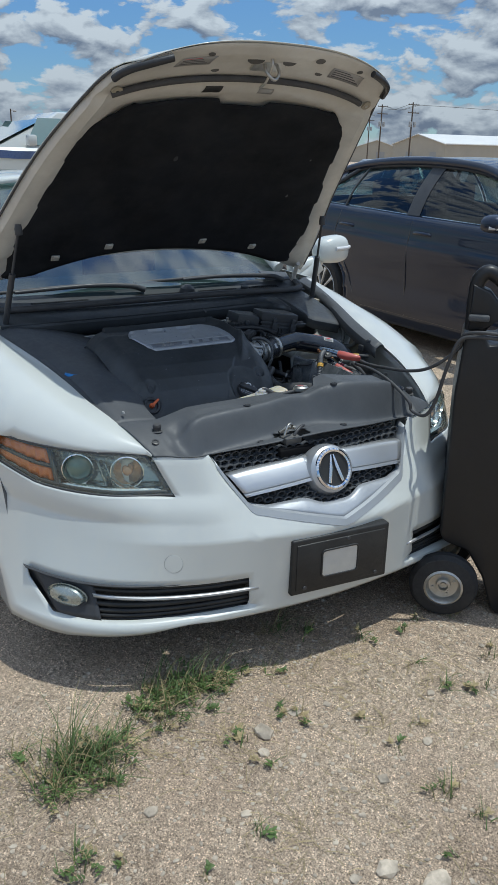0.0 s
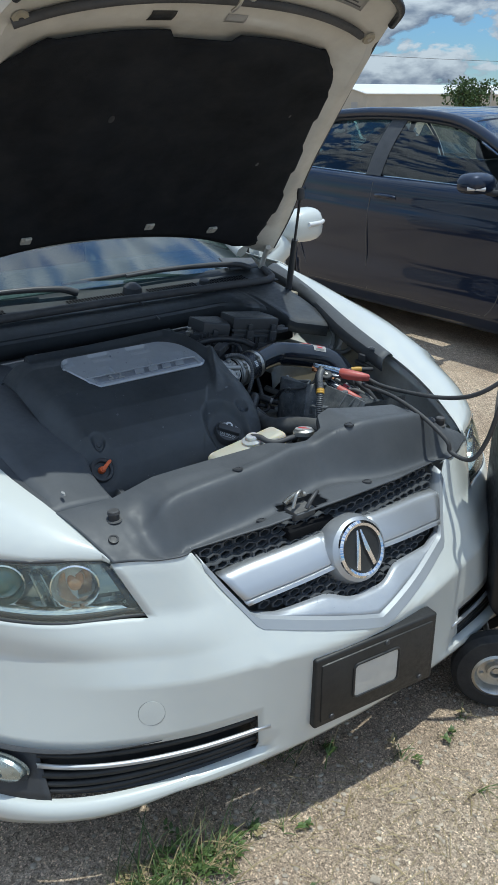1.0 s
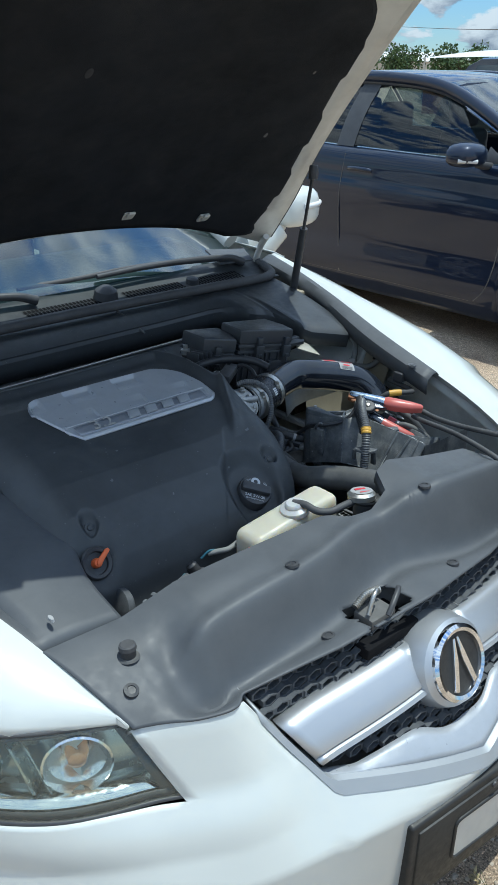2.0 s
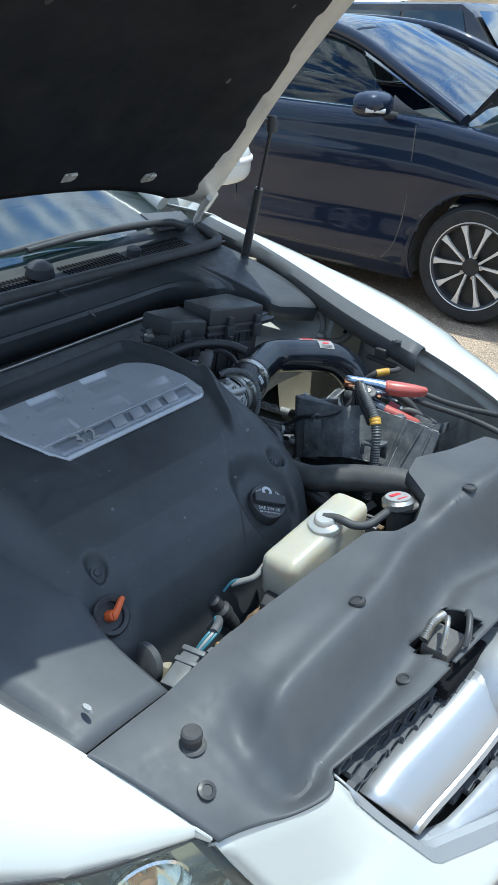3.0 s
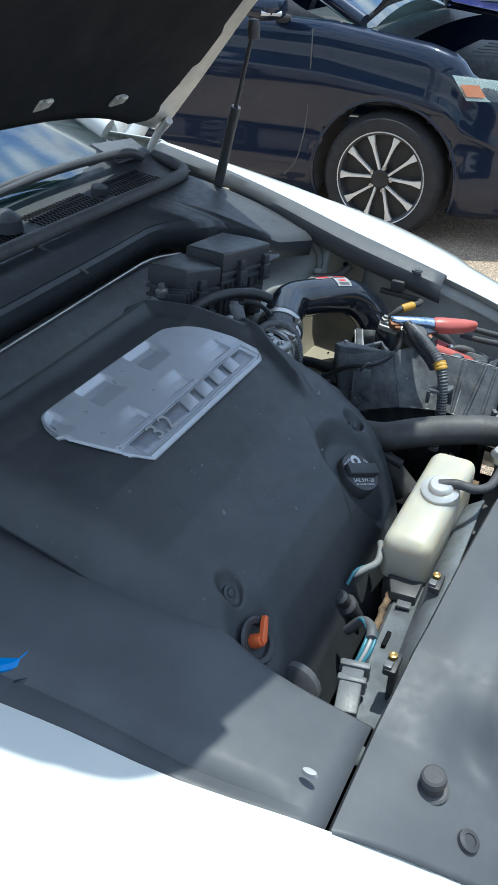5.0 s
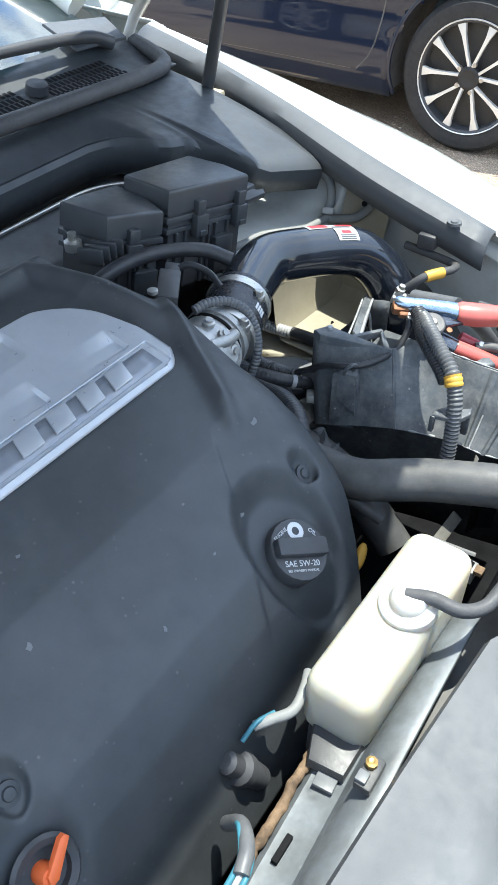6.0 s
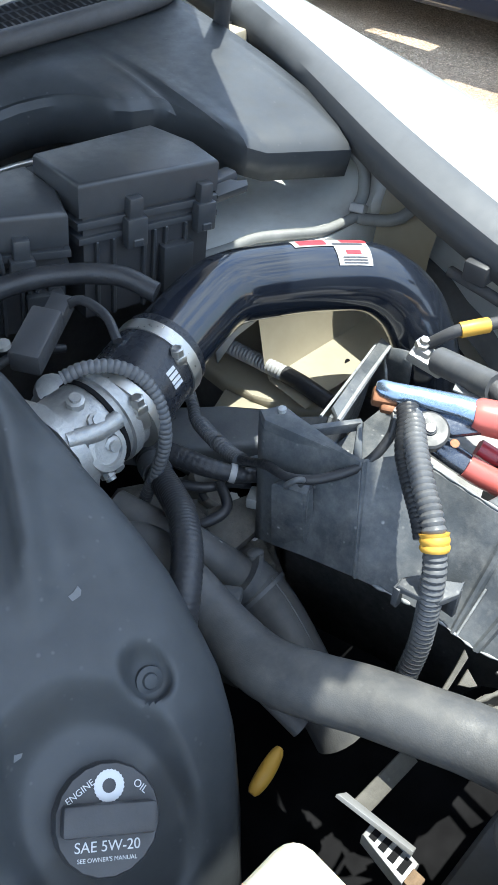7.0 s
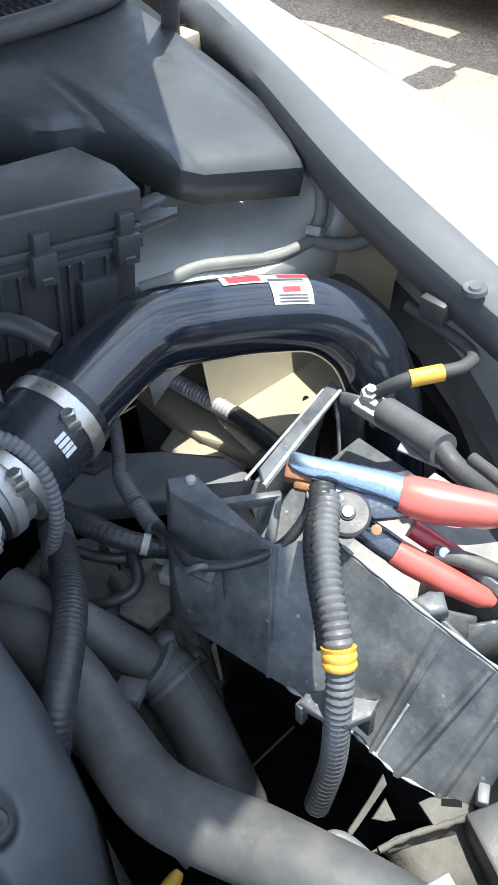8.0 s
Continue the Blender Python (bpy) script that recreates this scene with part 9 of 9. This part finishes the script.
def straw(count, seed):
    """Dry stalks lying flat on the gravel."""
    rnd = random.Random(seed)
    vs, fs = [], []
    centres = [(rnd.uniform(-1.4, 0.9), rnd.uniform(-1.1, 0.1)) for _ in range(26)]
    for _ in range(count):
        cx, cy = centres[rnd.randrange(len(centres))]
        x, y = cx + rnd.gauss(0, 0.10), cy + rnd.gauss(0, 0.08)
        a, ln = rnd.uniform(0, math.pi), rnd.uniform(0.02, 0.09)
        bend = rnd.uniform(-0.5, 0.5)
        b = len(vs)
        for k in range(4):
            t = k / 3
            px, py = x + ln * t * math.cos(a + bend * t), y + ln * t * math.sin(a + bend * t)
            z = ground_z(px, py) + 0.004 + 0.006 * math.sin(math.pi * t) * rnd.random()
            vs += [(px - 0.0007 * math.sin(a), py + 0.0007 * math.cos(a), z), (px + 0.0007 * math.sin(a), py - 0.0007 * math.cos(a), z + 0.0006)]
        fs += [(b + 2 * k, b + 2 * k + 1, b + 2 * k + 3, b + 2 * k + 2) for k in range(3)]
    me = bpy.data.meshes.new("straw")
    me.from_pydata(vs, [], fs)
    me.materials.append(DRYGRASS)
    return tagged(new("straw", me), "dry straw stalks lying on the gravel", "straw", kind="stuff")


straw(1500, 9)
rnd = random.Random(77)
for k in range(26):
    x, y = rnd.uniform(-1.1, 0.6), rnd.uniform(-0.8, 0.05)
    tuft(x, y, rnd.uniform(0.025, 0.05), 9, 200 + k, dry=0.5)

# ---- surroundings ----
def far_building(name, x0, y0, ax, width, depth, eave, ridge, wall, roof_m, label, doors=0):
    """A gabled metal building; the wall that starts at (x0, y0) and runs along ax faces the viewer."""
    ax = Vector((*ax, 0)).normalized()
    back = Vector((-ax.y, ax.x, 0))
    o = Vector((x0, y0, 0))
    root = thing(name, tuple(o), label, "building")

    def q(a, b, z):
        return o + ax * a + back * b + Vector((0, 0, z))
    part("wall", grid([[q(a, b, 0), q(a, b, eave)] for a, b in ((0, 0), (width, 0), (width, depth), (0, depth), (0, 0))]), wall, root, smooth=False)
    bm = grid([[q(-0.3, -0.4, eave - 0.1), q(width / 2, -0.4, ridge), q(width + 0.3, -0.4, eave - 0.1)], [q(-0.3, depth, eave - 0.1), q(width / 2, depth, ridge), q(width + 0.3, depth, eave - 0.1)]])
    thick(part("roof", bm, roof_m, root, "pale metal roof", smooth=False), 0.15)
    g = bmesh.new()
    g.faces.new([g.verts.new(q(a, -0.02, z)) for a, z in ((0, eave - 0.2), (width, eave - 0.2), (width, eave), (width / 2, ridge - 0.1), (0, eave))])
    part("gable", g, wall, root, smooth=False)
    for k in range(doors):
        a = width * (k + 0.6) / (doors + 0.2)
        part("door", grid([[q(a, -0.05, 0), q(a, -0.05, 2.6)], [q(a + 2.2, -0.05, 0), q(a + 2.2, -0.05, 2.6)]]), LABELG, root, smooth=False)
    return root


def utility_pole(x, y, h, arms, label="weathered wooden utility pole with crossarms", lamp=False):
    root = thing("utility_pole", (x, y, 0), label, "pole", group="utility poles")
    part("pole", tube([(x, y, 0), (x + 0.05, y, h / 2), (x + 0.1, y, h)], lambda t: 0.16 - 0.05 * t, 3, 8), WOODPOLE, root)
    for k in range(arms):
        z = h - 0.4 - 1.3 * k
        part("crossarm", box(x - 1.2, x + 1.3, y - 0.4, y - 0.25, z - 0.07, z + 0.07, 0.01, 1), WOODPOLE, root)
        for d in (-1.1, -0.5, 0.5, 1.1):
            part("insulator", lathe([(0.05, 0), (0.06, 0.1), (0, 0.2)], Matrix.Translation((x + d, y - 0.32, z + 0.07)), 6), LABELG, root)
    if arms > 1:
        for d in (-0.5, 0.5):
            part("transformer", lathe([(0.25, 0), (0.26, 0.8), (0.2, 0.9), (0, 0.92)], Matrix.Translation((x + d, y - 0.3, h - 4.0)), 12), LABELG, root)
    if lamp:
        part("lamp_head", lathe([(0.3, 0), (0.34, 0.2), (0.1, 0.4), (0, 0.4)], Matrix.Translation((x + 0.7, y - 0.4, h - 0.5)), 12), LABELG, root)
        part("lamp_arm", tube([(x, y, h - 0.4), (x + 0.4, y - 0.2, h - 0.2), (x + 0.7, y - 0.4, h - 0.2)], 0.04, 3, 6), STEEL, root)
    return root


def tree(x, y, h, w, seed, n=2600):
    """Trunk, limbs and a crown of many small leaf clumps with gaps."""
    rnd = random.Random(seed)
    root = thing("tree", (x, y, 0), "round leafy green tree", "tree", group="trees behind the yard")
    part("trunk", tube([(x, y, 0), (x + 0.1, y, h * 0.25), (x + 0.2, y + 0.1, h * 0.5)], lambda t: 0.30 - 0.14 * t, 4, 8), WOODPOLE, root)
    for k in range(6):
        a = k * 1.05 + rnd.random()
        part("limb", tube([(x + 0.1, y, h * 0.3), (x + w * 0.18 * math.cos(a), y + w * 0.18 * math.sin(a), h * 0.5), (x + w * 0.33 * math.cos(a), y + w * 0.33 * math.sin(a), h * 0.7)], lambda t: 0.13 - 0.09 * t, 4, 6), WOODPOLE, root)
    verts, faces = [], []
    blobs = [(x + w * rnd.uniform(-0.33, 0.33), y + w * rnd.uniform(-0.33, 0.33), h * rnd.uniform(0.42, 0.84), w * rnd.uniform(0.14, 0.24)) for _ in range(16)]
    for _ in range(n):
        bx, by, bz, br = blobs[rnd.randrange(len(blobs))]
        d = Vector((rnd.gauss(0, 1), rnd.gauss(0, 1), rnd.gauss(0, 1))).normalized() * br * rnd.uniform(0.65, 1.08)
        c = Vector((bx, by, bz)) + d
        u = Vector((rnd.uniform(-1, 1), rnd.uniform(-1, 1), rnd.uniform(-1, 1))).normalized()
        v = u.cross(Vector((rnd.uniform(-1, 1), rnd.uniform(-1, 1), rnd.uniform(-1, 1)))).normalized()
        r = w * rnd.uniform(0.016, 0.034)
        b = len(verts)
        verts += [tuple(c + u * r), tuple(c + v * r * 0.8), tuple(c - u * r), tuple(c - v * r * 0.8)]
        faces.append((b, b + 1, b + 2, b + 3))
    me = bpy.data.meshes.new("crown")
    me.from_pydata(verts, [], faces)
    me.materials.append(LEAF)
    ob = new("crown", me)
    ob.parent = root
    ob.location = -ORIGIN[root]
    return root
far_building("metal_warehouse", 124.0, 146.0, (-0.10, -0.993), 19, 60, 4.3, 6.3, BEIGEWALL, WHITEROOF, "tan metal-sided warehouse with a pale roof", 2)
far_building("metal_shed", 134.0, 176.0, (0.78, -0.62), 15, 20, 3.2, 5.6, BEIGEWALL, WHITEROOF, "low tan shed with a white roof", 1)
far_building("metal_shed", 96.0, 36.0, (0.35, -0.94), 26, 14, 2.6, 3.4, BEIGEWALL, WHITEROOF, "long low tan shed with a pale roof", 3)
for x, y, h, a in ((97.8, 110.8, 10.4, 2), (104.7, 127.5, 11.0, 2), (131.0, 164.0, 11.5, 2), (127.0, 166.0, 10.5, 1), (150.0, 96.0, 8.0, 1)):
    utility_pole(x, y, h, a)
utility_pole(38.0, 148.0, 8.2, 0, "dark pole with a yard lamp", lamp=True)
wires = thing("power_line", (101, 119, 0), "thin power lines between the poles", "cable")
for dx in (-1.0, 0.6, 1.2):
    part("wire", tube([(97.9 + dx, 110.5, 10.0), (101.2 + dx, 119, 9.6), (104.8 + dx, 127.2, 10.6)], 0.03, 6, 5), DARK, wires)
    part("wire", tube([(97.9 + dx, 110.5, 10.0), (124 + dx, 85, 8.2), (150 + dx, 60, 9.0)], 0.03, 6, 5), DARK, wires)
for k, (x, y, h, w) in enumerate(((83.3, 68.9, 4.5, 6.2), (89.3, 64.0, 4.5, 7.0), (101, 54, 4.4, 8), (101, 48, 4.8, 8), (96, 42, 4.6, 9), (101, 36, 4.4, 10), (33, 132, 4.0, 5), (28, 135, 3.4, 6), (108, 30, 4.8, 9))):
    tree(x, y, h, w, 300 + k)


def vehicle(name, m, L, W, H, belt, bonnet, cab0, cab1, paint, label, category="car", stripe=None, stripe2=None, glass_m=None, tail_drop=0.0, rake=0.35):
    """A parked vehicle in its own frame: x across, y from nose to tail, z up."""
    root = thing(name, tuple(m.translation), label, category)
    hw = W / 2

    def body_z(y):
        return lerp([(0, belt * 0.72), (0.25, bonnet), (cab0 - 0.1, belt), (cab1, belt), (L - 0.15, belt - tail_drop), (L, belt * 0.8)], y)
    rows = []
    for y in span(0, L, 30):
        w = hw - 0.10 * max(0, 1 - y / 0.5) ** 2 - 0.06 * max(0, 1 - (L - y) / 0.4) ** 2
        z = body_z(y)
        rows.append([Vector(p) for p in ((-w + 0.03, y, 0.24), (-w, y, 0.45), (-w - 0.01, y, 0.68), (-w + 0.02, y, z - 0.06), (-w + 0.07, y, z), (-w * 0.5, y, z + 0.02), (0, y, z + 0.025), (w * 0.5, y, z + 0.02), (w - 0.07, y, z), (w - 0.02, y, z - 0.06), (w + 0.01, y, 0.68), (w, y, 0.45), (w - 0.03, y, 0.24))])
    body = grid(rows)
    for r in (rows[0], rows[-1]):
        body.faces.new([body.verts.new(p) for p in r])
    body.transform(m)
    part("body", body, paint, root)
    crow = []
    for y, z in ((cab0 - 0.05, belt), (cab0 + rake * (H - belt) / 0.5, H - 0.10), (cab0 + (rake + 0.15) * (H - belt) / 0.5, H), (cab1 - 0.45 * (H - belt) / 0.5, H), (cab1 - 0.30 * (H - belt) / 0.5, H - 0.08), (cab1, belt)):
        w = hw - 0.07 - 0.16 * (z - belt) / max(H - belt, 0.01)
        crow.append([(-hw + 0.07, y, belt), (-w, y, z - 0.02), (-w + 0.06, y, z), (w - 0.06, y, z), (w, y, z - 0.02), (hw - 0.07, y, belt)])
    cab = grid(crow)
    cab.transform(m)
    part("cabin", cab, paint, root)
    gm = glass_m or GLASSDARK
    for s in (-1, 1):
        y0, y1 = cab0 + 0.30, cab1 - 0.30
        n = 2
        for k in range(n):
            a, b = y0 + (y1 - y0) * k / n + 0.03, y0 + (y1 - y0) * (k + 1) / n - 0.03
            win = grid([[(s * (hw - 0.066 + 0.006), y, belt + 0.03), (s * (hw - 0.20 + 0.004), min(max(y, cab0 + 0.55), cab1 - 0.5), H - 0.09)] for y in span(a, b, 5)])
            win.transform(m)
            part("side_window", win, gm, root, "dark side window")
        for wy in (0.85, L - 0.95):
            wm = m @ Matrix.Translation((s * (hw - 0.12), wy, 0.34)) @ Matrix(((0, 0, s, 0), (1, 0, 0, 0), (0, s, 0, 0), (0, 0, 0, 1)))
            wh = part("wheel", lathe([(0.2, 0.10), (0.24, 0.115), (0.32, 0.10), (0.34, 0.03), (0.34, -0.08), (0.30, -0.1)], wm, 24), TYRE, root)
            part("rim", lathe([(0.21, 0.105), (0.18, 0.07), (0.05, 0.09), (0, 0.09)], wm, 20), SILVER, wh)
        mir = box(min(s * (hw + 0.02), s * (hw + 0.20)), max(s * (hw + 0.02), s * (hw + 0.20)), cab0 + 0.30, cab0 + 0.42, belt + 0.02, belt + 0.16, 0.03, 2)
        mir.transform(m)
        part("side_mirror", mir, CHROME if stripe2 else paint, root)
        for st, z0, z1 in ((stripe, belt - 0.13, belt - 0.03), (stripe2, belt - 0.30, belt - 0.24)):
            if st:
                g = grid([[(s * (hw + 0.014), y, z0 + 0.02 * math.sin(3 * y)), (s * (hw + 0.006), y, z1 + 0.02 * math.sin(3 * y))] for y in span(0.5, L - 0.3, 12)])
                g.transform(m)
                part("stripe", g, st, root, "painted side stripe")
    wsn = grid([[(s * (hw - 0.14), cab0 - 0.045, belt + 0.03), (s * (hw - 0.24), cab0 + (rake - 0.03) * (H - belt) / 0.5, H - 0.10)] for s in (-1, 0, 1)])
    wsn.transform(m @ Matrix.Translation((0, -0.015, 0.01)))
    part("windscreen", wsn, gm, root)
    for s in (-1, 1):
        lampb = box(s * (hw - 0.25) - 0.12, s * (hw - 0.25) + 0.12, -0.01, 0.06, belt * 0.55, belt * 0.68, 0.02, 2)
        lampb.transform(m)
        part("headlamp", lampb, REFLECT, root)
    return root


GLASSDARK = mat("dark_car_glass", (0.03, 0.045, 0.05), 0.06, var=0.05, coat=1.0, rvar=0.03)
PALEGLASS = mat("sky_lit_car_glass", (0.16, 0.24, 0.24), 0.06, var=0.05, coat=1.0, rvar=0.03)
vehicle("purple_car", pose(7.0, -1.85, 0), 4.6, 1.8, 1.40, 0.90, 0.80, 1.5, 4.1, PURPLE, "blue-purple car with salmon side stripes", stripe2=SALMON)
vehicle("dark_suv", pose(9.6, 2.6, 0), 4.3, 1.85, 1.70, 1.12, 1.02, 1.5, 4.2, DARKCAR, "dark grey boxy off-road vehicle", "suv")
vehicle("white_pickup", pose(25.5, 13.2, 0, 0, 0, 200), 5.2, 1.9, 1.72, 1.08, 1.0, 1.7, 3.5, WHITE, "white pickup truck parked far off", "pickup")
vehicle("tow_truck", pose(0.2, 10.5, 0, 0, 0, -90), 5.6, 2.1, 2.02, 1.55, 1.50, 1.2, 3.6, WHITE, "white truck with a slate blue stripe", "truck", stripe=SKYBLUE, glass_m=PALEGLASS, rake=0.75)
vehicle("silver_car", pose(11.0, 9.5, 0), 4.6, 1.8, 1.46, 0.98, 0.85, 1.4, 4.1, SILVER, "silver car parked behind", "car")
vehicle("white_car", pose(8.3, 10.5, 0), 4.6, 1.8, 1.46, 0.98, 0.85, 1.4, 4.1, WHITE, "white car parked behind", "car")
yard_wall = thing("brick_wall", (30, 9, 0), "low orange brick wall at the edge of the yard", "wall")
part("wall", box(28.0, 28.4, 2.0, 22.0, 0, 1.15, 0.02, 1), BRICKM, yard_wall)
part("coping", box(27.95, 28.45, 2.0, 22.0, 1.15, 1.25, 0.02, 1), BEIGEWALL, yard_wall)
brick_house = thing("brick_building", (40, 8, 0), "orange brick building with a flat roof", "building")
part("wall", box(38, 46, 2, 12.5, 0, 3.2, 0.02, 1), BRICKM, brick_house)
part("roof", box(37.8, 46.2, 1.8, 12.7, 3.2, 3.4, 0.02, 1), WHITEROOF, brick_house)
for k in range(3):
    part("window", box(37.96, 38.02, 3.2 + 3 * k, 4.6 + 3 * k, 1.0, 2.2, 0.01, 1), GLASSDARK, brick_house)
carport = thing("carport", (52, 31, 0), "pale metal carport canopy", "canopy")
part("canopy", grid([[(46 + 10 * u, 27 + 9 * v - 6 * u, 2.5 + 0.5 * math.sin(math.pi * u)) for v in (0, 1)] for u in span(0, 1, 9)]), WHITEROOF, carport)
for u in (0, 1):
    for v in (0, 1):
        part("post", tube([(46 + 10 * u, 27 + 9 * v - 6 * u, 0), (46 + 10 * u, 27 + 9 * v - 6 * u, 1.2), (46 + 10 * u, 27 + 9 * v - 6 * u, 2.55)], 0.06, 2, 6), STEEL, carport)
